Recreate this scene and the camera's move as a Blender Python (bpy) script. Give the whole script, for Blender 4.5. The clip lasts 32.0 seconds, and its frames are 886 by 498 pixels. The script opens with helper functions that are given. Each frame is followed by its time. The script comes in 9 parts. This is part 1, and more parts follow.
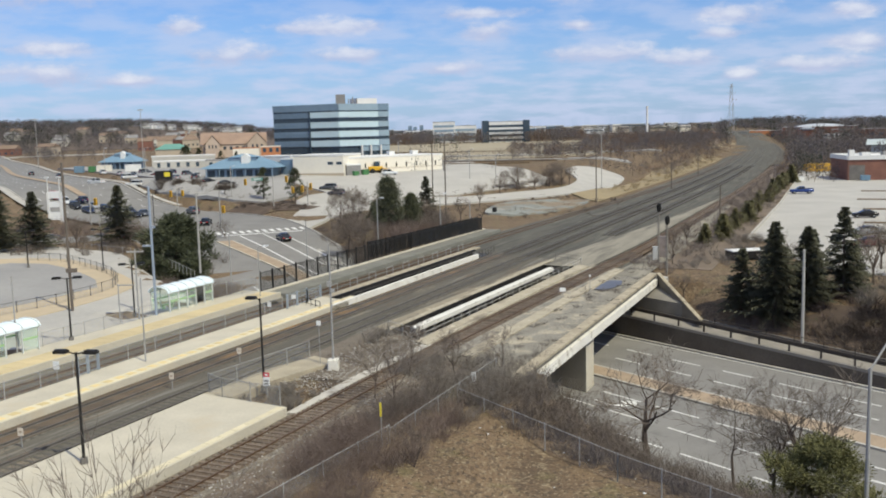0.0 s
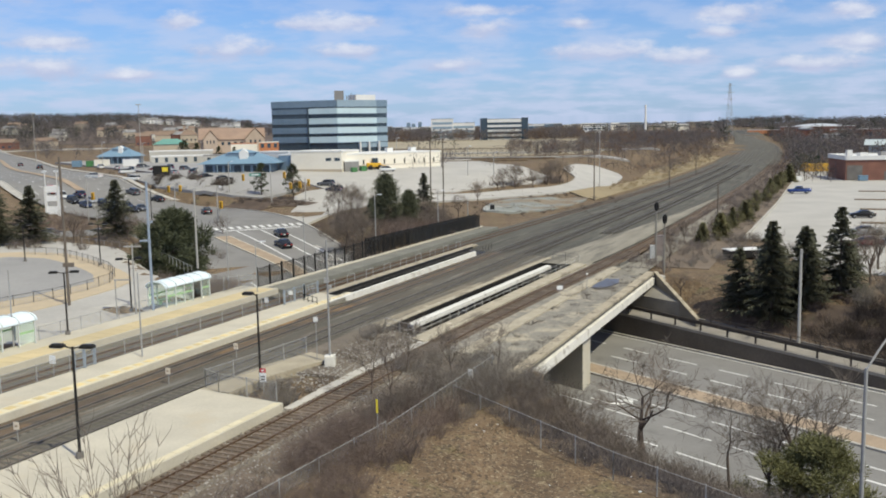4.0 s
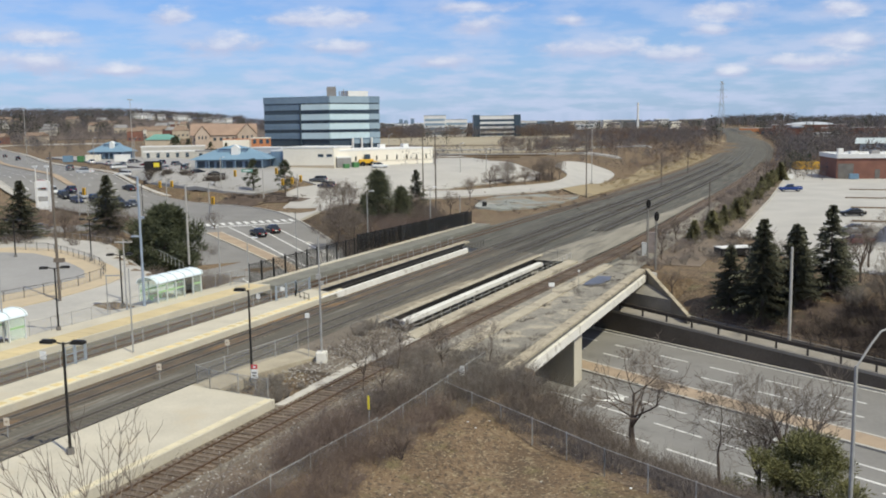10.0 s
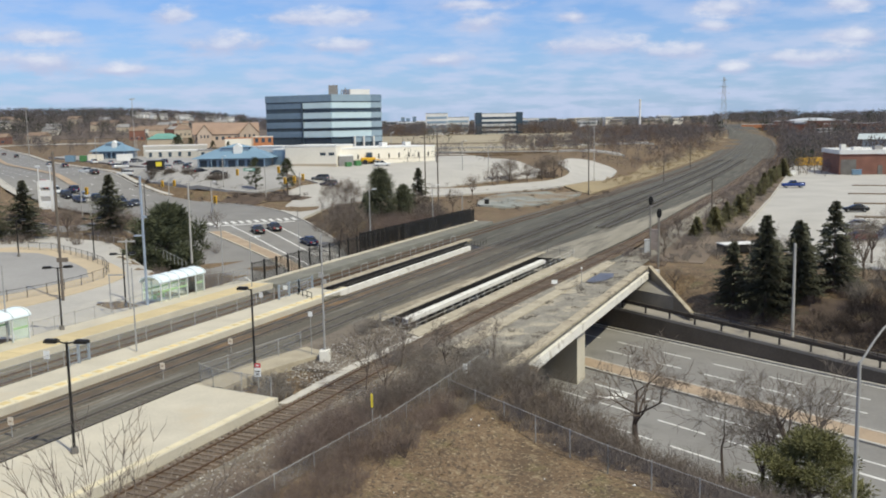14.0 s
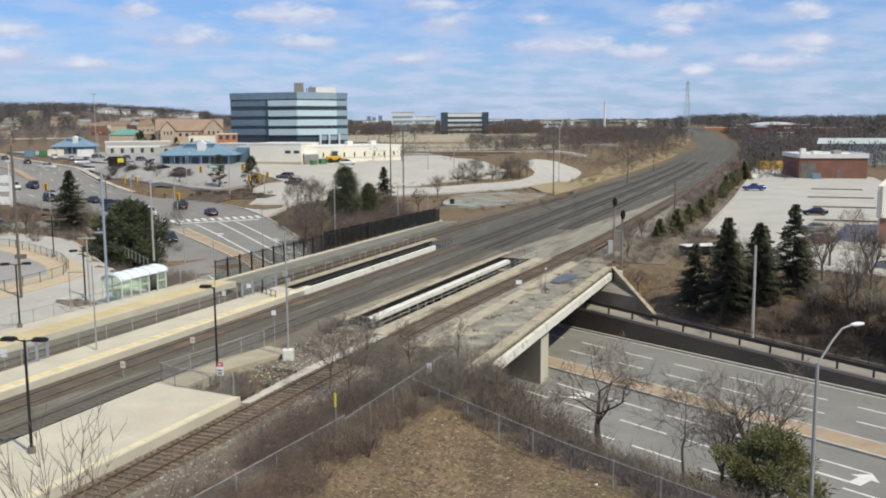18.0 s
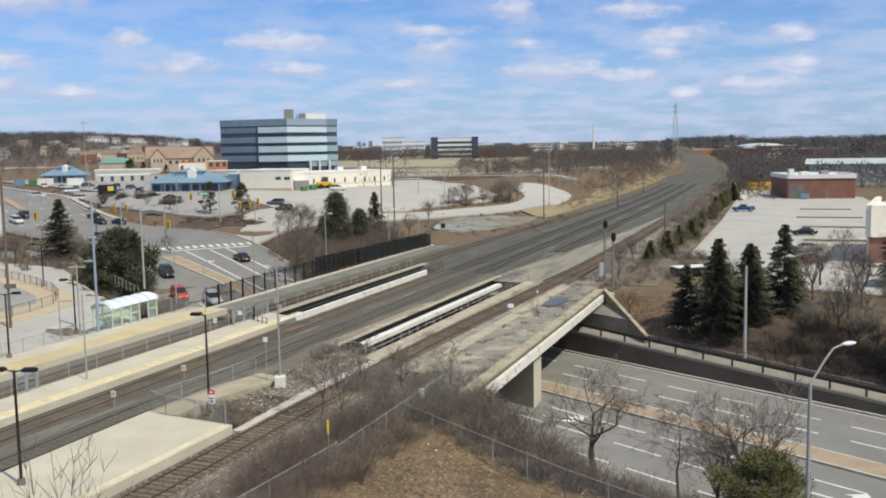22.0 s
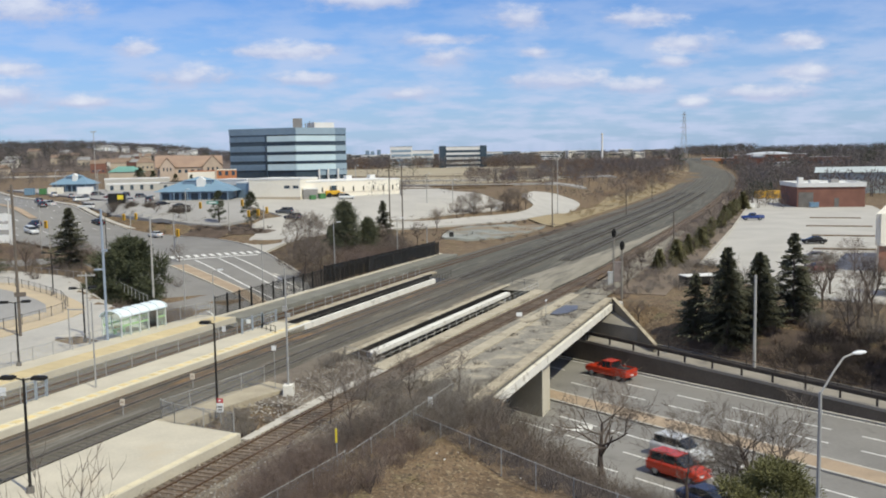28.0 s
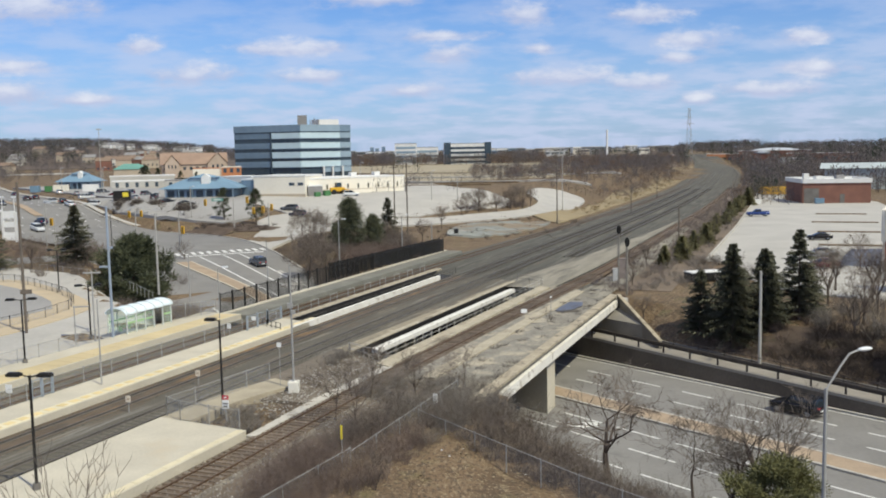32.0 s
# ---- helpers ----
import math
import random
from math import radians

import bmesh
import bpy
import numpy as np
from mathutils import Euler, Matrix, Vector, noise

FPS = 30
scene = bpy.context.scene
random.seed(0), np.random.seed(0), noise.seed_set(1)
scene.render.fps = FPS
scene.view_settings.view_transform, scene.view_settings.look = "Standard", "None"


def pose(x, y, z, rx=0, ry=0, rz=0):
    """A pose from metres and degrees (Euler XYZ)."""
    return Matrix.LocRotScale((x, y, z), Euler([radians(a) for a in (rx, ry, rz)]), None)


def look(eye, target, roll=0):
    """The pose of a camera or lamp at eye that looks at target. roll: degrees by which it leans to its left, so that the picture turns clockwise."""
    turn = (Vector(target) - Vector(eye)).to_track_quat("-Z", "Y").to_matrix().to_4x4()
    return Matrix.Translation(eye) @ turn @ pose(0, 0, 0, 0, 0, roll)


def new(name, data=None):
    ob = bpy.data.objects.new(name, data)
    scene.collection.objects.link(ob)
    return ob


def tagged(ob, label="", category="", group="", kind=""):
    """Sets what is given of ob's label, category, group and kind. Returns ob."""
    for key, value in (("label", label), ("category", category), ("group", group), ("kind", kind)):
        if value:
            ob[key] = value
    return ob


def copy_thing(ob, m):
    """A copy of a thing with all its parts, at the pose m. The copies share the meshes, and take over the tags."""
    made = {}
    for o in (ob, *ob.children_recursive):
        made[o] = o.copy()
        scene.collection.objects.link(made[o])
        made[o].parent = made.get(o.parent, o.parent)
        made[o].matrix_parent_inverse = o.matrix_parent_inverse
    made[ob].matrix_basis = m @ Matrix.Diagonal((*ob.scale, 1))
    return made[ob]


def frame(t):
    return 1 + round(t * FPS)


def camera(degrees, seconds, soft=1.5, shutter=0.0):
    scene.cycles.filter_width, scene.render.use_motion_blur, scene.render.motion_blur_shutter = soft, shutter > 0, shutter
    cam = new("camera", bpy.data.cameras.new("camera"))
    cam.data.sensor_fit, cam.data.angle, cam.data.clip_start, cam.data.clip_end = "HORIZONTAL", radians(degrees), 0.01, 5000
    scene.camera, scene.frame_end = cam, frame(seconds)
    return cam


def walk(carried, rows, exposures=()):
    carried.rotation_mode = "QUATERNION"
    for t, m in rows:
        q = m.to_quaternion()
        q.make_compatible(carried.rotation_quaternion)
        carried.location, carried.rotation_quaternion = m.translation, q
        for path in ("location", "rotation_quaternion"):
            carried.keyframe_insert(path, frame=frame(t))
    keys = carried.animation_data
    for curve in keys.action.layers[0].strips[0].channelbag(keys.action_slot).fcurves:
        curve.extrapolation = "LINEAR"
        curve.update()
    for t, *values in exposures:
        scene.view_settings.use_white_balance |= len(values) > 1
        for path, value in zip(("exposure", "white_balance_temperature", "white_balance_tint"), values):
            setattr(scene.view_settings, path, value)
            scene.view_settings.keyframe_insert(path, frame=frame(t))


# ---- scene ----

# ---------------------------------------------------------------- camera
cam = camera(51.0, 32.0, soft=1.9, shutter=0.5)
EYE = 17.0
TURNS = [
    (0, -0.000, -7.100, 1.500),
    (0.5, -0.005, -6.964, 1.557),
    (1, 0.006, -7.038, 1.607),
    (1.5, 0.210, -7.161, 1.517),
    (2, 0.314, -7.367, 1.385),
    (2.5, 0.319, -7.351, 1.311),
    (3, 0.145, -7.098, 1.170),
    (3.5, 0.019, -7.202, 1.121),
    (5.5, -0.351, -7.470, 0.869),
    (6, -0.196, -7.693, 0.818),
    (6.5, -0.199, -7.861, 0.753),
    (7, -0.255, -7.736, 0.781),
    (7.5, -0.231, -7.551, 0.769),
    (8, -0.254, -7.551, 0.724),
    (8.5, -0.294, -7.605, 0.816),
    (9, -0.231, -7.692, 0.791),
    (9.5, -0.206, -7.718, 0.739),
    (10, -0.558, -7.495, 0.810),
    (10.5, -1.014, -7.270, 0.962),
    (11, -0.979, -7.292, 1.042),
    (11.5, -0.873, -7.394, 1.081),
    (12, -0.813, -7.521, 1.192),
    (12.5, -0.798, -7.459, 1.178),
    (13, -0.761, -7.507, 1.094),
    (13.5, -0.704, -7.505, 1.095),
    (14, -0.437, -7.624, 1.092),
    (14.5, 0.447, -7.848, 1.545),
    (16.5, -1.664, -6.996, 1.106),
    (17, -2.529, -7.261, 0.820),
    (17.5, -2.548, -7.400, 0.462),
    (18, -2.518, -7.678, 0.364),
    (18.5, -2.800, -7.214, 0.581),
    (19, -2.984, -6.788, 0.720),
    (19.5, -2.998, -6.463, 0.897),
    (20, -3.207, -6.098, 1.140),
    (20.5, -3.143, -6.000, 1.187),
    (21, -3.173, -6.097, 1.160),
    (21.5, -3.175, -6.169, 1.112),
    (22, -3.135, -6.182, 0.986),
    (22.5, -3.195, -6.078, 0.878),
    (23, -3.297, -5.921, 0.867),
    (23.5, -3.358, -5.727, 0.923),
    (24, -3.350, -5.593, 0.901),
    (24.5, -3.071, -5.717, 0.943),
    (25, -2.886, -5.684, 1.119),
    (25.5, -2.880, -5.670, 1.166),
    (27.5, -2.774, -5.631, 1.014),
    (28, -2.620, -5.642, 1.027),
    (28.5, -2.593, -5.660, 1.124),
    (29, -2.516, -5.883, 1.179),
    (29.5, -2.501, -5.825, 1.175),
    (30, -2.546, -5.578, 1.281),
    (30.5, -2.489, -5.553, 1.250),
    (31, -2.459, -5.661, 1.236),
    (31.5, -2.434, -5.729, 1.233),
    (32, -2.335, -5.837, 1.142),
]
walk(cam, [(t, pose(0, 0, EYE, 90 + p, r, y)) for t, y, p, r in TURNS])

# ---------------------------------------------------------------- light
world = bpy.data.worlds.new("world")
scene.world = world
world.use_nodes = True
SUN_EL, SUN_DIR = 52.0, Vector((0.65, -0.76, 0)).normalized()


def build_world():
    nt = world.node_tree
    nt.nodes.clear()
    N, L = nt.nodes.new, nt.links.new
    out, bg = N("ShaderNodeOutputWorld"), N("ShaderNodeBackground")
    sky = N("ShaderNodeTexSky")
    sky.sky_type, sky.sun_disc = "NISHITA", False
    sky.sun_elevation = radians(SUN_EL)
    sky.sun_rotation = math.atan2(SUN_DIR.x, SUN_DIR.y)
    sky.air_density, sky.dust_density, sky.ozone_density = 1.0, 0.6, 1.5
    tc, sep = N("ShaderNodeTexCoord"), N("ShaderNodeSeparateXYZ")
    L(tc.outputs["Generated"], sep.inputs[0])

    def m(op, a, b=None, c=None):
        n = N("ShaderNodeMath")
        n.operation = op
        for i, v in enumerate((a, b, c)):
            if v is None:
                continue
            if isinstance(v, (int, float)):
                n.inputs[i].default_value = v
            else:
                L(v, n.inputs[i])
        return n.outputs[0]

    x, y, z = sep.outputs
    # small flat clouds on a high plane, rounder heaps given by bearing and height
    up = m("MAXIMUM", z, 0.012)
    comb = N("ShaderNodeCombineXYZ")
    L(m("DIVIDE", x, m("ADD", up, 0.16)), comb.inputs[0])
    L(m("DIVIDE", y, m("ADD", up, 0.16)), comb.inputs[1])
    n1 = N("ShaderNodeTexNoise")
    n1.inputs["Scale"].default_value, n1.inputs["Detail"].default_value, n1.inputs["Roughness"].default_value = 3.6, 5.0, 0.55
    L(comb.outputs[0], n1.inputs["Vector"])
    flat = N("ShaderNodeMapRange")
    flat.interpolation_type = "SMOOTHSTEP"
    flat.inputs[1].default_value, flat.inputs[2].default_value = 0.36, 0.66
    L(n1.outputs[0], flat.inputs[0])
    ahead = m("MAXIMUM", y, 0.2)
    az, el = m("DIVIDE", x, ahead), m("DIVIDE", z, ahead)
    wob = N("ShaderNodeTexNoise")
    wob.inputs["Scale"].default_value, wob.inputs["Detail"].default_value = 26.0, 6.0
    wob.inputs["Roughness"].default_value = 0.6
    flatten = N("ShaderNodeCombineXYZ")
    L(az, flatten.inputs[0])
    L(m("MULTIPLY", el, 2.2), flatten.inputs[1])
    L(flatten.outputs[0], wob.inputs["Vector"])
    jig = m("SUBTRACT", wob.outputs[0], 0.5)
    heap = None
    shade = None
    for ca, ce, ra, re in CLOUDS:
        da = m("DIVIDE", m("SUBTRACT", az, ca), ra * 1.2)
        de = m("DIVIDE", m("SUBTRACT", el, ce), re * 1.25)
        r = m("SQRT", m("ADD", m("MULTIPLY", da, da), m("MULTIPLY", de, de)))
        r = m("SUBTRACT", r, m("MULTIPLY", jig, 2.6))
        v = m("SUBTRACT", 1.25, r)
        s = m("SUBTRACT", v, m("MULTIPLY", de, -0.75))
        heap = v if heap is None else m("MAXIMUM", heap, v)
        shade = s if shade is None else m("MAXIMUM", shade, s)
    body = N("ShaderNodeMapRange")
    body.interpolation_type = "SMOOTHSTEP"
    body.inputs[1].default_value, body.inputs[2].default_value = -0.1, 0.95
    L(heap, body.inputs[0])
    lit = N("ShaderNodeMapRange")
    lit.inputs[1].default_value, lit.inputs[2].default_value = 0.4, 1.6
    L(shade, lit.inputs[0])
    cover = m("MULTIPLY", body.outputs[0], 0.85)
    tone = N("ShaderNodeMix")
    tone.data_type = "RGBA"
    tone.inputs[6].default_value, tone.inputs[7].default_value = (5.5, 6.1, 8.2, 1), (8.6, 8.9, 9.8, 1)
    L(lit.outputs[0], tone.inputs[0])
    haze = N("ShaderNodeMapRange")
    haze.inputs[1].default_value, haze.inputs[2].default_value = 0.0, 0.16
    haze.inputs[3].default_value, haze.inputs[4].default_value = 0.62, 0.0
    L(z, haze.inputs[0])
    blue = N("ShaderNodeMix")
    blue.data_type = "RGBA"
    blue.blend_type = "MULTIPLY"
    blue.inputs[0].default_value = 1.0
    blue.inputs[7].default_value = SKY_TINT
    L(sky.outputs[0], blue.inputs[6])
    low = N("ShaderNodeMix")
    low.data_type = "RGBA"
    low.inputs[7].default_value = (4.7, 6.1, 8.8, 1)
    L(haze.outputs[0], low.inputs[0])
    L(blue.outputs[2], low.inputs[6])
    mix = N("ShaderNodeMix")
    mix.data_type = "RGBA"
    L(cover, mix.inputs[0])
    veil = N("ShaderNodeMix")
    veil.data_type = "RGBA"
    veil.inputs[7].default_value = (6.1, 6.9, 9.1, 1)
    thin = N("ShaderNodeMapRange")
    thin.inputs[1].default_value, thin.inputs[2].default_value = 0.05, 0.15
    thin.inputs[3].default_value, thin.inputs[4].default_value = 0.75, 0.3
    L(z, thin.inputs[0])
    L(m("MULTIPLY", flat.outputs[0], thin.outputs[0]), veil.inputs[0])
    # white cloud added above the view to make the skylight less blue
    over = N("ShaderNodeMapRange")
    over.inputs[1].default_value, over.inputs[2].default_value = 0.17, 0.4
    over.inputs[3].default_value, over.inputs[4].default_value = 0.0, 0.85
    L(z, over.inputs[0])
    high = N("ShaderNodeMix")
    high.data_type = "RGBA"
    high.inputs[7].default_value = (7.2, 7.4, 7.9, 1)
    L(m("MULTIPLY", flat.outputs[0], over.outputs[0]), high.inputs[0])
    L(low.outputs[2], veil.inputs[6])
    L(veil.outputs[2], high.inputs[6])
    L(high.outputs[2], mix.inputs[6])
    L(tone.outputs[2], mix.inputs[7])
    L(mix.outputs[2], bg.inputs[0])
    bg.inputs[1].default_value = 0.0895
    L(bg.outputs[0], out.inputs[0])


SKY_TINT = (0.62, 0.92, 1.42, 1)
CLOUDS = [(-0.416, 0.0744, 0.043, 0.0091), (-0.117, 0.1144, 0.049, 0.0079), (0.052, 0.1068, 0.022, 0.0085), (-0.219, 0.0895, 0.038, 0.0091),
          (0.314, 0.1162, 0.032, 0.0103), (0.147, 0.1098, 0.013, 0.0061), (-0.276, 0.1195, 0.017, 0.0079), (0.015, 0.0677, 0.024, 0.0061),
          (-0.095, 0.0849, 0.037, 0.0073), (0.312, 0.0529, 0.019, 0.0061), (0.444, 0.0847, 0.037, 0.0085),
          (0.180, 0.0800, 0.049, 0.0079), (0.431, 0.1188, 0.024, 0.0073),
          (0.043, 0.1244, 0.037, 0.0055), (-0.334, 0.0635, 0.033, 0.0055), (0.252, 0.0723, 0.037, 0.0085), (-0.414, 0.0988, 0.043, 0.0073),
          (0.397, 0.0638, 0.043, 0.0073), (0.294, 0.0979, 0.024, 0.0055), (-0.397, 0.1618, 0.073, 0.0146),
          (0.132, 0.1471, 0.030, 0.0097), (0.263, 0.1449, 0.037, 0.0085), (-0.033, 0.1671, 0.049, 0.0097)]
build_world()
sun = new("sun", bpy.data.lights.new("sun", "SUN"))
sun.data.energy, sun.data.angle, sun.data.color = 4.0, radians(0.55), (0.925, 0.88, 0.695)
sun.matrix_world = look(SUN_DIR * 50 + Vector((0, 0, 50 * math.tan(radians(SUN_EL)))), (0, 0, 0))
scene.view_settings.exposure = 0.05

# ---------------------------------------------------------------- materials
MATS = {}
RD = (0.402, 0.9157)


def stretched(nt, where, by):
    """Coordinates drawn out along the railway, for wear that runs with the tracks."""
    N, L = nt.nodes.new, nt.links.new
    comb = N("ShaderNodeCombineXYZ")
    for k, axis in enumerate(((RD[0] / by, RD[1] / by, 0), (-RD[1], RD[0], 0), (0, 0, 1))):
        dot = N("ShaderNodeVectorMath")
        dot.operation = "DOT_PRODUCT"
        dot.inputs[1].default_value = axis
        L(where, dot.inputs[0])
        L(dot.outputs["Value"], comb.inputs[k])
    return comb.outputs[0]


def mat(name, col, col2=None, rough=0.8, metal=0.0, scale=1.0, fine=12.0, bump=0.0, vary=0.0, streak=0.0, spec=0.3):
    """A surface in two tones: stains of about 1/scale metres, grain of about 1/fine metres."""
    if name in MATS:
        return MATS[name]
    mt = bpy.data.materials.new(name)
    mt.use_nodes = True
    nt = mt.node_tree
    N, L = nt.nodes.new, nt.links.new
    b = nt.nodes["Principled BSDF"]
    b.inputs["Roughness"].default_value, b.inputs["Metallic"].default_value = rough, metal
    b.inputs["Specular IOR Level"].default_value = spec
    col2 = col2 or tuple(c * 0.72 for c in col)
    geo = N("ShaderNodeNewGeometry")
    where = geo.outputs["Position"]
    if streak:
        where = stretched(nt, where, streak)
    big, small = N("ShaderNodeTexNoise"), N("ShaderNodeTexNoise")
    for n, s, d in ((big, scale, 5), (small, fine, 4)):
        n.inputs["Scale"].default_value, n.inputs["Detail"].default_value = s, d
        L(where if n is big else geo.outputs["Position"], n.inputs["Vector"])
    add = N("ShaderNodeMath")
    add.operation = "MULTIPLY_ADD"
    add.inputs[1].default_value, add.inputs[2].default_value = 0.55, -0.02
    L(small.outputs[0], add.inputs[0])
    sm = N("ShaderNodeMath")
    sm.operation = "MULTIPLY_ADD"
    sm.inputs[1].default_value = 0.9
    L(big.outputs[0], sm.inputs[0])
    L(add.outputs[0], sm.inputs[2])
    rg = N("ShaderNodeMapRange")
    rg.inputs[1].default_value, rg.inputs[2].default_value = 0.42, 0.98
    L(sm.outputs[0], rg.inputs[0])
    mx = N("ShaderNodeMix")
    mx.data_type = "RGBA"
    mx.inputs[6].default_value, mx.inputs[7].default_value = (*col2, 1), (*col, 1)
    L(rg.outputs[0], mx.inputs[0])
    last = mx.outputs[2]
    if vary:
        info = N("ShaderNodeObjectInfo")
        hs = N("ShaderNodeHueSaturation")
        r2 = N("ShaderNodeMapRange")
        r2.inputs[3].default_value, r2.inputs[4].default_value = 1 - vary, 1 + vary
        L(info.outputs["Random"], r2.inputs[0])
        L(r2.outputs[0], hs.inputs["Value"])
        L(last, hs.inputs["Color"])
        last = hs.outputs[0]
    L(last, b.inputs["Base Color"])
    if bump:
        bp = N("ShaderNodeBump")
        bp.inputs["Strength"].default_value, bp.inputs["Distance"].default_value = 0.7, bump
        L(small.outputs[0], bp.inputs["Height"])
        L(bp.outputs[0], b.inputs["Normal"])
    MATS[name] = mt
    return mt


ASPHALT = mat("asphalt", (0.245, 0.234, 0.215), (0.185, 0.176, 0.162), 0.85, scale=0.18, fine=3, bump=0.01)
ASPHALT_OLD = mat("asphalt_old", (0.36, 0.345, 0.32), (0.27, 0.26, 0.245), 0.9, scale=0.08, fine=2)
CONCRETE = mat("concrete", (0.52, 0.49, 0.43), (0.36, 0.34, 0.3), 0.85, scale=0.5, fine=8, bump=0.005)
CONCRETE_PALE = mat("concrete_pale", (0.59, 0.538, 0.425), (0.45, 0.41, 0.325), 0.85, scale=0.35, fine=6)
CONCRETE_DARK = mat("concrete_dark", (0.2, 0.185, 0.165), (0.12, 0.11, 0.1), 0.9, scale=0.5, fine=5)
BALLAST = mat("ballast", (0.16, 0.144, 0.112), (0.083, 0.074, 0.058), 0.95, scale=0.7, fine=7, bump=0.05, streak=9)
BALLAST_PALE = mat("ballast_pale", (0.29, 0.27, 0.222), (0.16, 0.148, 0.122), 0.95, scale=0.3, fine=6, bump=0.05)
GRASS = mat("dry_grass", (0.235, 0.158, 0.09), (0.095, 0.066, 0.042), 0.95, scale=0.3, fine=9, bump=0.1)


def patches(mt, col, scale, lo, hi, streak=0.0):
    """Lays patches of a third tone into a surface."""
    nt = mt.node_tree
    N, L = nt.nodes.new, nt.links.new
    b = nt.nodes["Principled BSDF"]
    old = b.inputs["Base Color"].links[0].from_socket
    geo, no, rg, mx = N("ShaderNodeNewGeometry"), N("ShaderNodeTexNoise"), N("ShaderNodeMapRange"), N("ShaderNodeMix")
    no.inputs["Scale"].default_value, no.inputs["Detail"].default_value, no.inputs["Roughness"].default_value = scale, 7, 0.65
    L(stretched(nt, geo.outputs["Position"], streak) if streak else geo.outputs["Position"], no.inputs["Vector"])
    rg.inputs[1].default_value, rg.inputs[2].default_value = lo, hi
    L(no.outputs[0], rg.inputs[0])
    mx.data_type = "RGBA"
    mx.inputs[7].default_value = (*col, 1)
    L(rg.outputs[0], mx.inputs[0])
    L(old, mx.inputs[6])
    L(mx.outputs[2], b.inputs["Base Color"])


patches(GRASS, (0.16, 0.135, 0.065), 0.35, 0.54, 0.68)
patches(GRASS, (0.1, 0.075, 0.05), 1.1, 0.55, 0.66)
patches(GRASS, (0.2, 0.14, 0.085), 0.6, 0.54, 0.68)
patches(GRASS, (0.075, 0.055, 0.038), 4.2, 0.52, 0.6)
patches(GRASS, (0.42, 0.34, 0.22), 5.5, 0.57, 0.66)
patches(GRASS, (0.33, 0.26, 0.16), 1.9, 0.58, 0.7)
patches(BALLAST, (0.14, 0.088, 0.05), 0.55, 0.55, 0.72, 8)
patches(BALLAST, (0.24, 0.225, 0.19), 1.1, 0.56, 0.68, 14)
patches(BALLAST_PALE, (0.17, 0.155, 0.13), 0.5, 0.5, 0.6, 2.5)
patches(BALLAST_PALE, (0.42, 0.39, 0.32), 0.9, 0.57, 0.7)
patches(BALLAST_PALE, (0.075, 0.07, 0.06), 0.33, 0.6, 0.68)
patches(ASPHALT, (0.265, 0.255, 0.236), 0.08, 0.5, 0.75)
patches(ASPHALT, (0.165, 0.157, 0.145), 0.35, 0.6, 0.72)
patches(CONCRETE_PALE, (0.52, 0.45, 0.33), 0.25, 0.55, 0.72)
patches(CONCRETE, (0.3, 0.27, 0.22), 0.7, 0.54, 0.68)
STEEL_RUST = mat("rail_steel", (0.2, 0.13, 0.08), (0.12, 0.075, 0.05), 0.55, 0.5, scale=2, fine=20)
SLEEPER = mat("sleeper_wood", (0.225, 0.175, 0.13), (0.11, 0.085, 0.064), 0.9, scale=1.5, fine=18, vary=0.25)
SLEEPER_DARK = mat("sleeper_oily", (0.135, 0.122, 0.1), (0.08, 0.072, 0.06), 0.9, scale=1.5, fine=18)
WHITE = mat("road_paint", (0.78, 0.77, 0.73), (0.55, 0.54, 0.5), 0.7, scale=1.2, fine=9)
STONE_TAN = mat("tan_paving", (0.45, 0.34, 0.235), (0.27, 0.21, 0.15), 0.9, scale=0.5, fine=6)
GALV = mat("galvanised_steel", (0.37, 0.365, 0.35), (0.27, 0.265, 0.255), 0.7, 0.0, scale=2, fine=20)
BLACK_METAL = mat("black_paint", (0.03, 0.028, 0.026), (0.018, 0.017, 0.016), 0.5, 0.2, scale=2, fine=20)
BRICK = mat("brick_red", (0.26, 0.125, 0.09), (0.17, 0.085, 0.065), 0.9, scale=0.3, fine=4)
ROOF_WHITE = mat("roof_white", (0.78, 0.77, 0.74), (0.62, 0.61, 0.58), 0.8, scale=0.1, fine=2)
ROOF_BLUE = mat("roof_blue", (0.2, 0.31, 0.4), (0.15, 0.24, 0.32), 0.6, scale=0.2, fine=3)
STUCCO = mat("stucco_cream", (0.82, 0.77, 0.66), (0.7, 0.65, 0.55), 0.9, scale=0.1, fine=2)
BARK = mat("bark", (0.16, 0.125, 0.1), (0.08, 0.06, 0.05), 0.95, scale=1.5, fine=15, vary=0.2)
TWIG = mat("twigs", (0.22, 0.18, 0.145), (0.13, 0.105, 0.087), 0.95, scale=1.0, fine=9, vary=0.2)

# ---------------------------------------------------------------- plan helpers


def rail(u, v, z=0.0):
    """A place by metres along and across the railway."""
    return Vector((RD[0] * u - RD[1] * v, RD[1] * u + RD[0] * v, z))


def road(s, w, z=0.0):
    """A place by metres along and across the sunken road."""
    return Vector((0.6 * s + 0.8 * w, -0.8 * s + 0.6 * w, z))


def tile(bm, pts):
    return bm.faces.new([bm.verts.new(p) for p in pts])


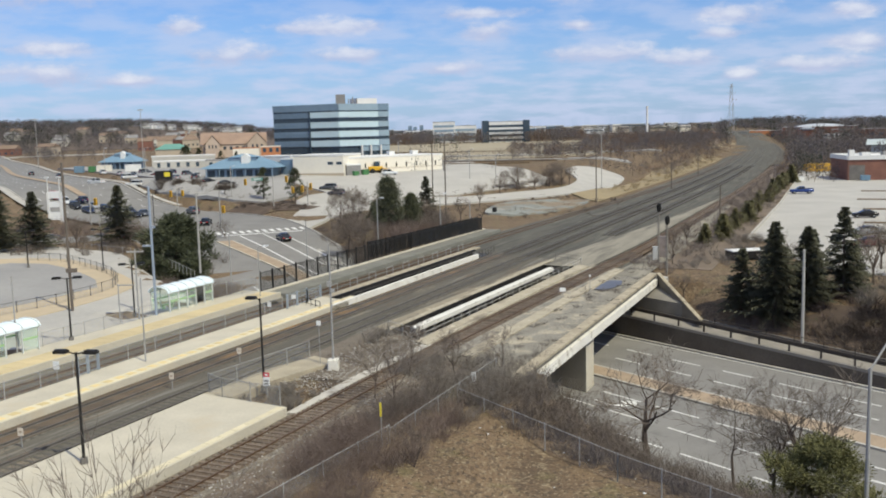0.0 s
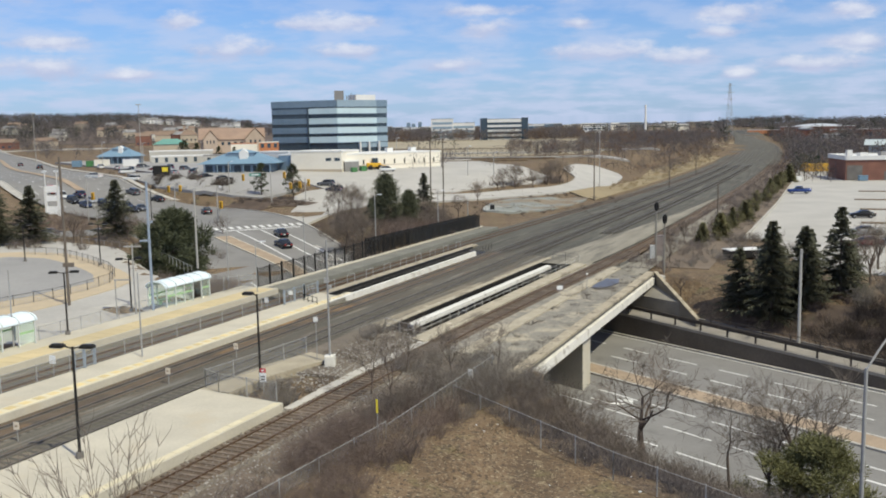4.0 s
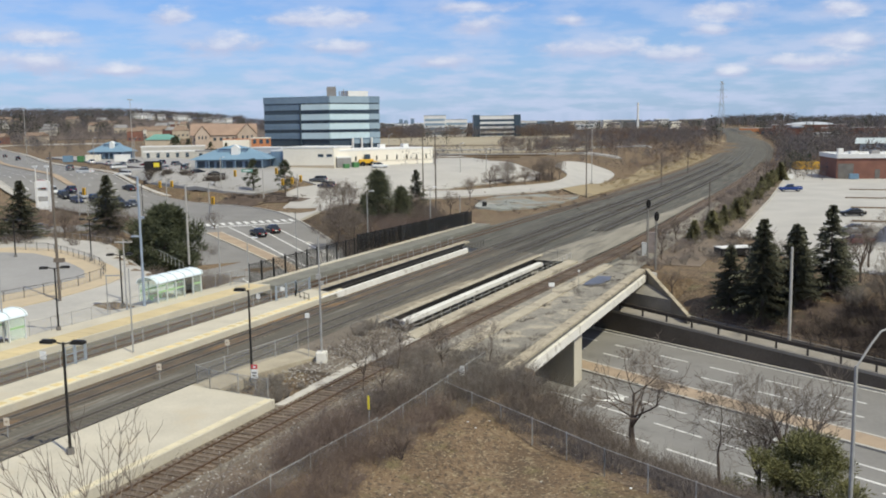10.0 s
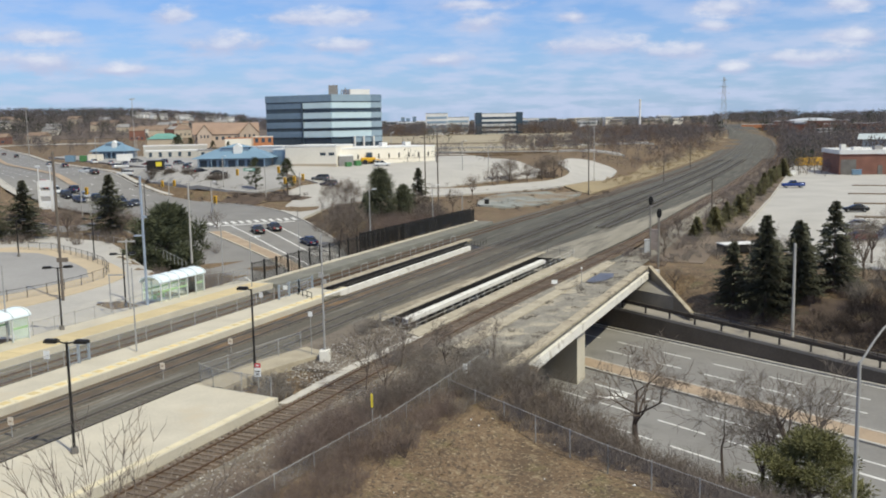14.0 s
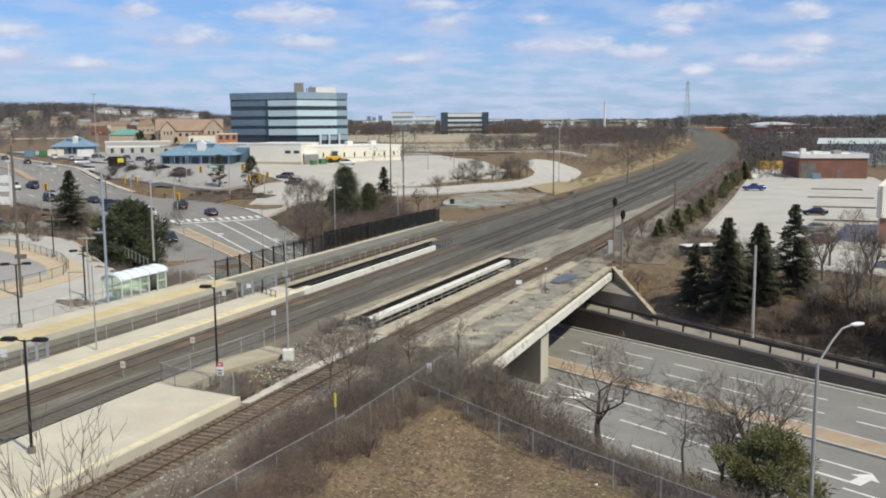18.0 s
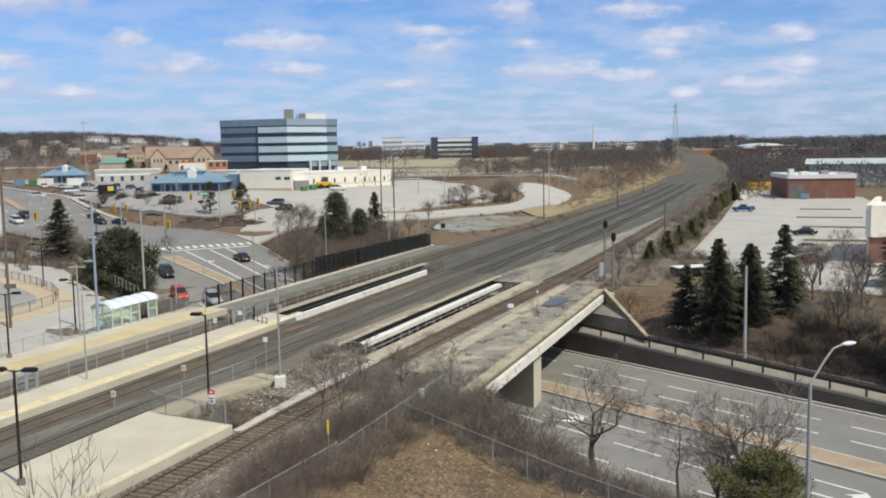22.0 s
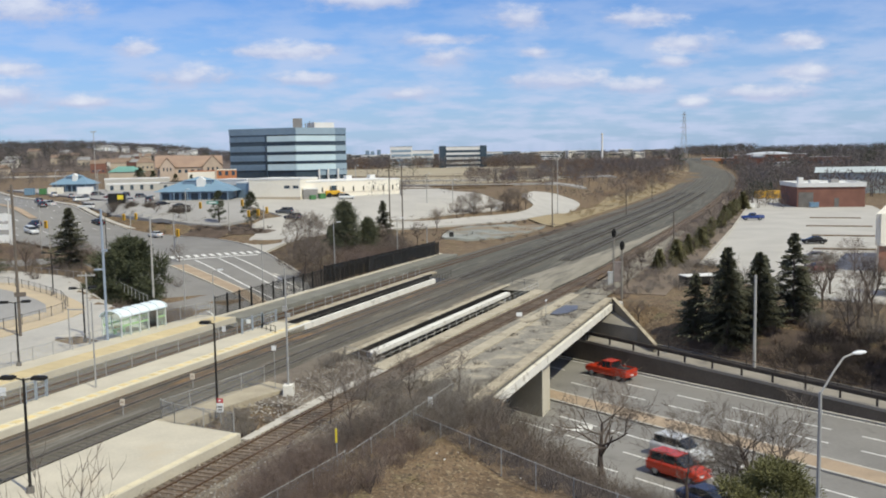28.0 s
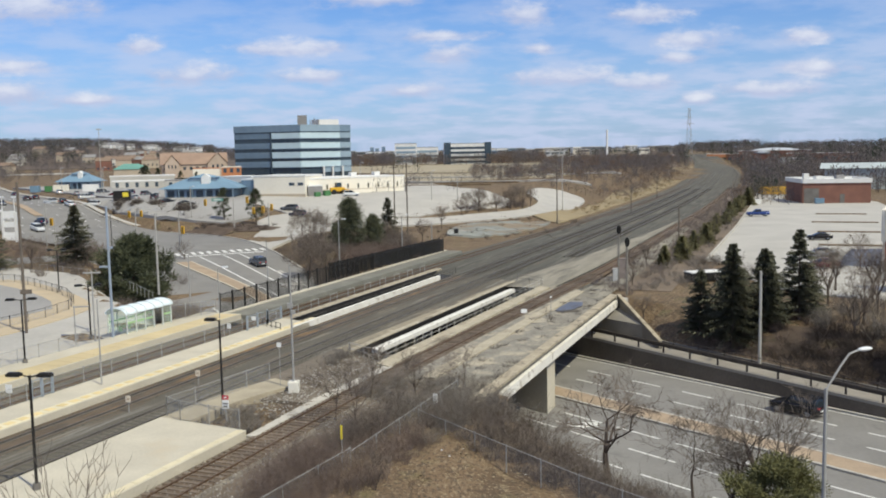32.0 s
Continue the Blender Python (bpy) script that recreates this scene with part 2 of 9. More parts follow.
def prism(bm, base, z0, z1):
    """An upright block over a flat outline; z0 and z1 may be lists, one a corner."""
    n = len(base)
    a = z0 if isinstance(z0, (list, tuple)) else [z0] * n
    b = z1 if isinstance(z1, (list, tuple)) else [z1] * n
    lo = [bm.verts.new((p[0], p[1], h)) for p, h in zip(base, a)]
    hi = [bm.verts.new((p[0], p[1], h)) for p, h in zip(base, b)]
    bm.faces.new(hi)
    bm.faces.new(lo[::-1])
    for i in range(n):
        j = (i + 1) % n
        bm.faces.new((lo[i], lo[j], hi[j], hi[i]))


def box(bm, x0, x1, y0, y1, z0, z1):
    prism(bm, [(x0, y0), (x1, y0), (x1, y1), (x0, y1)], z0, z1)


def rbox(bm, u0, u1, v0, v1, z0, z1):
    prism(bm, [rail(u0, v0), rail(u1, v0), rail(u1, v1), rail(u0, v1)], z0, z1)


def rod(bm, a, b, r0, r1=None, n=6):
    a, b = Vector(a), Vector(b)
    r1 = r0 if r1 is None else r1
    d = (b - a).normalized()
    e = d.orthogonal().normalized()
    f = d.cross(e)
    ra, rb = [], []
    for i in range(n):
        c, s = math.cos(2 * math.pi * i / n), math.sin(2 * math.pi * i / n)
        ra.append(bm.verts.new(a + (e * c + f * s) * r0))
        rb.append(bm.verts.new(b + (e * c + f * s) * r1))
    for i in range(n):
        j = (i + 1) % n
        bm.faces.new((ra[i], ra[j], rb[j], rb[i]))
    bm.faces.new(ra[::-1])
    bm.faces.new(rb)


def mesh(name, bm, material, smooth=False):
    bmesh.ops.recalc_face_normals(bm, faces=bm.faces)
    me = bpy.data.meshes.new(name)
    bm.to_mesh(me)
    bm.free()
    for m in material if isinstance(material, (list, tuple)) else [material]:
        me.materials.append(m)
    if smooth:
        me.polygons.foreach_set("use_smooth", [True] * len(me.polygons))
    return me


def part(name, bm, material, parent=None, label="", smooth=False, kind=""):
    """Links a bmesh as one mesh object under a thing or a part."""
    ob = new(name, mesh(name, bm, material, smooth))
    ob.parent = parent
    return tagged(ob, label, kind=kind)


def structure(name, bm, material, label="", category=""):
    return tagged(part(name, bm, material), label, category or name.replace("_", " "), kind="structure")


def thing(name, at, label, category, group="", turn=0.0):
    ob = new(name)
    ob.matrix_world = pose(at[0], at[1], at[2], 0, 0, turn)
    return tagged(ob, label, category, group)


def smooth01(a, b, x):
    t = min(1.0, max(0.0, (x - a) / (b - a)))
    return t * t * (3 - 2 * t)


# ---------------------------------------------------------------- ground
# the sunken road's middle line, from beside the camera to the far left
MIDDLE = [(road(402, 62)), (road(250, 62)), (road(90, 62)), (road(40, 62)), (road(-20, 62)), (road(-70, 62)), (road(-106, 62.5)), (road(-135, 67)),
          Vector((-47, 190, 0)), Vector((-69, 212.5, 0)), Vector((-95, 242, 0)), Vector((-126, 291, 0)), Vector((-164, 356, 0)), Vector((-242, 510, 0)), Vector((-355, 716, 0)), Vector((-575, 1140, 0))]


def spline(pts, step):
    out = []
    for i in range(len(pts) - 1):
        p0, p1, p2, p3 = pts[max(i - 1, 0)], pts[i], pts[i + 1], pts[min(i + 2, len(pts) - 1)]
        n = max(1, int((p2 - p1).length / step))
        for k in range(n):
            t = k / n
            out.append(0.5 * (2 * p1 + (p2 - p0) * t + (2 * p0 - 5 * p1 + 4 * p2 - p3) * t * t + (3 * p1 - p0 - 3 * p2 + p3) * t ** 3))
    out.append(pts[-1].copy())
    return out


LINE = spline(MIDDLE, 4.0)
LINE_XY = np.array([(p.x, p.y) for p in LINE])


def terrain(x, y):
    """Natural height: level by the railway, a rise beyond the crossing, hills far off."""
    v = -RD[1] * x + RD[0] * y
    d = math.hypot(x, y)
    b = math.degrees(math.atan2(x, y))
    z = 0.0
    z += 5.8 * smooth01(205, 275, d) * smooth01(66, 95, v)
    z += smooth01(600, 2000, d) * (9 + 34 * smooth01(-3, -20, b) + 7 * smooth01(14, 24, b))
    return z


def road_z(i):
    y = LINE[i].y
    lift = smooth01(108, 200, y)
    return -6.0 + 5.9 * lift + max(0.0, terrain(LINE[i].x, y)) * smooth01(190, 260, y)


LINE_Z = [road_z(i) for i in range(len(LINE))]


def road_at(x, y):
    d = np.hypot(LINE_XY[:, 0] - x, LINE_XY[:, 1] - y)
    i = int(d.argmin())
    j = i if 0 < i < len(LINE) - 1 else min(max(i, 1), len(LINE) - 2)
    t = LINE[j + 1] - LINE[j - 1]
    t.normalize()
    off = (x - LINE[j].x) * t.y - (y - LINE[j].y) * t.x
    return off, LINE_Z[i], i


def path_z(s):
    """Top of the raised footpath, which sinks towards the road away from the bridge."""
    return max(-5.7, -3.5 - 0.034 * max(0.0, s + 72))


def height(x, y):
    pz = path_z(0.6 * x - 0.8 * y) - 0.05
    u, v = RD[0] * x + RD[1] * y, -RD[1] * x + RD[0] * y
    w = 0.8 * x + 0.6 * y
    z = terrain(x, y)
    if v < 66:
        z = -0.5 + (z if v < 66 else 0)
    if v < 19.5:
        z -= 0.9 * smooth01(19.5, 16, v) * (1 - smooth01(70, 120, y))
    off, zr, i = road_at(x, y)
    near_side = v < 64
    if near_side:
        if w < 80.2 and w > 20:
            if 18 < v < 64 and 42.6 < w < 86.5:
                return -6.08
            if w < 46.6:
                return max(-6.08, min(z, -6.08 + (z + 6.08) * smooth01(46.6, 35.5 + 7 * smooth01(9, 18, v), w)))
            if w < 76.9:
                return -6.08
            return pz
        if 80.2 <= w:
            if 18 < v < 64 and w < 86.5:
                return -6.08
            return pz + (z - pz) * smooth01(80.2, 88, w)
        return z
    a = abs(off)
    low = zr - 0.08 - 0.5 * smooth01(140, 190, y)
    if a < 17.5:
        return low
    return low + (z - low) * smooth01(17.5, 24 if y < 150 else 20, a)


def lines(*spans):
    out = []
    for a, b, st in spans:
        n = max(1, round((b - a) / st))
        out += [a + (b - a) * i / n for i in range(n)]
    return out + [spans[-1][1]]


def build_ground():
    ss = lines((-4800, -1500, 300), (-1500, -600, 90), (-600, -340, 12), (-340, -260, 6), (-260, -60, 3.0), (-60, 40, 2.0), (40, 100, 6), (100, 400, 60), (400, 4000, 900))
    ws = lines((-3000, -400, 400), (-400, -60, 40), (-60, 20, 8), (20, 46.6, 1.9), (46.6, 76.85, 3.0), (76.85, 76.95, 0.1), (76.95, 80.2, 1.6), (80.2, 90, 1.6), (90, 150, 3),
               (150, 260, 5), (260, 420, 12), (420, 1200, 60), (1200, 4800, 300))
    vs, fs = [], []
    for s in ss:
        for w in ws:
            p = road(s, w)
            vs.append((p.x, p.y, height(p.x, p.y)))
    m = len(ws)
    for i in range(len(ss) - 1):
        for j in range(m - 1):
            fs.append((i * m + j, i * m + j + 1, (i + 1) * m + j + 1, (i + 1) * m + j))
    me = bpy.data.meshes.new("ground")
    me.from_pydata(vs, [], fs)
    me.materials.append(GRASS)
    me.polygons.foreach_set("use_smooth", [True] * len(fs))
    tagged(new("ground", me), "dry brown early-spring ground with thin grass", "ground", kind="structure")


build_ground()


def strip(name, off0, off1, i0, i1, lift, material, label, category="road"):
    bm = bmesh.new()
    prev = None
    for i in range(i0, i1):
        j = min(max(i, 1), len(LINE) - 2)
        t = (LINE[j + 1] - LINE[j - 1]).normalized()
        n = Vector((t.y, -t.x, 0))
        a, b = [bm.verts.new((LINE[i].x + n.x * o, LINE[i].y + n.y * o, LINE_Z[i] + lift)) for o in (off0, off1)]
        if prev:
            bm.faces.new((prev[0], prev[1], b, a))
        prev = (a, b)
    return structure(name, bm, material, label, category)


def line_index(y):
    return int(np.abs(LINE_XY[:, 1] - y).argmin())


NL = len(LINE)
I_BRIDGE, I_STOP, I_CROSS, I_PAST = line_index(118), line_index(168), line_index(178), line_index(212)


def kerb_line(name, off, i0, i1, label="pale concrete kerb", wide=0.3, high=0.17):
    bm = bmesh.new()
    prev = None
    for i in range(i0, i1):
        j = min(max(i, 1), NL - 2)
        t = (LINE[j + 1] - LINE[j - 1]).normalized()
        n = Vector((t.y, -t.x, 0))
        base = Vector((LINE[i].x, LINE[i].y, LINE_Z[i]))
        ring = [bm.verts.new(base + n * (off + o) + Vector((0, 0, h))) for o, h in ((-wide / 2, -0.1), (-wide / 2, high), (wide / 2, high), (wide / 2, -0.1))]
        if prev:
            for k in range(3):
                bm.faces.new((prev[k], prev[k + 1], ring[k + 1], ring[k]))
        prev = ring
    return structure(name, bm, CONCRETE, label, "kerb")


strip("road", -15.0, 14.4, 0, NL, 0.0, ASPHALT, "grey asphalt of a wide multi-lane road")
kerb_line("kerb_far", 14.5, 0, I_PAST)
kerb_line("kerb_near", -15.1, 0, I_CROSS)
kerb_line("kerb_beyond_far", 13.6, I_PAST + 3, NL)
kerb_line("kerb_beyond_near", -15.1, I_PAST + 6, NL)
strip("verge_far", 14.7, 16.2, I_PAST + 3, NL, 0.12, CONCRETE, "pale concrete pavement beside the road", "pavement")
strip("verge_near", -17.2, -15.3, I_PAST + 6, NL, 0.12, CONCRETE, "pale concrete pavement beside the road", "pavement")
strip("pavement_near", -17.3, -15.2, I_BRIDGE, I_CROSS, 0.12, CONCRETE_PALE, "pale concrete pavement beside the road", "pavement")
# raised tan median with its kerbs
I_TURN = line_index(138)
strip("median", 0.2, 2.7, 0, I_TURN + 1, 0.16, STONE_TAN, "tan paved median strip between the carriageways", "median")
kerb_line("median_kerb_far", 2.75, 0, I_TURN + 1)
kerb_line("median_kerb_near", 0.15, 0, I_TURN + 1)
strip("median_beyond", -1.6, 0.4, I_PAST + 8, NL, 0.16, STONE_TAN, "tan paved median strip between the carriageways", "median")


def arc_table():
    a = [-312.0]
    for i in range(1, NL):
        a.append(a[-1] + (LINE[i] - LINE[i - 1]).length)
    return a


ARC = arc_table()


def along(q, off, lift=0.0):
    """Place and heading on the road by metres along its middle line and across it."""
    i = min(max(int(np.searchsorted(ARC, q)) - 1, 0), NL - 2)
    k = (q - ARC[i]) / (ARC[i + 1] - ARC[i])
    j = min(max(i, 1), NL - 3)
    t0, t1 = (LINE[j + 1] - LINE[j - 1]).normalized(), (LINE[j + 2] - LINE[j]).normalized()
    t = t0.lerp(t1, k).normalized()
    p = LINE[i].lerp(LINE[i + 1], k)
    z = LINE_Z[i] * (1 - k) + LINE_Z[i + 1] * k
    slope = (LINE_Z[i + 1] - LINE_Z[i]) / (ARC[i + 1] - ARC[i])
    return Vector((p.x + t.y * off, p.y - t.x * off, z + lift)), t, slope


def paint(name, marks, label):
    """marks: (q0, q1, off0, off1) patches of road paint in one sheet."""
    bm = bmesh.new()
    for q0, q1, o0, o1 in marks:
        n = max(1, int(abs(q1 - q0) / 4))
        for k in range(n):
            a, b = q0 + (q1 - q0) * k / n, q0 + (q1 - q0) * (k + 1) / n
            tile(bm, [along(a, o0, 0.012)[0], along(a, o1, 0.012)[0], along(b, o1, 0.012)[0], along(b, o0, 0.012)[0]])
    return structure(name, bm, WHITE, label, "road marking")


Q_STOP, Q_CROSS = ARC[I_STOP] + 9, ARC[I_CROSS] + 3
for k, off in enumerate((6.6, 10.2, -3.2, -6.9, -10.8)):
    marks = []
    q = 96.0 + 1.7 * k
    while q < Q_STOP - 44:
        marks.append((q, q + (3.4 if off > 0 else 4.4), off - 0.11, off + 0.11))
        q += 6.0
    paint("lane_dashes", marks, "worn white dashed lane line")
for a, b in ((4.6, 0.1), (8.3, 4.6), (11.3, 7.8)):
    bm = bmesh.new()
    for k in range(14):
        f, g = [a + (b - a) * (x / 14) ** 1.3 for x in (k, k + 1)]
        tile(bm, [along(212 + k * 3, f - 0.16, 0.012)[0], along(212 + k * 3, f + 0.16, 0.012)[0], along(215 + k * 3, g + 0.16, 0.012)[0], along(215 + k * 3, g - 0.16, 0.012)[0]])
    structure("lane_line", bm, WHITE, "solid white lane line before the crossing", "road marking")
paint("stop_line", [(Q_STOP - 0.3, Q_STOP + 0.4, -3.0, 12.6)], "white stop line")
paint("crosswalk", [(Q_STOP + 1.6, Q_STOP + 4.4, o, o + 0.75) for o in [x * 1.5 - 14.0 for x in range(19)]], "white striped pedestrian crossing")
for k, off in enumerate((3.8, 7.2, 10.4, -4.8, -8.2, -11.6)):
    marks = []
    q = ARC[I_PAST] + 14
    while q < 620:
        marks.append((q, q + 3.2, off - 0.09, off + 0.09))
        q += 9.0
    paint("lane_dashes", marks, "worn white dashed lane line")
paint("edge_line", [(96, 190, 14.0, 14.15)], "pale edge line along the kerb")


def arrow(q, off):
    """A turn arrow on the road, pointing along the near lanes."""
    bm = bmesh.new()
    for shape in ([(0, -0.1), (2.2, -0.1), (2.2, 0.1), (0, 0.1)], [(1.6, 0.1), (2.2, 0.1), (2.2, 0.9), (1.6, 0.9)], [(1.2, 0.9), (2.6, 0.9), (1.9, 1.7)]):
        tile(bm, [along(q - a * 1.4, off + b * 1.4, 0.013)[0] for a, b in shape])
    structure("turn_arrow", bm, WHITE, "white turn arrow painted on the lane", "road marking")


arrow(144.5, -5.6)
arrow(120.0, -5.6)



# the median swings over to the turning lanes before the crossing
for name, m, lift, widths in (("median_turn", STONE_TAN, 0.16, (0.0, 1.0)), ("median_turn_kerb", CONCRETE_PALE, 0.17, (-0.03, 0.06)), ("median_turn_kerb", CONCRETE_PALE, 0.17, (0.94, 1.03))):
    bm = bmesh.new()
    rows = []
    for k in range(16):
        q = ARC[I_TURN] + (249 - ARC[I_TURN]) * k / 15
        f = smooth01(ARC[I_TURN], 262, q)
        o0, o1 = 0.2 - 6.6 * f, 2.7 - 6.2 * f
        ring = [along(q, o0 + (o1 - o0) * w, lf)[0] for w in widths for lf in (lift, -0.1)]
        ring = [bm.verts.new(p) for p in (ring[1], ring[0], ring[2], ring[3])]
        if rows:
            for j in range(3):
                bm.faces.new((rows[-1][j], rows[-1][j + 1], ring[j + 1], ring[j]))
        rows.append(ring)
    bm.faces.new(rows[-1])
    structure(name, bm, m, "tan paved median beside the turning lane" if m is STONE_TAN else "pale concrete median kerb", "median")


def gz(x, y):
    return height(x, y)


def rounded(pts, step=4.0):
    """A closed outline drawn smoothly through its corners."""
    n = len(pts)
    P = [Vector((p[0], p[1], 0)) for p in pts]
    out = []
    for i in range(n):
        p0, p1, p2, p3 = P[i - 1], P[i], P[(i + 1) % n], P[(i + 2) % n]
        m = max(1, int((p2 - p1).length / step))
        for k in range(m):
            t = k / m
            out.append((0.5 * (2 * p1 + (p2 - p0) * t + (2 * p0 - 5 * p1 + 4 * p2 - p3) * t * t + (3 * p1 - p0 - 3 * p2 + p3) * t ** 3)).xy)
    return out


def drape(name, poly, material, label, category, lift=0.06, step=6.0, flat=None):
    """A paved area laid over the ground."""
    bm = bmesh.new()
    bm.faces.new([bm.verts.new((p[0], p[1], 0)) for p in poly])
    xs, ys = [p[0] for p in poly], [p[1] for p in poly]
    for axis, lo, hi in ((0, min(xs), max(xs)), (1, min(ys), max(ys))):
        k = lo + step
        while k < hi:
            co, no = [0, 0, 0], [0, 0, 0]
            co[axis], no[axis] = k, 1
            bmesh.ops.bisect_plane(bm, geom=bm.verts[:] + bm.edges[:] + bm.faces[:], plane_co=co, plane_no=no)
            k += step
    for v in bm.verts:
        v.co.z = (gz(v.co.x, v.co.y) if flat is None else flat) + lift
    rim = [e for e in bm.edges if e.is_boundary]
    for g in bmesh.ops.extrude_edge_only(bm, edges=rim)["geom"]:
        if isinstance(g, bmesh.types.BMVert):
            g.co.z -= lift + 0.3
    return structure(name, bm, material, label, category)


# ---------------------------------------------------------------- railway
SOIL = mat("soil", (0.22, 0.185, 0.14), (0.12, 0.1, 0.08), 0.95, scale=0.5, fine=6, bump=0.05)
def bend(u):
    return 1.0e-4 * max(0.0, u - 230) ** 2


def far_lift(u):
    return 1.3 * smooth01(430, 620, u)


def siding_v(u):
    """The siding draws away from the main tracks over the bridge."""
    return 30.55 - 3.2 * smooth01(55, 150, u)


def at_w(w, v):
    return (w + 0.4914 * v) / 0.871


def bed(name, u0, u1, v0, v1, top, foot, material, label):
    bm = bmesh.new()
    rbox(bm, u0, u1, v0, v1, foot, top)
    return structure(name, bm, material, label, "track bed")


def skew_block(bm, v0, v1, w0, w1, z0, z1, slant=(0.0, 0.0)):
    """A slab between two abutment lines; slant draws its two long sides towards the siding."""
    def corner(w, v, k):
        vv = v - slant[k] * (w - 44.3) / 39.9
        return rail(at_w(w, vv), vv)
    prism(bm, [corner(w0, v0, 0), corner(w1, v0, 0), corner(w1, v1, 1), corner(w0, v1, 1)], z0, z1)


def skew_bed(name, v0, v1, w0, w1, z0, z1, material, label, category="bridge", slant=(0.0, 0.0)):
    bm = bmesh.new()
    skew_block(bm, v0, v1, w0, w1, z0, z1, slant)
    return structure(name, bm, material, label, category)


def wedge_bed(name, u0, w1, v0, v1, top, foot, material, label):
    bm = bmesh.new()
    prism(bm, [rail(u0, v0), rail(at_w(w1, v0), v0), rail(at_w(w1, v1), v1), rail(u0, v1)], foot, top)
    return structure(name, bm, material, label, "track bed")


patches(BALLAST, (0.25, 0.21, 0.15), 0.8, 0.56, 0.68, 6)
WA, WB = 44.3, 84.2
SPUR_BED = mat("siding_stones", (0.27, 0.235, 0.18), (0.13, 0.112, 0.087), 0.95, scale=0.4, fine=6, bump=0.06)
patches(SPUR_BED, (0.36, 0.32, 0.25), 1.1, 0.57, 0.68)
patches(SPUR_BED, (0.13, 0.1, 0.07), 0.5, 0.54, 0.68)
wedge_bed("track_bed_spur", -30, WA, 24.6, 32.1, -0.33, -1.2, SPUR_BED, "grey-brown stony track bed of the siding")
wedge_bed("track_bed_main", -30, WA, 39.3, 47.2, -0.33, -1.2, BALLAST, "dark oily ballast under the main tracks")
wedge_bed("track_bed_far", -30, WA, 51.2, 57.0, -0.42, -1.2, BALLAST, "dark ballast under the far track")
wedge_bed("rough_ground", 56, WA, 32.1, 39.3, -0.26, -1.2, SOIL, "stony ground with dead weeds between the tracks")
wedge_bed("embankment_far", 83.0, WA, 47.2, 51.2, -0.3, -1.2, BALLAST_PALE, "gravel beside the far track")

DECK_GRAVEL = mat("deck_gravel", (0.33, 0.305, 0.25), (0.19, 0.173, 0.14), 0.95, scale=0.35, fine=7, bump=0.05)
patches(DECK_GRAVEL, (0.43, 0.375, 0.275), 0.35, 0.5, 0.62)
patches(DECK_GRAVEL, (0.13, 0.118, 0.095), 0.6, 0.55, 0.66)
# three decks over the sunken road with open gaps between
skew_bed("bridge_deck_near", 20.9, 32.9, WA - 2, WB + 2, -1.05, -0.3, DECK_GRAVEL, "weathered concrete bridge deck with pale gravel", slant=(0.0, 1.2))
skew_bed("bridge_deck_main", 37.3, 47.2, WA - 2, WB + 2, -1.05, -0.34, BALLAST, "ballasted concrete deck under the main tracks", slant=(0.9, 0.0))
skew_bed("bridge_deck_far", 50.95, 60.4, WA - 2, WB + 2, -1.05, -0.42, BALLAST, "concrete deck under the far track and walkway")


def edge_beam(name, v0, v1, z0, z1, material, label, w0=WA, w1=WB, slant=(0.0, 0.0)):
    bm = bmesh.new()
    skew_block(bm, v0, v1, w0, w1, z0, z1, slant)
    return structure(name, bm, material, label, "bridge")


COPING_TAN = mat("coping_tan", (0.5, 0.43, 0.31), (0.3, 0.255, 0.185), 0.9, scale=0.7, fine=5)
patches(COPING_TAN, (0.17, 0.145, 0.11), 0.8, 0.54, 0.64)
COPING_PALE = mat("coping_weathered", (0.49, 0.43, 0.32), (0.34, 0.295, 0.215), 0.9, scale=0.7, fine=7)
patches(COPING_PALE, (0.2, 0.17, 0.125), 0.55, 0.53, 0.64, 4)
patches(COPING_PALE, (0.6, 0.54, 0.42), 1.6, 0.58, 0.66)
BALLAST_TAN = mat("gravel_tan", (0.36, 0.31, 0.22), (0.2, 0.172, 0.125), 0.95, scale=0.35, fine=6, bump=0.04)
BALLAST_FAR = mat("ballast_far", (0.14, 0.133, 0.107), (0.07, 0.066, 0.054), 0.95, scale=1.0, fine=3, bump=0.05, streak=16)
patches(BALLAST_FAR, (0.215, 0.2, 0.16), 0.7, 0.55, 0.7, 16)
patches(BALLAST_TAN, (0.12, 0.105, 0.08), 0.45, 0.52, 0.62, 6)
patches(BALLAST_TAN, (0.45, 0.39, 0.28), 0.9, 0.56, 0.66)
patches(BALLAST_FAR, (0.15, 0.115, 0.085), 0.6, 0.56, 0.72, 12)
patches(BALLAST_FAR, (0.06, 0.055, 0.043), 1.6, 0.52, 0.62, 26)
patches(BALLAST_FAR, (0.25, 0.225, 0.175), 1.9, 0.6, 0.68, 26)
RUST_BED = mat("rusty_ballast", (0.16, 0.115, 0.075), (0.085, 0.06, 0.042), 0.95, scale=0.4, fine=7, bump=0.05)
CONCRETE_WHITE = mat("concrete_white", (0.8, 0.77, 0.69), (0.62, 0.59, 0.52), 0.85, scale=0.4, fine=5)
patches(CONCRETE_WHITE, (0.4, 0.355, 0.28), 0.9, 0.55, 0.68)
edge_beam("fascia_near", 20.5, 20.9, -1.25, -0.5, CONCRETE_WHITE, "pale concrete fascia beam of the bridge", WA - 4)
# recess in dark concrete: the shadow line below the coping is its colour
edge_beam("fascia_recess", 20.85, 21.1, -0.5, -0.14, CONCRETE_DARK, "recess under the coping, its shadow put into the colour", WA - 4)
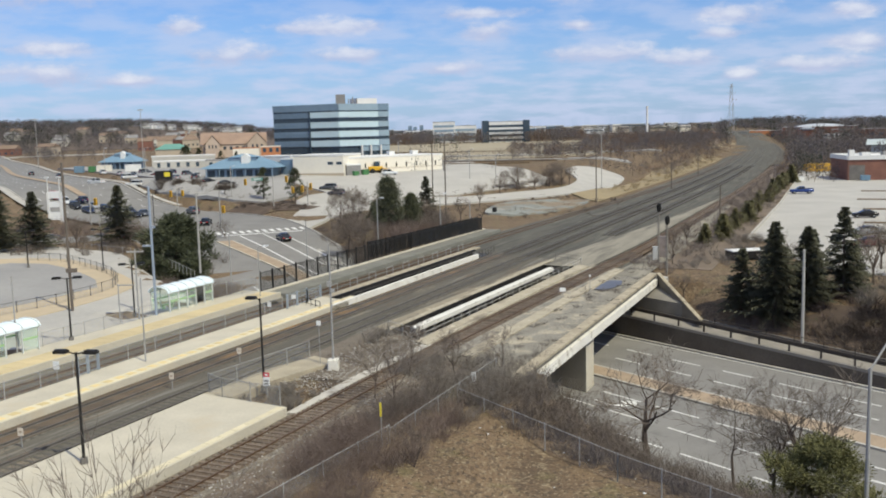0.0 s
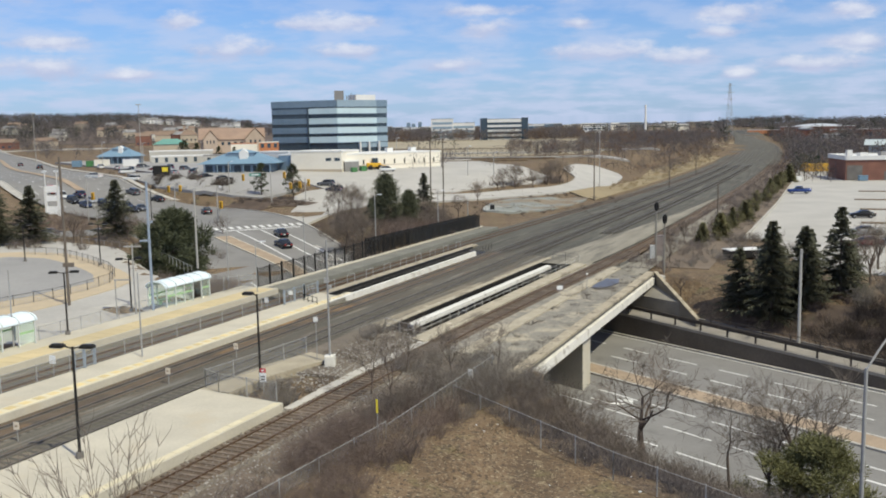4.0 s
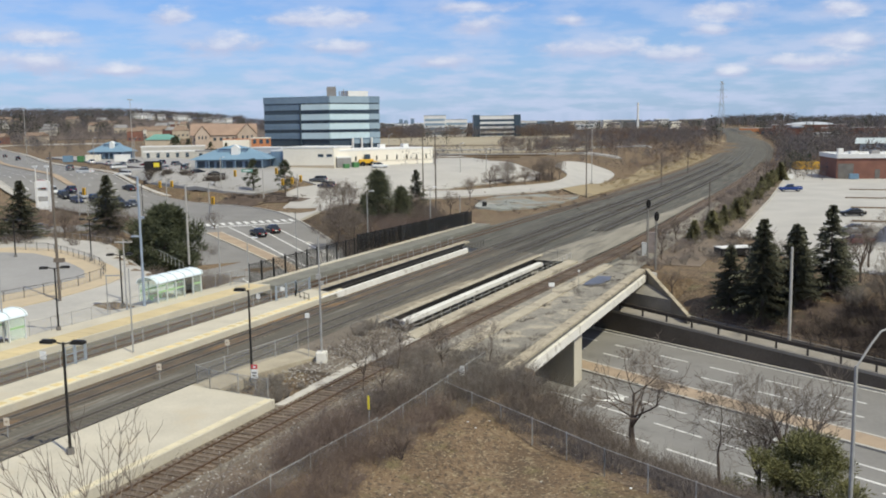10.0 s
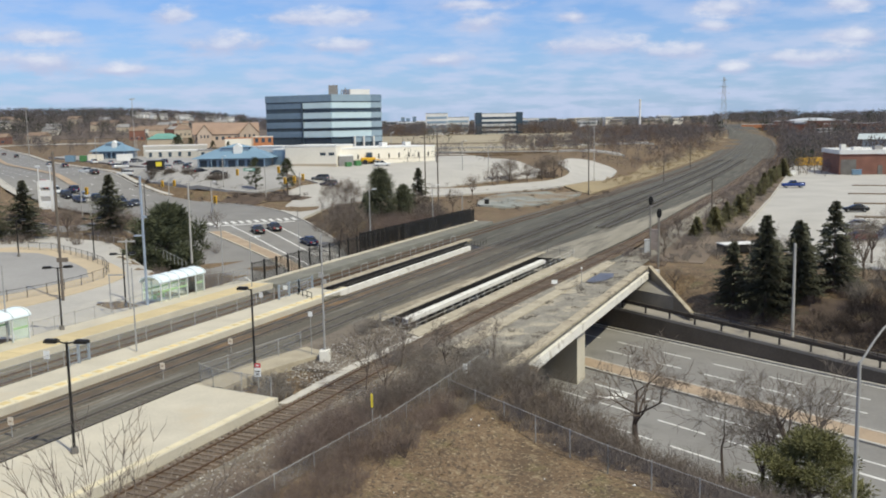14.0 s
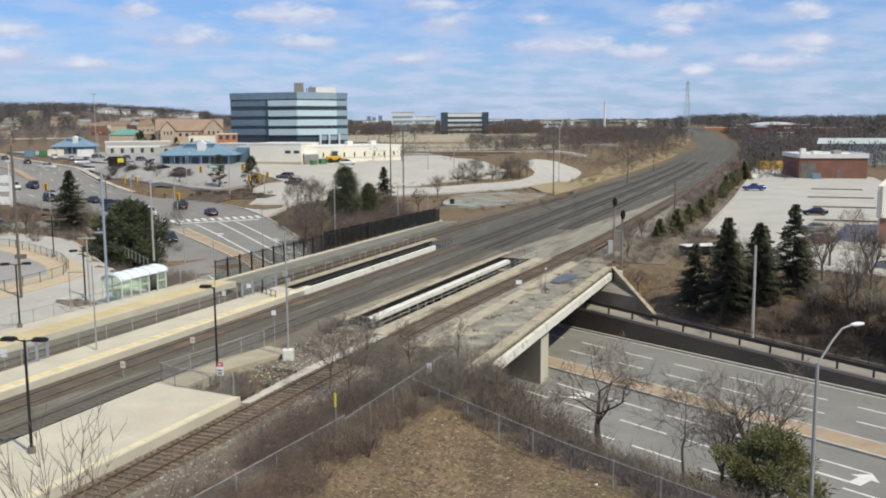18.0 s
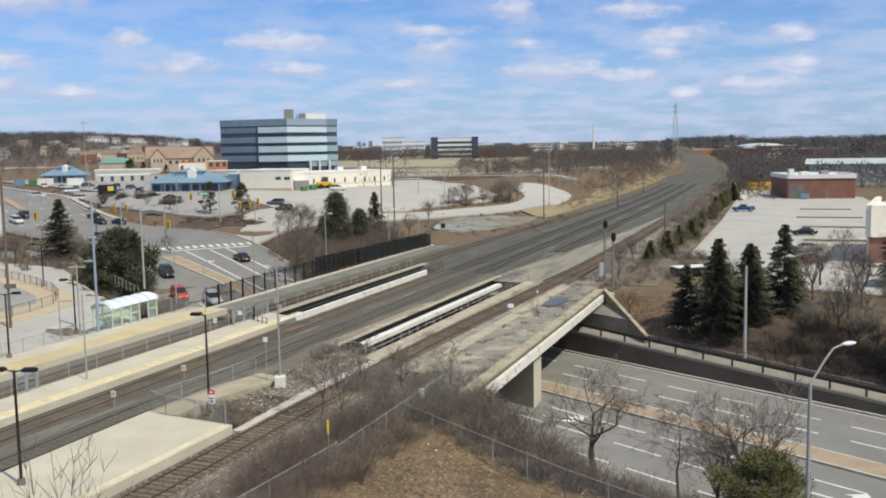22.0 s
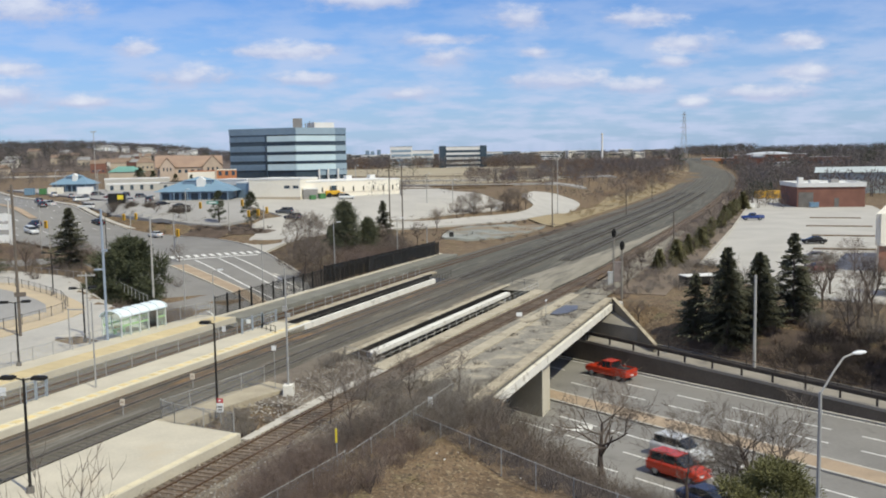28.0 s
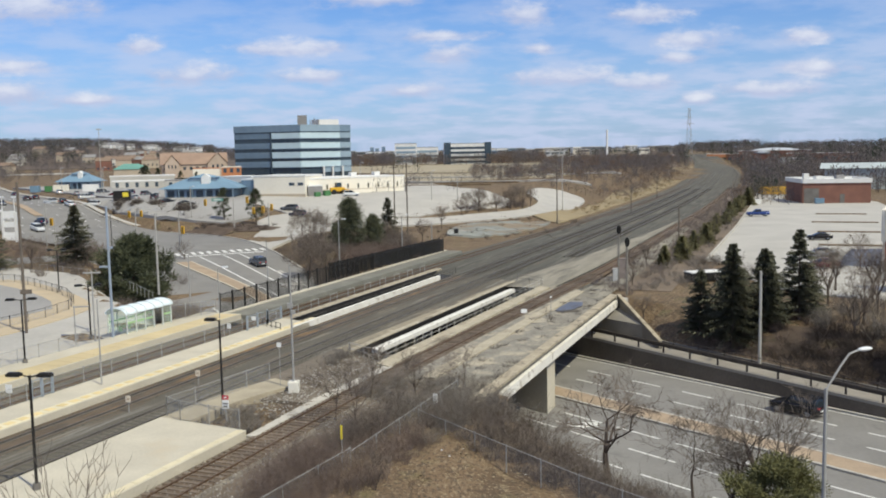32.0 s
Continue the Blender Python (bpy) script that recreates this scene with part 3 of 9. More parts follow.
edge_beam("coping_near", 20.7, 21.6, -0.14, 0.06, COPING_TAN, "weathered concrete coping on the bridge edge", WA - 4)
edge_beam("coping_gap_near", 31.5, 33.05, -0.3, -0.12, COPING_PALE, "tan concrete strip along the open gap", WA - 1, WB, (1.2, 1.2))
edge_beam("deck_kerb", 26.5, 27.7, -0.3, -0.2, COPING_PALE, "low concrete strip beside the siding on the bridge", WA - 1, WB + 1, (1.0, 1.0))
# black strip added to stand in for the shade inside the near gap
edge_beam("fascia_main_dark", 37.15, 37.3, -1.7, -0.2, BLACK_METAL, "black strip painting the shade of the gap at the main deck", slant=(0.9, 0.9))
edge_beam("beam_gap_white", 35.2, 35.95, -0.48, -0.08, CONCRETE_WHITE, "pale concrete parapet beside the open gap", WA + 2.0, WB - 4.3, (1.3, 1.3))
edge_beam("coping_gap_main", 37.2, 37.75, -0.34, -0.12, COPING_PALE, "concrete kerb along the main deck", WA, WB + 1, (0.9, 0.9))
edge_beam("gravel_walk", 37.75, 39.3, -0.4, -0.25, BALLAST_TAN, "tan gravel beside the main tracks", WA, WB + 1, (0.9, 1.9))
edge_beam("parapet_main_far", 47.2, 47.6, -1.1, 0.26, CONCRETE_WHITE, "low pale concrete parapet beside the main tracks", WA + 1.2, WB - 4)
edge_beam("coping_far_gap", 51.0, 52.1, -0.32, -0.12, COPING_TAN, "tan concrete edge of the far deck", WA, WB + 3)
# black face added so that the far gap reads as deep shade
edge_beam("fascia_far_dark", 50.8, 51.0, -1.7, -0.14, BLACK_METAL, "black strip painting the shade of the gap at the far deck", WA, WB + 1)
edge_beam("walkway_edge_far", 58.95, 59.55, -0.4, 0.17, CONCRETE_PALE, "pale concrete edge of the far walkway", WA, WB + 19)

# girder colour is darkened for the shade below the decks
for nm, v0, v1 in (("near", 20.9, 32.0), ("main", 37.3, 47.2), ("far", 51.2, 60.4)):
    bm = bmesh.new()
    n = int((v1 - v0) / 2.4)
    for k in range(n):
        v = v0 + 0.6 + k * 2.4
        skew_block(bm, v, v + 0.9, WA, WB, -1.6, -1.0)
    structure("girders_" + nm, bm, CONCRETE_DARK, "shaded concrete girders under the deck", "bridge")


def skew_wall(name, w0, w1, v0, v1, z0, z1, material, label):
    bm = bmesh.new()
    skew_block(bm, v0, v1, w0, w1, z0, z1)
    return structure(name, bm, material, label, "bridge")


skew_wall("abutment_near", WA - 1.6, WA, 21.0, 60.6, -6.3, -0.44, CONCRETE, "concrete abutment wall of the bridge")
skew_wall("abutment_far", WB, WB + 1.6, 19.6, 60.6, -6.3, -0.44, CONCRETE, "concrete abutment wall of the bridge")
for v0, v1 in ((21.0, 31.4), (37.4, 47.0), (51.2, 60.0)):
    skew_wall("pier", 57.4, 59.7, v0, v1, -6.3, -1.55, CONCRETE_PALE, "pale concrete pier wall in the median")
# Wall added before the abutment; its grey carries the under-bridge shade.
bm = bmesh.new()
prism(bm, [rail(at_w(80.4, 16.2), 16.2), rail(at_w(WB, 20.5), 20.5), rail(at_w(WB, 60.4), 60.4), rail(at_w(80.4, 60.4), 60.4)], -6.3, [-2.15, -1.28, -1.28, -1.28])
structure("abutment_face", bm, mat("abutment_grey", (0.26, 0.24, 0.205), (0.17, 0.157, 0.133), 0.9, scale=0.5, fine=6), "added concrete face under the bridge end, shade in its colour", "bridge")
# ground behind both abutments under the copings
bm = bmesh.new()
for v0, v1 in ((19.6, 24.7),):
    prism(bm, [rail(20, v0), rail(at_w(WA, v0), v0), rail(at_w(WA, v1), v1), rail(20, v1)], [-1.8, -1.2, -0.6, -0.6], [-1.25, -0.32, -0.34, -0.34])
structure("shoulder", bm, GRASS, "stony shoulder beside the siding", "ground")

# bed beyond the bridge, bending gently left
def far_bed():
    bm = bmesh.new()
    prev = None
    us = [at_w(WB, 40)] + list(range(150, 1210, 20))
    for k, u in enumerate(us):
        b = bend(u)
        row = []
        left = 57.0 - 3.6 * smooth01(130, 235, u)
        for v, z in ((24.6, -0.8), (25.9, -0.4), (left, -0.4), (left + 2.4, -0.95)):
            uu = at_w(WB, v) if k == 0 else u
            p = rail(uu, v + (b if k else 0), z + terrain(*rail(uu, v + b).xy) + far_lift(uu))
            row.append(bm.verts.new(p))
        if prev:
            for j in range(3):
                bm.faces.new((prev[j], prev[j + 1], row[j + 1], row[j]))
        prev = row
    structure("track_bed_beyond", bm, BALLAST_FAR, "grey-brown ballast of several tracks running to the distance", "track bed")


far_bed()
APRON = mat("apron_gravel", (0.33, 0.3, 0.235), (0.2, 0.18, 0.142), 0.95, scale=0.5, fine=5, bump=0.05, streak=6)
patches(APRON, (0.15, 0.138, 0.11), 0.35, 0.5, 0.62, 8)
for nm, rows in (("gravel_apron", ((114, 30.2, 37.4), (124, 29.6, 37.0), (140, 29.0, 35.6), (165, 28.9, 33.0), (200, 28.9, 30.6), (235, 28.9, 29.3))),
                 ("gravel_verge", ((108, 22.0, 26.6), (116, 22.0, 25.8), (135, 21.8, 25.2), (170, 22.6, 25.4), (210, 24.0, 25.4)))):
    bm = bmesh.new()
    prev = None
    for u, v0, v1 in rows:
        row = [bm.verts.new(rail(u, v, -0.265 + terrain(*rail(u, v).xy))) for v in (v0, v1)]
        if prev:
            bm.faces.new((prev[0], prev[1], row[1], row[0]))
        prev = row
    structure(nm, bm, APRON, "pale tan gravel beside the siding beyond the bridge", "gravel")
RUST_BROWN = mat("rust_ballast", (0.16, 0.122, 0.085), (0.09, 0.068, 0.05), 0.95, scale=0.4, fine=6, bump=0.05)
patches(RUST_BROWN, (0.085, 0.075, 0.06), 0.35, 0.5, 0.64)
patches(RUST_BROWN, (0.26, 0.155, 0.07), 0.8, 0.56, 0.7, 5)
bm = bmesh.new()
prism(bm, [rail(-30, 44.4), rail(at_w(WB, 44.4), 44.4), rail(at_w(WB, 46.8), 46.8), rail(80, 47.15), rail(-30, 47.15)], -0.5, -0.31)
structure("oily_ballast", bm, RUST_BROWN, "rust-brown ballast under the main track beside the island platform", "track bed")
wedge_bed("siding_verge", -30, WA, 24.6, 28.6, -0.315, -0.6, mat("verge_soil", (0.2, 0.155, 0.115), (0.1, 0.08, 0.06), 0.95, scale=0.5, fine=7, bump=0.06), "brown weedy verge beside the siding")
bm = bmesh.new()
prev = None
for u in range(-30, 156, 6):
    row = [bm.verts.new(rail(u, siding_v(u) + o, z)) for o, z in ((-1.6, -0.5), (-1.3, -0.285), (1.2, -0.285), (1.5, -0.5))]
    if prev:
        for j in range(3):
            bm.faces.new((prev[j], prev[j + 1], row[j + 1], row[j]))
    prev = row
structure("siding_ballast", bm, RUST_BED, "rust-stained ballast of the siding", "track bed")


def track_line(v, u0, u1, merge=None):
    pts, u = [], u0
    while u <= u1:
        vv = siding_v(u) if v < 32 else v if merge is None else v + (merge - v) * smooth01(105, 330, u)
        q = rail(u, vv + bend(u))
        pts.append(Vector((q.x, q.y, terrain(q.x, q.y) + far_lift(u))))
        u += 2.5 if u < 100 else (5 if u < 300 else 12)
    return pts


RAIL_SHINE = mat("rail_worn", (0.2, 0.182, 0.158), (0.12, 0.108, 0.092), 0.5, 0.4, scale=1.0, fine=15)


def track(name, v, u0, u1, label, merge=None, material=None, z=0.0):
    """Two rails swept along a line; the sleepers are laid further down."""
    line = track_line(v, u0, u1, merge)
    ob = thing(name, (0, 0, 0), label, "railway track", "railway tracks")
    ob["kind"] = "structure"
    for side in (-0.755, 0.755):
        bm = bmesh.new()
        prev = None
        for i, p in enumerate(line):
            t = (line[min(i + 1, len(line) - 1)] - line[max(i - 1, 0)]).normalized()
            n = Vector((-t.y, t.x, 0))
            ring = [bm.verts.new(p + n * (side + o) + Vector((0, 0, h + z))) for o, h in ((-0.075, -0.17), (-0.02, -0.12), (-0.037, 0.0), (0.037, 0.0), (0.02, -0.12), (0.075, -0.17))]
            if prev:
                for k in range(5):
                    bm.faces.new((prev[k], prev[k + 1], ring[k + 1], ring[k]))
            prev = ring
        part("rail", bm, material or STEEL_RUST, ob)
    return ob, line


RAIL_Z = -0.15
TRACKS = [track("railway_track", 30.5, -20, 900, "rusty siding track on wooden sleepers", z=RAIL_Z),
          track("railway_track", 41.1, -20, 1100, "main line track with worn rails", material=RAIL_SHINE, z=RAIL_Z),
          track("railway_track", 45.4, -20, 1100, "main line track with worn rails", material=RAIL_SHINE, z=RAIL_Z),
          track("railway_track", 54.1, -20, 900, "far platform track behind a fence", merge=49.6, z=RAIL_Z - 0.08),
          track("railway_track", 36.4, 150, 1000, "extra track beyond the bridge", material=RAIL_SHINE, z=RAIL_Z)]

# ---------------------------------------------------------------- platforms
def platform(name, u0, u1, v0, v1, label, skew=0.0):
    bm = bmesh.new()
    prism(bm, [rail(u0, v0), rail(u1 - skew, v0), rail(u1, v1), rail(u0, v1)], -1.1, 0.2)
    bmesh.ops.bevel(bm, geom=[e for e in bm.edges if all(v.co.z > 0 for v in e.verts)], offset=0.03, segments=1, affect="EDGES")
    return structure(name, bm, CONCRETE_PALE, label, "platform")


platform("platform_near", -30, 48.6, 32.2, 39.3, "pale concrete low platform end", 0.8)
platform("platform_middle", -30, 83.4, 47.2, 51.2, "pale concrete island platform", 1.2)
platform("platform_far", -30, 84.6, 57.0, 61.9, "pale concrete platform beside the bus loop")


def plank_row(u0, u1, v0, v1, z, step, material, label, gap=0.03):
    """Pavers of one colour laid along a platform edge, each a piece of its own."""
    bm = bmesh.new()
    box(bm, gap / 2, step - gap / 2, 0, v1 - v0, 0, 0.025)
    me = mesh("paver", bm, material)
    host = tagged(new("tactile_strip"), label, "tactile paving", kind="structure")
    u = u0
    while u < u1:
        ob = new("paver", me)
        p = rail(u, v0, z)
        ob.matrix_world = Matrix.Translation(p) @ Matrix(((RD[0], -RD[1], 0, 0), (RD[1], RD[0], 0, 0), (0, 0, 1, 0), (0, 0, 0, 1)))
        ob.parent = host
        u += step
    return host


TACTILE_A = mat("tactile_yellow_pale", (0.74, 0.58, 0.27), (0.6, 0.49, 0.27), 0.8, scale=1.1, fine=9, vary=0.13)
TAN_PAVE = mat("platform_tan", (0.55, 0.44, 0.29), (0.45, 0.37, 0.26), 0.85, scale=0.5, fine=7, vary=0.05)
TACTILE_PALE = mat("tactile_cream", (0.72, 0.64, 0.44), (0.62, 0.55, 0.38), 0.8, scale=0.8, fine=8, vary=0.06)
TAN_YELLOW = mat("platform_tan_yellow", (0.62, 0.5, 0.28), (0.5, 0.41, 0.25), 0.85, scale=0.5, fine=7, vary=0.08)
plank_row(0, 83, 47.28, 48.3, 0.2, 1.8, TACTILE_PALE, "cream edge paving of the island platform")
plank_row(0, 82.5, 47.52, 48.12, 0.216, 1.15, TACTILE_A, "yellow tactile tiles along the island platform", 0.5)
plank_row(0, 84, 57.1, 59.4, 0.2, 1.5, TAN_YELLOW, "yellow-tan paving along the far platform edge")
plank_row(0, 47.2, 32.3, 32.72, 0.2, 1.22, TACTILE_PALE, "pale yellow edge strip of the near platform")
bm = bmesh.new()
rbox(bm, 0, 48.4, 39.28, 39.34, 0.0, 0.17)
structure("platform_edge", bm, CONCRETE_WHITE, "pale worn platform edge", "platform")
# walkway that carries on over the far deck
PATH_GREEN = mat("path_green_grey", (0.24, 0.232, 0.195), (0.155, 0.15, 0.126), 0.9, scale=0.4, fine=5)
bm = bmesh.new()
rbox(bm, 84.6, 152, 56.2, 59.0, -0.6, 0.06)
structure("walkway_far", bm, PATH_GREEN, "grey-green concrete walkway beside the far track", "walkway")
# angled pavement behind the gate of the near platform
bm = bmesh.new()
prism(bm, [rail(48.5, 36.9), rail(53, 36.9), rail(57, 36.2), rail(60, 35.4), rail(61, 38.3), rail(56, 39.2), rail(48.5, 39.3)], -0.5, [0.19, 0.12, 0.05, -0.05, -0.05, 0.06, 0.19])
structure("ramp_near", bm, mat("ramp_tan", (0.46, 0.4, 0.29), (0.3, 0.26, 0.19), 0.9, scale=0.5, fine=6), "pale concrete ramp behind the platform gate", "platform")
bm = bmesh.new()
prism(bm, [rail(47.9, 31.7), rail(57, 31.75), rail(68, 31.3), rail(68, 32.1), rail(57, 32.6), rail(47.9, 32.3)], -0.5, -0.2)
structure("gravel_strip", bm, mat("white_gravel", (0.58, 0.545, 0.47), (0.42, 0.39, 0.335), 0.95, scale=0.8, fine=9, bump=0.04), "pale gravel strip beside the siding", "gravel")
patches(MATS["white_gravel"], (0.24, 0.2, 0.155), 1.3, 0.54, 0.64)

# ---------------------------------------------------------------- walls by the sunken road
def road_wall(name, s0, s1, w0, w1, z0, z1, material, label):
    """A wall along the road; z1 counts from the footpath, which slopes."""
    bm = bmesh.new()
    cuts = [s0] + [c for c in (-7.0, -72.0) if s1 < c < s0] + [s1]
    for a, b in zip(cuts, cuts[1:]):
        za, zb = path_z(a), path_z(b)
        prism(bm, [road(a, w0), road(a, w1), road(b, w1), road(b, w0)], [za + z0, za + z0, zb + z0, zb + z0] if z0 > -2 else z0, [za + z1, za + z1, zb + z1, zb + z1])
    return structure(name, bm, material, label, "wall")


PATH_GREY = mat("path_grey", (0.33, 0.3, 0.255), (0.22, 0.2, 0.17), 0.9, scale=0.5, fine=5)
# retaining wall tone is darkened for its side turned away from the sun
WALL_SHADED = mat("wall_dark", (0.15, 0.125, 0.1), (0.085, 0.072, 0.058), 0.9, scale=0.35, fine=5)
WING_GREY = mat("wing_grey", (0.22, 0.2, 0.168), (0.135, 0.122, 0.102), 0.9, scale=0.5, fine=5)
road_wall("retaining_wall", 60, -104, 76.75, 77.2, -6.4, -0.2, WALL_SHADED, "mottled concrete retaining wall along the road, shade in its colour")
road_wall("retaining_cap", 60, -104, 76.7, 77.3, -0.2, 0.07, PATH_GREY, "concrete cap of the retaining wall")
road_wall("raised_path", 60, -104, 77.3, 80.3, -0.7, 0.0, PATH_GREY, "raised concrete footpath above the road")
bm = bmesh.new()
prism(bm, [road(60, 76.35), road(60, 76.75), road(-112, 76.75), road(-112, 76.35)], -6.2, -5.84)
structure("gutter", bm, CONCRETE_PALE, "pale concrete gutter and kerb", "kerb")
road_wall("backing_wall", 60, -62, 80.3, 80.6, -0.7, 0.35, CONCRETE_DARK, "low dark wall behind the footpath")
# wing wall from the bridge corner down to the path
bm = bmesh.new()
A, B = rail(at_w(WB, 20.9), 20.4), Vector((26.6, 95.4, 0))
d = (B - A).normalized()
n = Vector((d.y, -d.x, 0)) * 0.35
prism(bm, [A, B, B + n, A + n], -6.2, [0.05, -3.1, -3.1, 0.05])
structure("wing_wall", bm, WING_GREY, "dark triangular concrete wing wall of the bridge", "wall")
bm = bmesh.new()
prism(bm, [A - n * 0.12, B - n * 0.12, B + n * 1.1, A + n * 1.1], [0.06, -3.09, -3.09, 0.06], [0.17, -2.98, -2.98, 0.17])
structure("wing_coping", bm, COPING_TAN, "pale coping on the wing wall", "wall")

# ---------------------------------------------------------------- vegetation
class Soup:
    """Vertices and faces gathered in lists, faster than a growing bmesh."""

    def __init__(self):
        self.v, self.f = [], []

    def tube(self, a, b, r0, r1, n=3):
        d = (b - a)
        if d.length < 1e-5:
            return
        d.normalize()
        e = d.orthogonal().normalized()
        g = d.cross(e)
        k = len(self.v)
        for p, r in ((a, r0), (b, r1)):
            for i in range(n):
                c, s = math.cos(2 * math.pi * i / n), math.sin(2 * math.pi * i / n)
                self.v.append(p + (e * c + g * s) * r)
        for i in range(n):
            j = (i + 1) % n
            self.f.append((k + i, k + j, k + n + j, k + n + i))

    def spike(self, a, b, r):
        d = (b - a)
        e = d.orthogonal().normalized() * r
        g = d.normalized().cross(e)
        k = len(self.v)
        self.v += [a + e, a - e * 0.5 + g * 0.87, a - e * 0.5 - g * 0.87, b]
        self.f += [(k, k + 1, k + 3), (k + 1, k + 2, k + 3), (k + 2, k, k + 3)]

    def tri(self, a, b, c):
        k = len(self.v)
        self.v += [a, b, c]
        self.f.append((k, k + 1, k + 2))

    def mesh(self, name, material):
        me = bpy.data.meshes.new(name)
        me.from_pydata([tuple(p) for p in self.v], [], self.f)
        me.materials.append(material)
        return me


def rvec(rng):
    while True:
        p = Vector((rng.uniform(-1, 1), rng.uniform(-1, 1), rng.uniform(-1, 1)))
        if 0.05 < p.length < 1:
            return p


def grow(soup, twigs, rng, p, d, length, r, depth, up):
    segs = 3 if depth > 1 else 2
    r = max(r, 0.009)
    pts, rad = [p], [r]
    for i in range(segs):
        d = (d + rvec(rng) * 0.28 + Vector((0, 0, up * 0.12))).normalized()
        p = p + d * length / segs
        pts.append(p)
        rad.append(r * (1 - 0.5 * (i + 1) / segs))
    out = soup if depth > 2 else twigs
    for i in range(segs):
        out.tube(pts[i], pts[i + 1], rad[i], rad[i + 1], 5 if depth > 3 else 3)
    if depth == 0:
        return
    n = rng.randint(3, 4) if depth > 1 else 4
    for k in range(n):
        t = rng.uniform(0.35, 1.0)
        i = min(int(t * segs), segs - 1)
        q = pts[i].lerp(pts[i + 1], t * segs - i)
        side = rvec(rng)
        side = (side - d * side.dot(d)).normalized()
        nd = (d * rng.uniform(0.45, 0.9) + side * rng.uniform(0.5, 1.0) + Vector((0, 0, 0.1 * up))).normalized()
        grow(soup, twigs, rng, q, nd, length * rng.uniform(0.55, 0.8), rad[i] * 0.6, depth - 1, up)


def bare_tree_meshes(seed, h, depth=5, spread=1.0, r=0.16, leader=False):
    rng = random.Random(seed)
    a, b = Soup(), Soup()
    top = Vector((rng.uniform(-0.3, 0.3), rng.uniform(-0.3, 0.3), h * 0.3))
    a.tube(Vector((0, 0, -0.5)), top, r, r * 0.75, 7)
    if leader:
        p, q, rr = top, top, r * 0.75
        for k in range(9):
            q = p + Vector((rng.uniform(-0.12, 0.12), rng.uniform(-0.12, 0.12), h * 0.052))
            a.tube(p, q, rr, rr * 0.84, 6)
            p, rr = q, rr * 0.84
            for j in range(2):
                ang = k * 2.4 + j * 3.1 + rng.uniform(-0.5, 0.5)
                tilt = rng.uniform(0.9, 1.5) * spread * (1 - 0.06 * k)
                d = Vector((math.cos(ang) * tilt, math.sin(ang) * tilt, 0.42)).normalized()
                grow(a, b, rng, p, d, h * (0.25 - 0.012 * k), max(0.016, rr * 0.4), depth - 1, 0.5)
        return a.mesh("trunk", BARK), b.mesh("crown", TWIG)
    for k in range(5):
        ang = k * 2 * math.pi / 5 + rng.uniform(-0.4, 0.4)
        tilt = rng.uniform(0.35, 0.9) * spread
        d = Vector((math.cos(ang) * tilt, math.sin(ang) * tilt, 1.0)).normalized()
        grow(a, b, rng, top * rng.uniform(0.7, 1.0), d, h * 0.34, r * 0.55, depth - 1, 1.0)
    return a.mesh("trunk", BARK), b.mesh("crown", TWIG)


BARE = [bare_tree_meshes(11 + k, 7.0, 5, sp) for k, sp in enumerate((1.0, 1.25, 0.8))]
FULL = bare_tree_meshes(15, 7.0, 5, 1.0, 0.17, True)


def limb_tree_meshes(seed, h, r):
    """A stout trunk that forks low into a few heavy, crooked limbs."""
    rng = random.Random(seed)
    a, b = Soup(), Soup()
    p, rr = Vector((0, 0, -0.5)), r
    for k in range(7):
        q = p + Vector((rng.uniform(-0.12, 0.12), rng.uniform(-0.12, 0.12), h * 0.085 + (0.5 if k == 0 else 0)))
        a.tube(p, q, rr, rr * (0.93 if k < 3 else 0.78), 8)
        p, rr = q, rr * (0.93 if k < 3 else 0.78)
        for j in range(0 if k < 3 else 2):
            ang = k * 1.4 + j * 3.0 + rng.uniform(-0.4, 0.4)
            tilt = rng.uniform(0.75, 1.5) * (1.15 - 0.1 * k)
            d = Vector((math.cos(ang) * tilt, math.sin(ang) * tilt, 0.55)).normalized()
            grow(a, b, rng, p, d, h * rng.uniform(0.2, 0.27), rr * 0.6, 4, 0.25)
    return a.mesh("trunk", BARK), b.mesh("crown", TWIG)


LIMB = limb_tree_meshes(27, 7.0, 0.21)
LEAN = bare_tree_meshes(19, 7.0, 4, 0.9, 0.1, True)
SMALL = [bare_tree_meshes(41 + k, 4.0, 4, 1.0, 0.045) for k in range(2)]


def plant(name, meshes, at, turn, size, label, category="tree", group="", lift=0.0):
    ob = thing(name, (at[0], at[1], (at[2] if len(at) > 2 else gz(*at)) + lift), label, category, group, turn)
    ob.scale = (size, size, size)
    for me in meshes:
        p = new(me.name.split(".")[0], me)
        p.parent = ob
    return ob


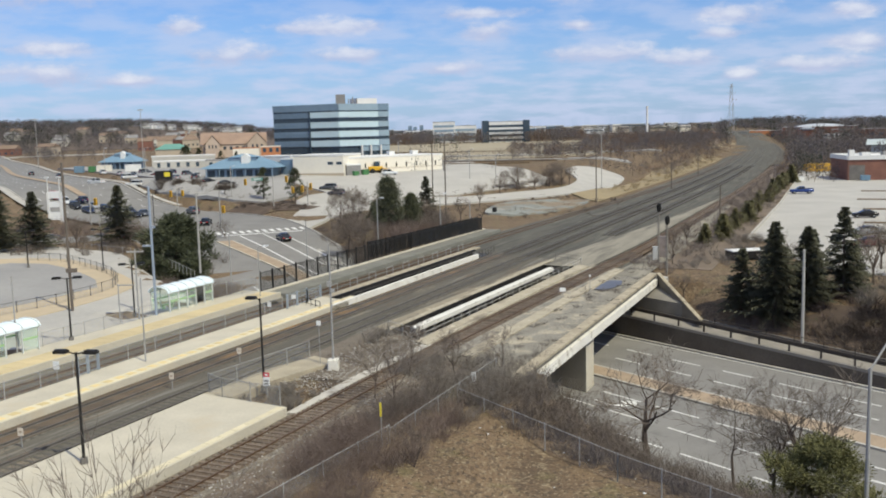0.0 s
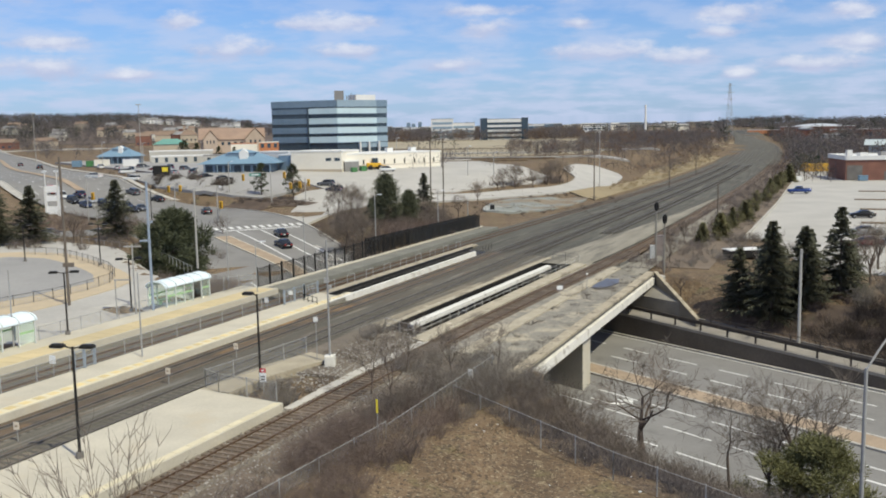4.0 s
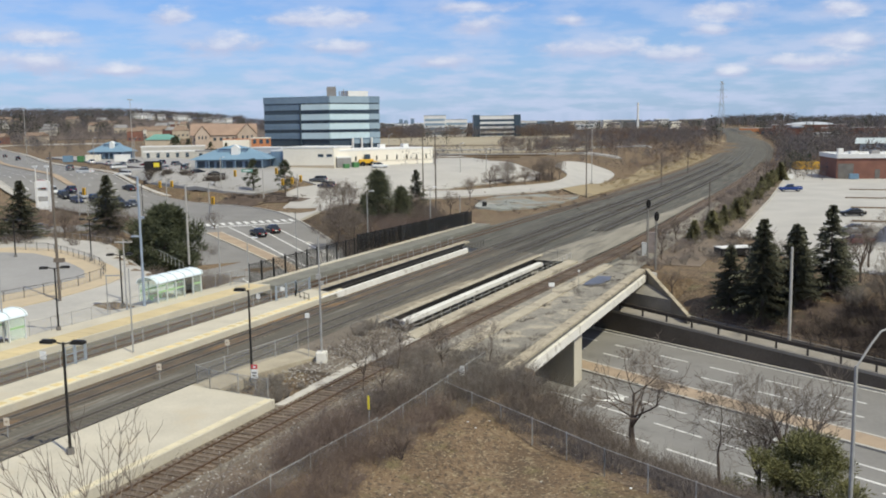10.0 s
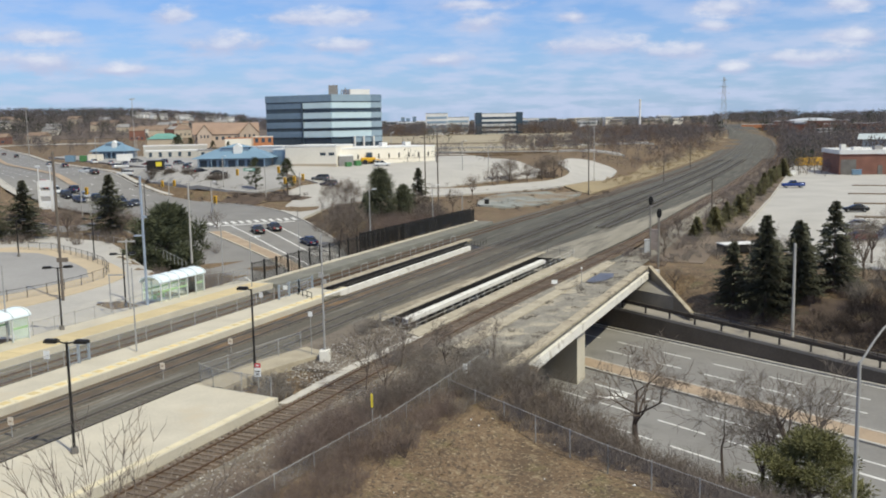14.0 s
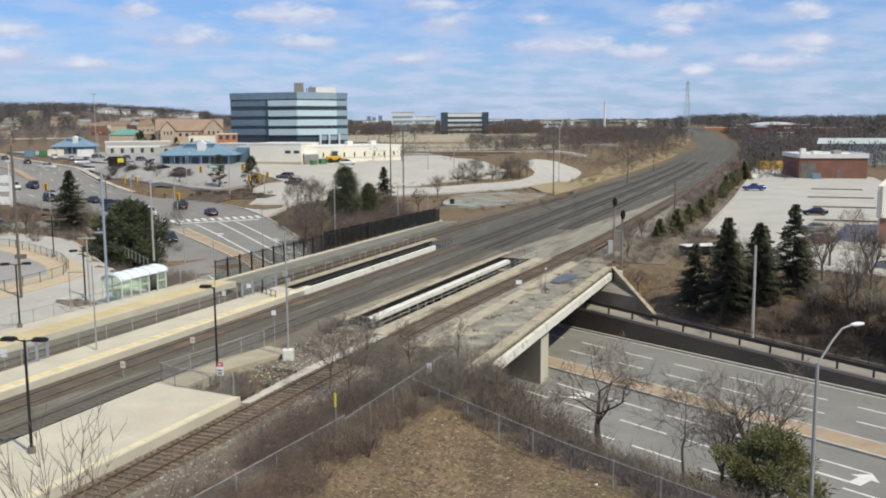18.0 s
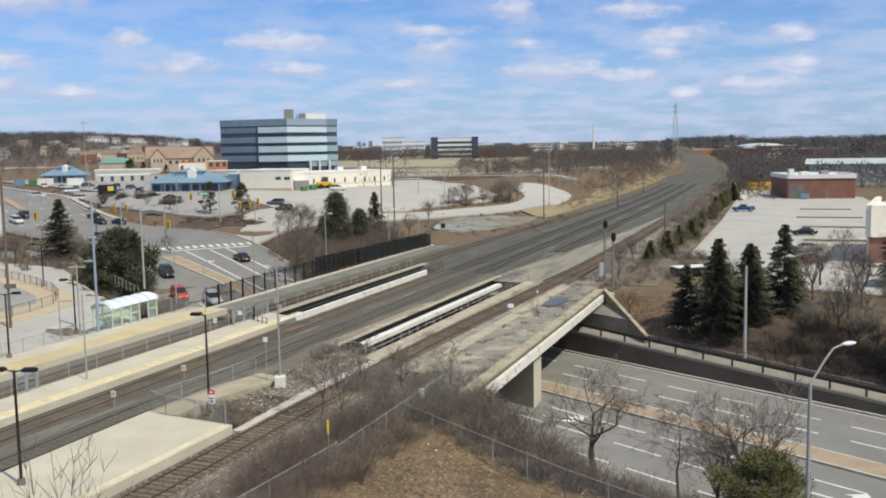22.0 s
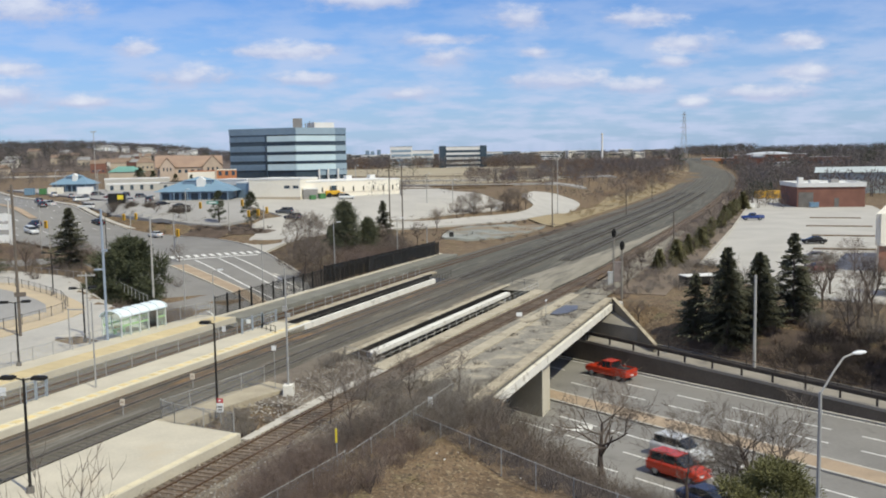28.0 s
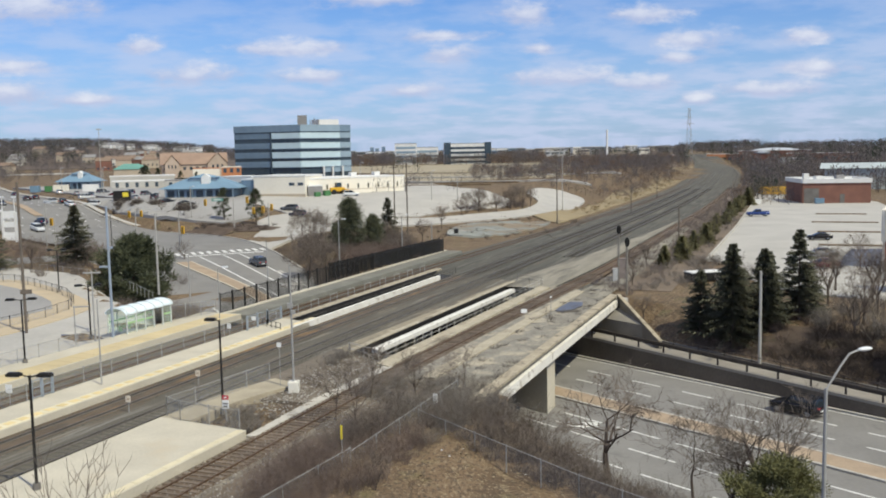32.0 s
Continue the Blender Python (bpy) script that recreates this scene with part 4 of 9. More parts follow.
def fan_shrub_meshes(seed, h):
    """Many long slender stems rising in a fan from one root, with fine side twigs."""
    rng = random.Random(seed)
    a, b = Soup(), Soup()
    for k in range(30):
        ang, tilt = rng.uniform(0, 6.283), rng.uniform(0.1, 1.25)
        d = Vector((math.cos(ang) * tilt, math.sin(ang) * tilt, 1.0)).normalized()
        p, r, L = Vector((rng.uniform(-0.2, 0.2), rng.uniform(-0.2, 0.2), -0.3)), rng.uniform(0.026, 0.046), h * rng.uniform(0.6, 1.05)
        for i in range(6):
            d = (d + rvec(rng) * 0.1 + Vector((0, 0, -0.02))).normalized()
            q = p + d * L / 6
            a.tube(p, q, r, r * 0.78, 4)
            p, r = q, r * 0.78
            if i > 0:
                for j in range(3):
                    e = (d + rvec(rng) * 0.75).normalized()
                    m = p + e * rng.uniform(0.35, 0.9)
                    b.tube(p, m, 0.011, 0.008)
                    b.spike(m, m + (e + rvec(rng) * 0.5) * 0.4, 0.008)
    return a.mesh("trunk", TWIG), b.mesh("crown", TWIG)


FAN = fan_shrub_meshes(33, 6.2)
LBL_BARE = "leafless deciduous tree with dark branching limbs"
plant("bare_tree", LIMB, (12.7, 58.9), 20, 1.3, LBL_BARE, group="bare trees")
plant("bare_tree", LEAN, (16.3, 51.4, -4.4), 80, 1.05, "slender leafless tree on the road bank", group="bare trees")
plant("bare_tree", BARE[0], (18.6, 51.6, -4.8), 120, 0.85, LBL_BARE, group="bare trees")
plant("bare_tree", BARE[1], (19.9, 50.6, -4.6), 200, 1.25, LBL_BARE, group="bare trees")
plant("bare_tree", FAN, (-12.9, 33.4, -0.8), 10, 1.25, "leafless shrubby tree beside the siding", group="bare trees")
plant("bare_tree", SMALL[1], (0.6, 64.0, -0.5), 250, 1.15, "young leafless sapling by the fence", group="bare trees")
plant("bare_tree", SMALL[0], (3.8, 67.0, -0.6), 95, 1.0, "young leafless sapling by the fence", group="bare trees")
plant("bare_tree", SMALL[0], (-3.5, 57.2, -0.4), 20, 1.35, "young leafless sapling by the siding", group="bare trees")
plant("bare_tree", SMALL[1], (-2.1, 47.2, -1.5), 130, 0.95, "thin leafless sapling on the grass slope", group="bare trees")
plant("bare_tree", SMALL[1], (-3.0, 65.5, -0.3), 70, 1.2, "young leafless sapling by the siding", group="bare trees")
plant("bare_tree", SMALL[0], (-5.0, 60.0, -0.3), 170, 1.2, "young leafless sapling by the siding", group="bare trees")
for k, (x, y, sz) in enumerate(((-13, 178, 0.9), (-3, 176, 0.75), (3, 180, 0.7), (8, 212, 0.8), (14, 236, 0.75), (19, 243, 0.95), (24, 246, 0.9), (29, 256, 1.0),
                                (33, 262, 1.05), (36, 268, 0.9), (9, 229, 0.6), (-41, 172, 0.6), (-60, 150, 0.8), (-68, 152, 0.9), (-52, 152, 0.7), (-45, 146, 0.65), (44, 98, 0.95), (47, 101, 1.05), (50, 96, 1.0), (53, 103, 1.1), (46, 91, 0.9),
                                (52, 110, 0.9), (29, 118, 0.55), (31, 126, 0.6), (36, 138, 0.6), (26.8, 104, 0.5), (64, 128, 0.8), (-55, 232, 0.6), (-62, 238, 0.5), (43, 87, 0.8), (49, 84, 0.9))):
    plant("bare_tree", BARE[k % 3], (x, y), k * 67, sz, LBL_BARE, group="bare trees")


for k, (x, y, sz) in enumerate(((-16.6, 155.5, 1.2), (-21, 181, 1.1), (-14.5, 160, 1.0), (-16.5, 176, 0.95), (-18.5, 188, 0.95), (19.9, 245, 0.9), (16, 242, 0.75), (31, 264, 0.9), (33, 270, 0.8), (28, 257, 0.7))):
    plant("bare_tree", FULL, (x, y), k * 41, sz, "leafless tree with a dense rounded crown of twigs", group="bare trees")


def thicket(name, spots, high, label, material=TWIG, stems=34, wide=0.75, seed=5, fine=1.0):
    rng = random.Random(seed)
    s = Soup()
    for x, y, z in spots:
        H = high * rng.uniform(0.65, 1.2)
        for k in range(stems):
            a = rng.uniform(0, 6.283)
            r0 = rng.uniform(0, 0.35)
            base = Vector((x + math.cos(a) * r0, y + math.sin(a) * r0, z - 0.15))
            lean = rng.uniform(0.1, wide)
            tip = base + Vector((math.cos(a) * lean * H, math.sin(a) * lean * H, H * rng.uniform(0.55, 1.0)))
            mid = base.lerp(tip, 0.5) + rvec(rng) * 0.15 * H
            s.tube(base, mid, 0.022 * fine, 0.014 * fine)
            s.spike(mid, tip, 0.014 * fine)
            for j in range(5):
                q = base.lerp(tip, rng.uniform(0.3, 0.95))
                s.spike(q, q + (rvec(rng) + Vector((0, 0, 0.35))) * 0.33 * H, 0.011 * fine)
    return tagged(new(name, s.mesh(name, material)), label, "shrubs", kind="stuff")


def band(rng, n, f):
    out = []
    for k in range(n):
        p = f(rng)
        out.append((p.x, p.y, gz(p.x, p.y) if p.z == 0 else p.z))
    return out


TWIG_RED = mat("twigs_red", (0.235, 0.178, 0.145), (0.14, 0.104, 0.086), 0.95, scale=0.6, fine=8)
TWIG_GREY = mat("twigs_grey", (0.28, 0.245, 0.205), (0.165, 0.145, 0.12), 0.95, scale=0.6, fine=8)
# very dark twigs, for brush whose colour paints shade on the bank
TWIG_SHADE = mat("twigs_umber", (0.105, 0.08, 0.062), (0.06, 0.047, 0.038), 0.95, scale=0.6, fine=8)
rg = random.Random(3)
thicket("shrub_thicket", band(rg, 460, lambda r: road(r.uniform(-47, 4), r.choice((r.uniform(35.6, 40.5), r.uniform(36.6, 44.0))))), 1.65, "dense leafless brown shrubs on the road bank", TWIG, 26, seed=6, fine=0.8)
thicket("shrub_thicket", band(rg, 120, lambda r: road(r.uniform(-58, -44), r.uniform(36.4, 44.6))), 1.9, "dense leafless grey shrubs by the bridge corner", TWIG_GREY, 22, seed=7, fine=0.55)
thicket("shrub_thicket", band(rg, 170, lambda r: rail(r.uniform(28, 53), r.uniform(21.0, 26.0), -0.8)), 1.75, "reddish leafless shrubs beside the siding fence", TWIG_RED, 22, seed=8, fine=0.6)
thicket("shrub_thicket", band(rg, 90, lambda r: rail(r.uniform(50, 67), r.uniform(20.8, 26.0), -0.6)), 1.6, "leafless grey shrubs beside the siding fence", TWIG_GREY, 20, seed=9, fine=0.55)
thicket("shrub_thicket", band(rg, 30, lambda r: rail(r.uniform(38.5, 46.0), r.uniform(23.6, 26.6), -0.9)), 2.7, "tall reddish leafless shrub beside the siding", TWIG_RED, 30, 0.6, seed=51, fine=0.6)
thicket("shrub_thicket", band(rg, 22, lambda r: rail(r.uniform(46.5, 56.0), r.uniform(24.0, 26.6), -0.7)), 2.6, "tall grey leafless shrub beside the siding", TWIG, 22, 0.5, seed=52, fine=0.6)
thicket("shrub_thicket", band(rg, 46, lambda r: rail(r.uniform(78.5, 84.5), r.uniform(61.9, 66.5), -0.1)), 1.5, "brown leafless brush at the end of the far platform", TWIG_RED, 24, seed=56, fine=0.9)
thicket("shrub_thicket", band(rg, 130, lambda r: road(r.uniform(-47, -22), r.uniform(80.8, 87.5))), 1.9, "dense leafless brush above the footpath, shade in its twig colour", TWIG_SHADE, 30, 0.8, seed=57, fine=1.0)
thicket("dead_grass", band(rg, 330, lambda r: road(r.uniform(-56, 8), r.uniform(80.4, 83.4))), 0.75, "dry tan-pink grass and brush along the footpath", mat("twigs_tan", (0.36, 0.275, 0.2), (0.21, 0.155, 0.11), 0.95, scale=0.5, fine=6), 20, 1.1, seed=63, fine=0.9)
thicket("weeds", band(rg, 26, lambda r: rail(r.uniform(48.8, 53), r.uniform(32.8, 36.6), -0.22)), 0.7, "dark dead weeds behind the platform gate", TWIG_GREY, 22, 1.0, seed=32)
thicket("weeds", band(rg, 60, lambda r: rail(r.uniform(54, 70), r.uniform(32.8, 37.5), -0.26)), 0.3, "dead brown weeds on stony ground", TWIG, 24, 1.0, seed=10)
thicket("weeds", band(rg, 5, lambda r: rail(r.uniform(67, 71), r.uniform(35.5, 37.5), -0.22)), 1.3, "leafless shrub between the tracks", TWIG_GREY, 26, 0.9, seed=12)
thicket("shrub_thicket", band(rg, 230, lambda r: Vector((r.uniform(-20, 1), r.uniform(165, 186), 0))), 2.3, "leafless brown brush behind the black fence", TWIG, 20, seed=13)
thicket("shrub_thicket", band(rg, 150, lambda r: Vector((r.uniform(-12.5, 1.5), r.uniform(150, 168), 0))), 1.6, "brown leafless brush below the pines", TWIG_RED, 22, 0.8, seed=61, fine=1.2)
thicket("shrub_thicket", band(rg, 70, lambda r: (lambda y: Vector((r.uniform(-12.5 - 0.35 * (y - 145), -11.0), y, 0)))(r.uniform(147, 163))), 2.2, "grey-brown leafless brush beside the turning road", TWIG, 22, 0.7, seed=62, fine=1.2)
thicket("shrub_thicket", band(rg, 46, lambda r: rail(r.uniform(92, 118), r.uniform(66, 74))), 1.7, "leafless brush behind the far platform", TWIG_RED, 22, seed=14)
thicket("shrub_thicket", band(rg, 60, lambda r: Vector((r.uniform(-70, -36), r.uniform(138, 158), 0))), 1.9, "leafless brush round the bus loop", TWIG, 22, seed=15)
thicket("shrub_thicket", band(rg, 60, lambda r: road(r.uniform(-62, -30), r.uniform(82, 90))), 1.3, "dead brown brush on the bank by the conifers", TWIG_RED, 22, seed=16)
thicket("shrub_thicket", band(rg, 50, lambda r: Vector((r.uniform(41, 60), r.uniform(84, 103), 0))), 2.6, "tall pale leafless brush by the parking lot", TWIG_GREY, 26, seed=17)
thicket("shrub_thicket", band(rg, 520, lambda r: rail(*(lambda u: (u, r.uniform(18.0, 26.0) + 0.9 * bend(u)))(r.uniform(112, 420)))), 1.5, "dead brush along the railway", mat("twigs_pale", (0.29, 0.24, 0.2), (0.17, 0.14, 0.12), 0.95, scale=0.2, fine=6), 14, fine=1.3, seed=18)
thicket("shrub_thicket", band(rg, 40, lambda r: Vector((r.uniform(-62, -34), r.uniform(222, 240), 0))), 1.2, "low leafless hedge at the crossing", TWIG, 20, seed=19)
STRAW = mat("straw_grass", (0.4, 0.31, 0.175), (0.25, 0.19, 0.105), 0.95, scale=0.2, fine=4)
thicket("tall_grass", band(rg, 260, lambda r: rail(*(lambda u: (u, 55.4 + bend(u) + r.uniform(1, 10)))(r.uniform(255, 620)))), 1.5, "tall straw-coloured dead grass beside the tracks", STRAW, 16, 0.6, seed=20)
for k, (n, h, tone, dark) in enumerate(((1500, 0.18, (0.24, 0.17, 0.1), (0.14, 0.1, 0.06)), (1300, 0.16, (0.12, 0.09, 0.055), (0.07, 0.055, 0.035)), (500, 0.15, (0.15, 0.118, 0.06), (0.09, 0.072, 0.04)))):
    thicket("grass_tufts", band(rg, n, lambda r: road(r.uniform(-50, 2), r.uniform(12, 36.5))), h, "dry grass tufts on the slope", mat("grass_tuft_" + "abc"[k], tone, dark, 0.95, scale=0.3, fine=4), 5, 1.8, 21 + 100 * k)

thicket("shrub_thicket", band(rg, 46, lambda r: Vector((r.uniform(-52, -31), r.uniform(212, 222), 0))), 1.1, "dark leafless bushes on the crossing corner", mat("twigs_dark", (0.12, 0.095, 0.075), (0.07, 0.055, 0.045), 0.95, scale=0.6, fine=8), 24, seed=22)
thicket("shrub_thicket", band(rg, 70, lambda r: Vector((r.uniform(-84, -56), r.uniform(160, 186), 0))), 2.6, "brown leafless brush beside the bus loop", TWIG_RED, 22, seed=23)
thicket("shrub_thicket", band(rg, 46, lambda r: Vector((r.uniform(-78, -60), r.uniform(240, 262), 0))), 1.0, "dark leafless bushes before the shops", MATS["twigs_dark"], 22, seed=24)
thicket("shrub_thicket", band(rg, 26, lambda r: Vector((r.uniform(-78, -64), r.uniform(246, 252), 0))), 2.2, "dark rounded leafless hedge before the shops", MATS["twigs_dark"], 34, 0.8, seed=53, fine=1.3)
thicket("shrub_thicket", band(rg, 12, lambda r: Vector((r.uniform(-58.5, -54.5), r.uniform(238, 241), 0))), 2.4, "dark rounded leafless bush beside the crossing", MATS["twigs_dark"], 40, 0.8, seed=54, fine=1.3)
thicket("shrub_thicket", band(rg, 60, lambda r: Vector((r.uniform(-112, -66), r.uniform(252, 300), 0))), 0.6, "low brown bushes on the verge", TWIG, 18, 1.0, seed=55, fine=1.6)
thicket("weeds", band(rg, 50, lambda r: rail(r.uniform(66, 116), r.uniform(22.0, 26.8), -0.2)), 0.35, "dead grey weeds on the gravel of the bridge deck", TWIG_GREY, 18, 1.2, seed=25)
thicket("weeds", band(rg, 90, lambda r: rail(r.uniform(20, 62), r.uniform(25.2, 27.8), -0.2)), 0.32, "dead weeds beside the siding", TWIG, 14, 1.2, seed=26)
thicket("shrub_thicket", band(rg, 170, lambda r: rail(r.uniform(116, 250), r.uniform(15.5, 22))), 1.1, "pale grey leafless brush beside the railway", TWIG_GREY, 16, 0.9, seed=64, fine=1.2)
thicket("shrub_thicket", band(rg, 40, lambda r: rail(r.uniform(118, 150), r.uniform(6, 17))), 1.6, "leafless brush beside the trailer", TWIG_GREY, 22, seed=27)
# dark twigs picked here to paint the shade beneath the spruces
thicket("shrub_thicket", band(rg, 170, lambda r: road(r.uniform(-50, 6), r.uniform(81.0, 85.5))), 1.3, "dark leafless brush under the spruces, shade in its colour", MATS["twigs_dark"], 24, 0.9, seed=28)
thicket("shrub_thicket", band(rg, 60, lambda r: Vector((r.uniform(-23, -12), r.uniform(169, 188), 0))), 2.6, "tall leafless brush behind the black fence", TWIG, 16, 0.6, seed=30, fine=1.4)
thicket("shrub_thicket", band(rg, 60, lambda r: (lambda f: Vector((14 + 19 * f + r.uniform(-2, 2), 240 + 28 * f + r.uniform(-2.5, 2.5), 0)))(r.random())), 1.7, "leafless brush on the lot island", TWIG, 16, 0.8, seed=31, fine=1.6)
thicket("weeds", band(rg, 150, lambda r: Vector((r.uniform(-2, 44), r.uniform(186, 240), 0))), 0.8, "low dead scrub beside the tracks", TWIG, 14, 1.1, seed=58, fine=1.6)
thicket("weeds", band(rg, 90, lambda r: rail(r.uniform(114, 190), r.choice((r.uniform(31.5, 39), r.uniform(47.5, 54))), -0.4)), 0.2, "dead weeds on the gravel between the tracks", TWIG_GREY, 10, 1.6, seed=33, fine=1.0)
thicket("shrub_thicket", band(rg, 50, lambda r: road(r.uniform(-45, -27), r.uniform(43.0, 45.6))), 2.3, "fine leafless grey shrubs beside the kerb", TWIG_GREY, 22, 0.7, seed=65, fine=0.6)
thicket("shrub_thicket", band(rg, 150, lambda r: road(r.uniform(-40, -4), r.uniform(40.5, 44.6))), 2.0, "leafless grey shrubs at the foot of the road bank", TWIG_GREY, 20, seed=34, fine=0.7)
NEEDLE = mat("needles_dark", (0.125, 0.124, 0.078), (0.062, 0.063, 0.041), 0.8, scale=0.8, fine=6, vary=0.15)
NEEDLE_GREEN = mat("needles_green", (0.098, 0.108, 0.058), (0.05, 0.057, 0.031), 0.8, scale=0.8, fine=6, vary=0.1)
NEEDLE_OLIVE = mat("needles_olive", (0.185, 0.175, 0.07), (0.095, 0.095, 0.04), 0.8, scale=0.9, fine=6)
NEEDLE_CEDAR = mat("needles_cedar", (0.2, 0.185, 0.09), (0.12, 0.11, 0.058), 0.85, scale=0.9, fine=6, vary=0.2)


def spruce_meshes(seed, h, wide, material, sparse=1.0):
    rng = random.Random(seed)
    a, b = Soup(), Soup()
    a.tube(Vector((0, 0, -0.6)), Vector((0, 0, h * 0.97)), 0.16, 0.02, 6)
    layers = int(h * 2.4 * sparse)
    for k in range(layers):
        f = k / layers
        z = h * (0.06 + 0.92 * f)
        reach = wide * (1 - f) ** 0.95 * rng.uniform(0.75, 1.15) + 0.15
        for j in range(rng.randint(6, 9)):
            ang = rng.uniform(0, 6.283)
            out = Vector((math.cos(ang), math.sin(ang), 0))
            L = reach * rng.uniform(0.6, 1.1)
            droop = rng.uniform(-0.3, 0.12)
            root = Vector((0, 0, z))
            a.spike(root, root + out * L + Vector((0, 0, droop * L)), 0.02)
            for i in range(8):
                t = (i + 1.5) / 9
                q = root + out * L * t + Vector((0, 0, droop * L * t * t)) + rvec(rng) * 0.1
                side = out.cross(Vector((0, 0, 1)))
                w = (0.16 + 0.32 * (1 - t)) * (0.6 + 0.4 * reach)
                for sg in (-1, 1):
                    tip = q + side * sg * w + out * w * 0.9 + Vector((0, 0, rng.uniform(-0.22, 0.08)))
                    b.tri(q - out * 0.1, q + out * 0.16 + Vector((0, 0, 0.07)), tip)
                b.tri(q + side * 0.07, q - side * 0.07, q + Vector((0, 0, -0.28)) + rvec(rng) * 0.12)
    return a.mesh("trunk", BARK), b.mesh("crown", material)


def pine_meshes(seed, h, wide, material, clumps=110, low=0.1, needles=46, thick=0.2, long=0.45, cone=False):
    rng = random.Random(seed)
    a, b = Soup(), Soup()
    a.tube(Vector((0, 0, -0.6)), Vector((0, 0, h * 0.85)), 0.2, 0.05, 6)
    for k in range(clumps):
        f = rng.random() ** 0.8
        z = h * (low + (1 - low) * f)
        reach = wide * math.sin(math.pi * min(1.0, 0.22 + 0.78 * f)) ** 0.7
        if cone:
            reach = wide * (0.14 + 0.86 * (1 - f) ** 0.62) * (0.8 + 0.3 * math.sin(f * 31))
        ang = rng.uniform(0, 6.283)
        rr = reach * rng.uniform(0.35, 1.0) * (1 + 0.2 * math.sin(ang * 3 + seed))
        c = Vector((math.cos(ang) * rr, math.sin(ang) * rr, z + rng.uniform(-0.2, 0.2)))
        a.tube(Vector((0, 0, max(0.2, z - 0.4))), c, 0.035, 0.012)
        size = rng.uniform(0.45, 0.8) * wide / 2.4
        for i in range(needles):
            d = rvec(rng).normalized()
            d.z = d.z * 0.7 + 0.25
            q = c + d * size * rng.uniform(0.1, 0.75)
            e = rvec(rng) * size * thick
            b.tri(q - e, q + e, q + d * size * long * rng.uniform(0.7, 1.3))
    return a.mesh("trunk", BARK), b.mesh("crown", material)


SPRUCE = [spruce_meshes(71, 10.8, 4.5, NEEDLE, 1.4), spruce_meshes(72, 8.6, 4.2, NEEDLE, 1.4), spruce_meshes(73, 9.6, 3.8, NEEDLE, 1.3)]
PINE_SLIM = pine_meshes(83, 8.0, 2.1, NEEDLE_GREEN, 105, 0.16, 110, 0.085)
PINE = [pine_meshes(81, 8.0, 3.9, NEEDLE_GREEN, 260, 0.08, 120, 0.085), pine_meshes(82, 4.7, 2.9, NEEDLE_OLIVE, 130, 0.1, 330, 0.055, 0.17)]
NEEDLE_PINE = mat("needles_pine", (0.13, 0.136, 0.08), (0.066, 0.071, 0.043), 0.8, scale=0.8, fine=6, vary=0.1)
PINE_TALL = pine_meshes(84, 8.8, 4.4, NEEDLE_PINE, 210, 0.12, 110, 0.06, 0.32, cone=True)
CEDAR = [spruce_meshes(91, 3.4, 1.5, NEEDLE_CEDAR, 2.2), pine_meshes(92, 3.0, 1.3, NEEDLE_CEDAR, 60, 0.08, 70, 0.1)]
LBL_SPR = "dark green spruce with drooping layered branches"
thicket("shrub_thicket", band(rg, 46, lambda r: rail(r.uniform(82, 104), r.uniform(66, 73))), 2.0, "brown leafless brush behind the shelter", TWIG_RED, 20, seed=29)
# spruces at x 48 to 55 stand unseen, added to shade the bank
for k, (x, y, i, sz) in enumerate(((33.4, 93.4, 0, 1.02), (31.4, 97.6, 1, 0.82), (36.9, 93.8, 1, 1.0), (40.9, 94.8, 2, 1.02), (35.0, 97.8, 1, 0.85), (38.6, 97.0, 2, 0.75), (43.2, 97.4, 1, 0.6),
                                   (-54.2, 153.5, 1, 1.2), (-3.8, 188, 2, 0.92), (48.0, 76.0, 1, 1.3), (51.0, 72.0, 0, 1.15), (55, 70, 1, 1.3), (60.5, 108, 2, 0.95), (-71, 146, 0, 1.1), (-66, 148, 1, 1.15), (-75, 152, 1, 1.2), (-13.4, 172, 1, 0.55))):
    plant("spruce", SPRUCE[i], (x, y), k * 53, sz, LBL_SPR, "conifer", "conifers")
plant("pine", PINE[0], (-38.2, 130), 0, 1.36, "broad dark green pine by the bus loop", "conifer", "conifers")
plant("pine", PINE_SLIM, (-35.6, 221.5), 200, 1.05, "ragged dark green pine on the crossing corner", "conifer", "conifers")
plant("pine", PINE_SLIM, (-44, 226), 290, 1.0, "ragged dark green pine on the crossing corner", "conifer", "conifers")
plant("pine", PINE_TALL, (-10.2, 167), 120, 1.0, "tall ragged dark green pine behind the black fence", "conifer", "conifers")
for k, (x, y, sz) in enumerate(((-121, 440, 0.9), (-126, 452, 0.8), (-117, 446, 0.75), (-104, 436, 0.6), (-95, 428, 0.55), (-70, 332, 0.45))):
    plant("pine", PINE_SLIM, (x, y), k * 71, sz * 1.2, "dark green pine among the shop buildings", "conifer", "conifers")
plant("pine", PINE_TALL, (-6.2, 171), 60, 0.66, "dark green pine behind the black fence", "conifer", "conifers")
plant("pine", PINE[1], (19.9, 48.2, -5.9), 30, 1.22, "bushy olive-green pine on the road bank", "conifer", "conifers")
for k in range(86):
    u = 140 + k * 3.0 + rg.uniform(-2.6, 2.6)
    p = rail(u, 17.3 + 1.2 * smooth01(300, 390, u) + 1.2 * smooth01(160, 140, u) + rg.uniform(-0.4, 2.0))
    if rg.random() < 0.22:
        continue
    plant("cedar", CEDAR[k % 2], (p.x, p.y), k * 77, rg.uniform(0.5, 1.25), "small olive cedar in a row along the railway", "conifer", "cedar hedge")
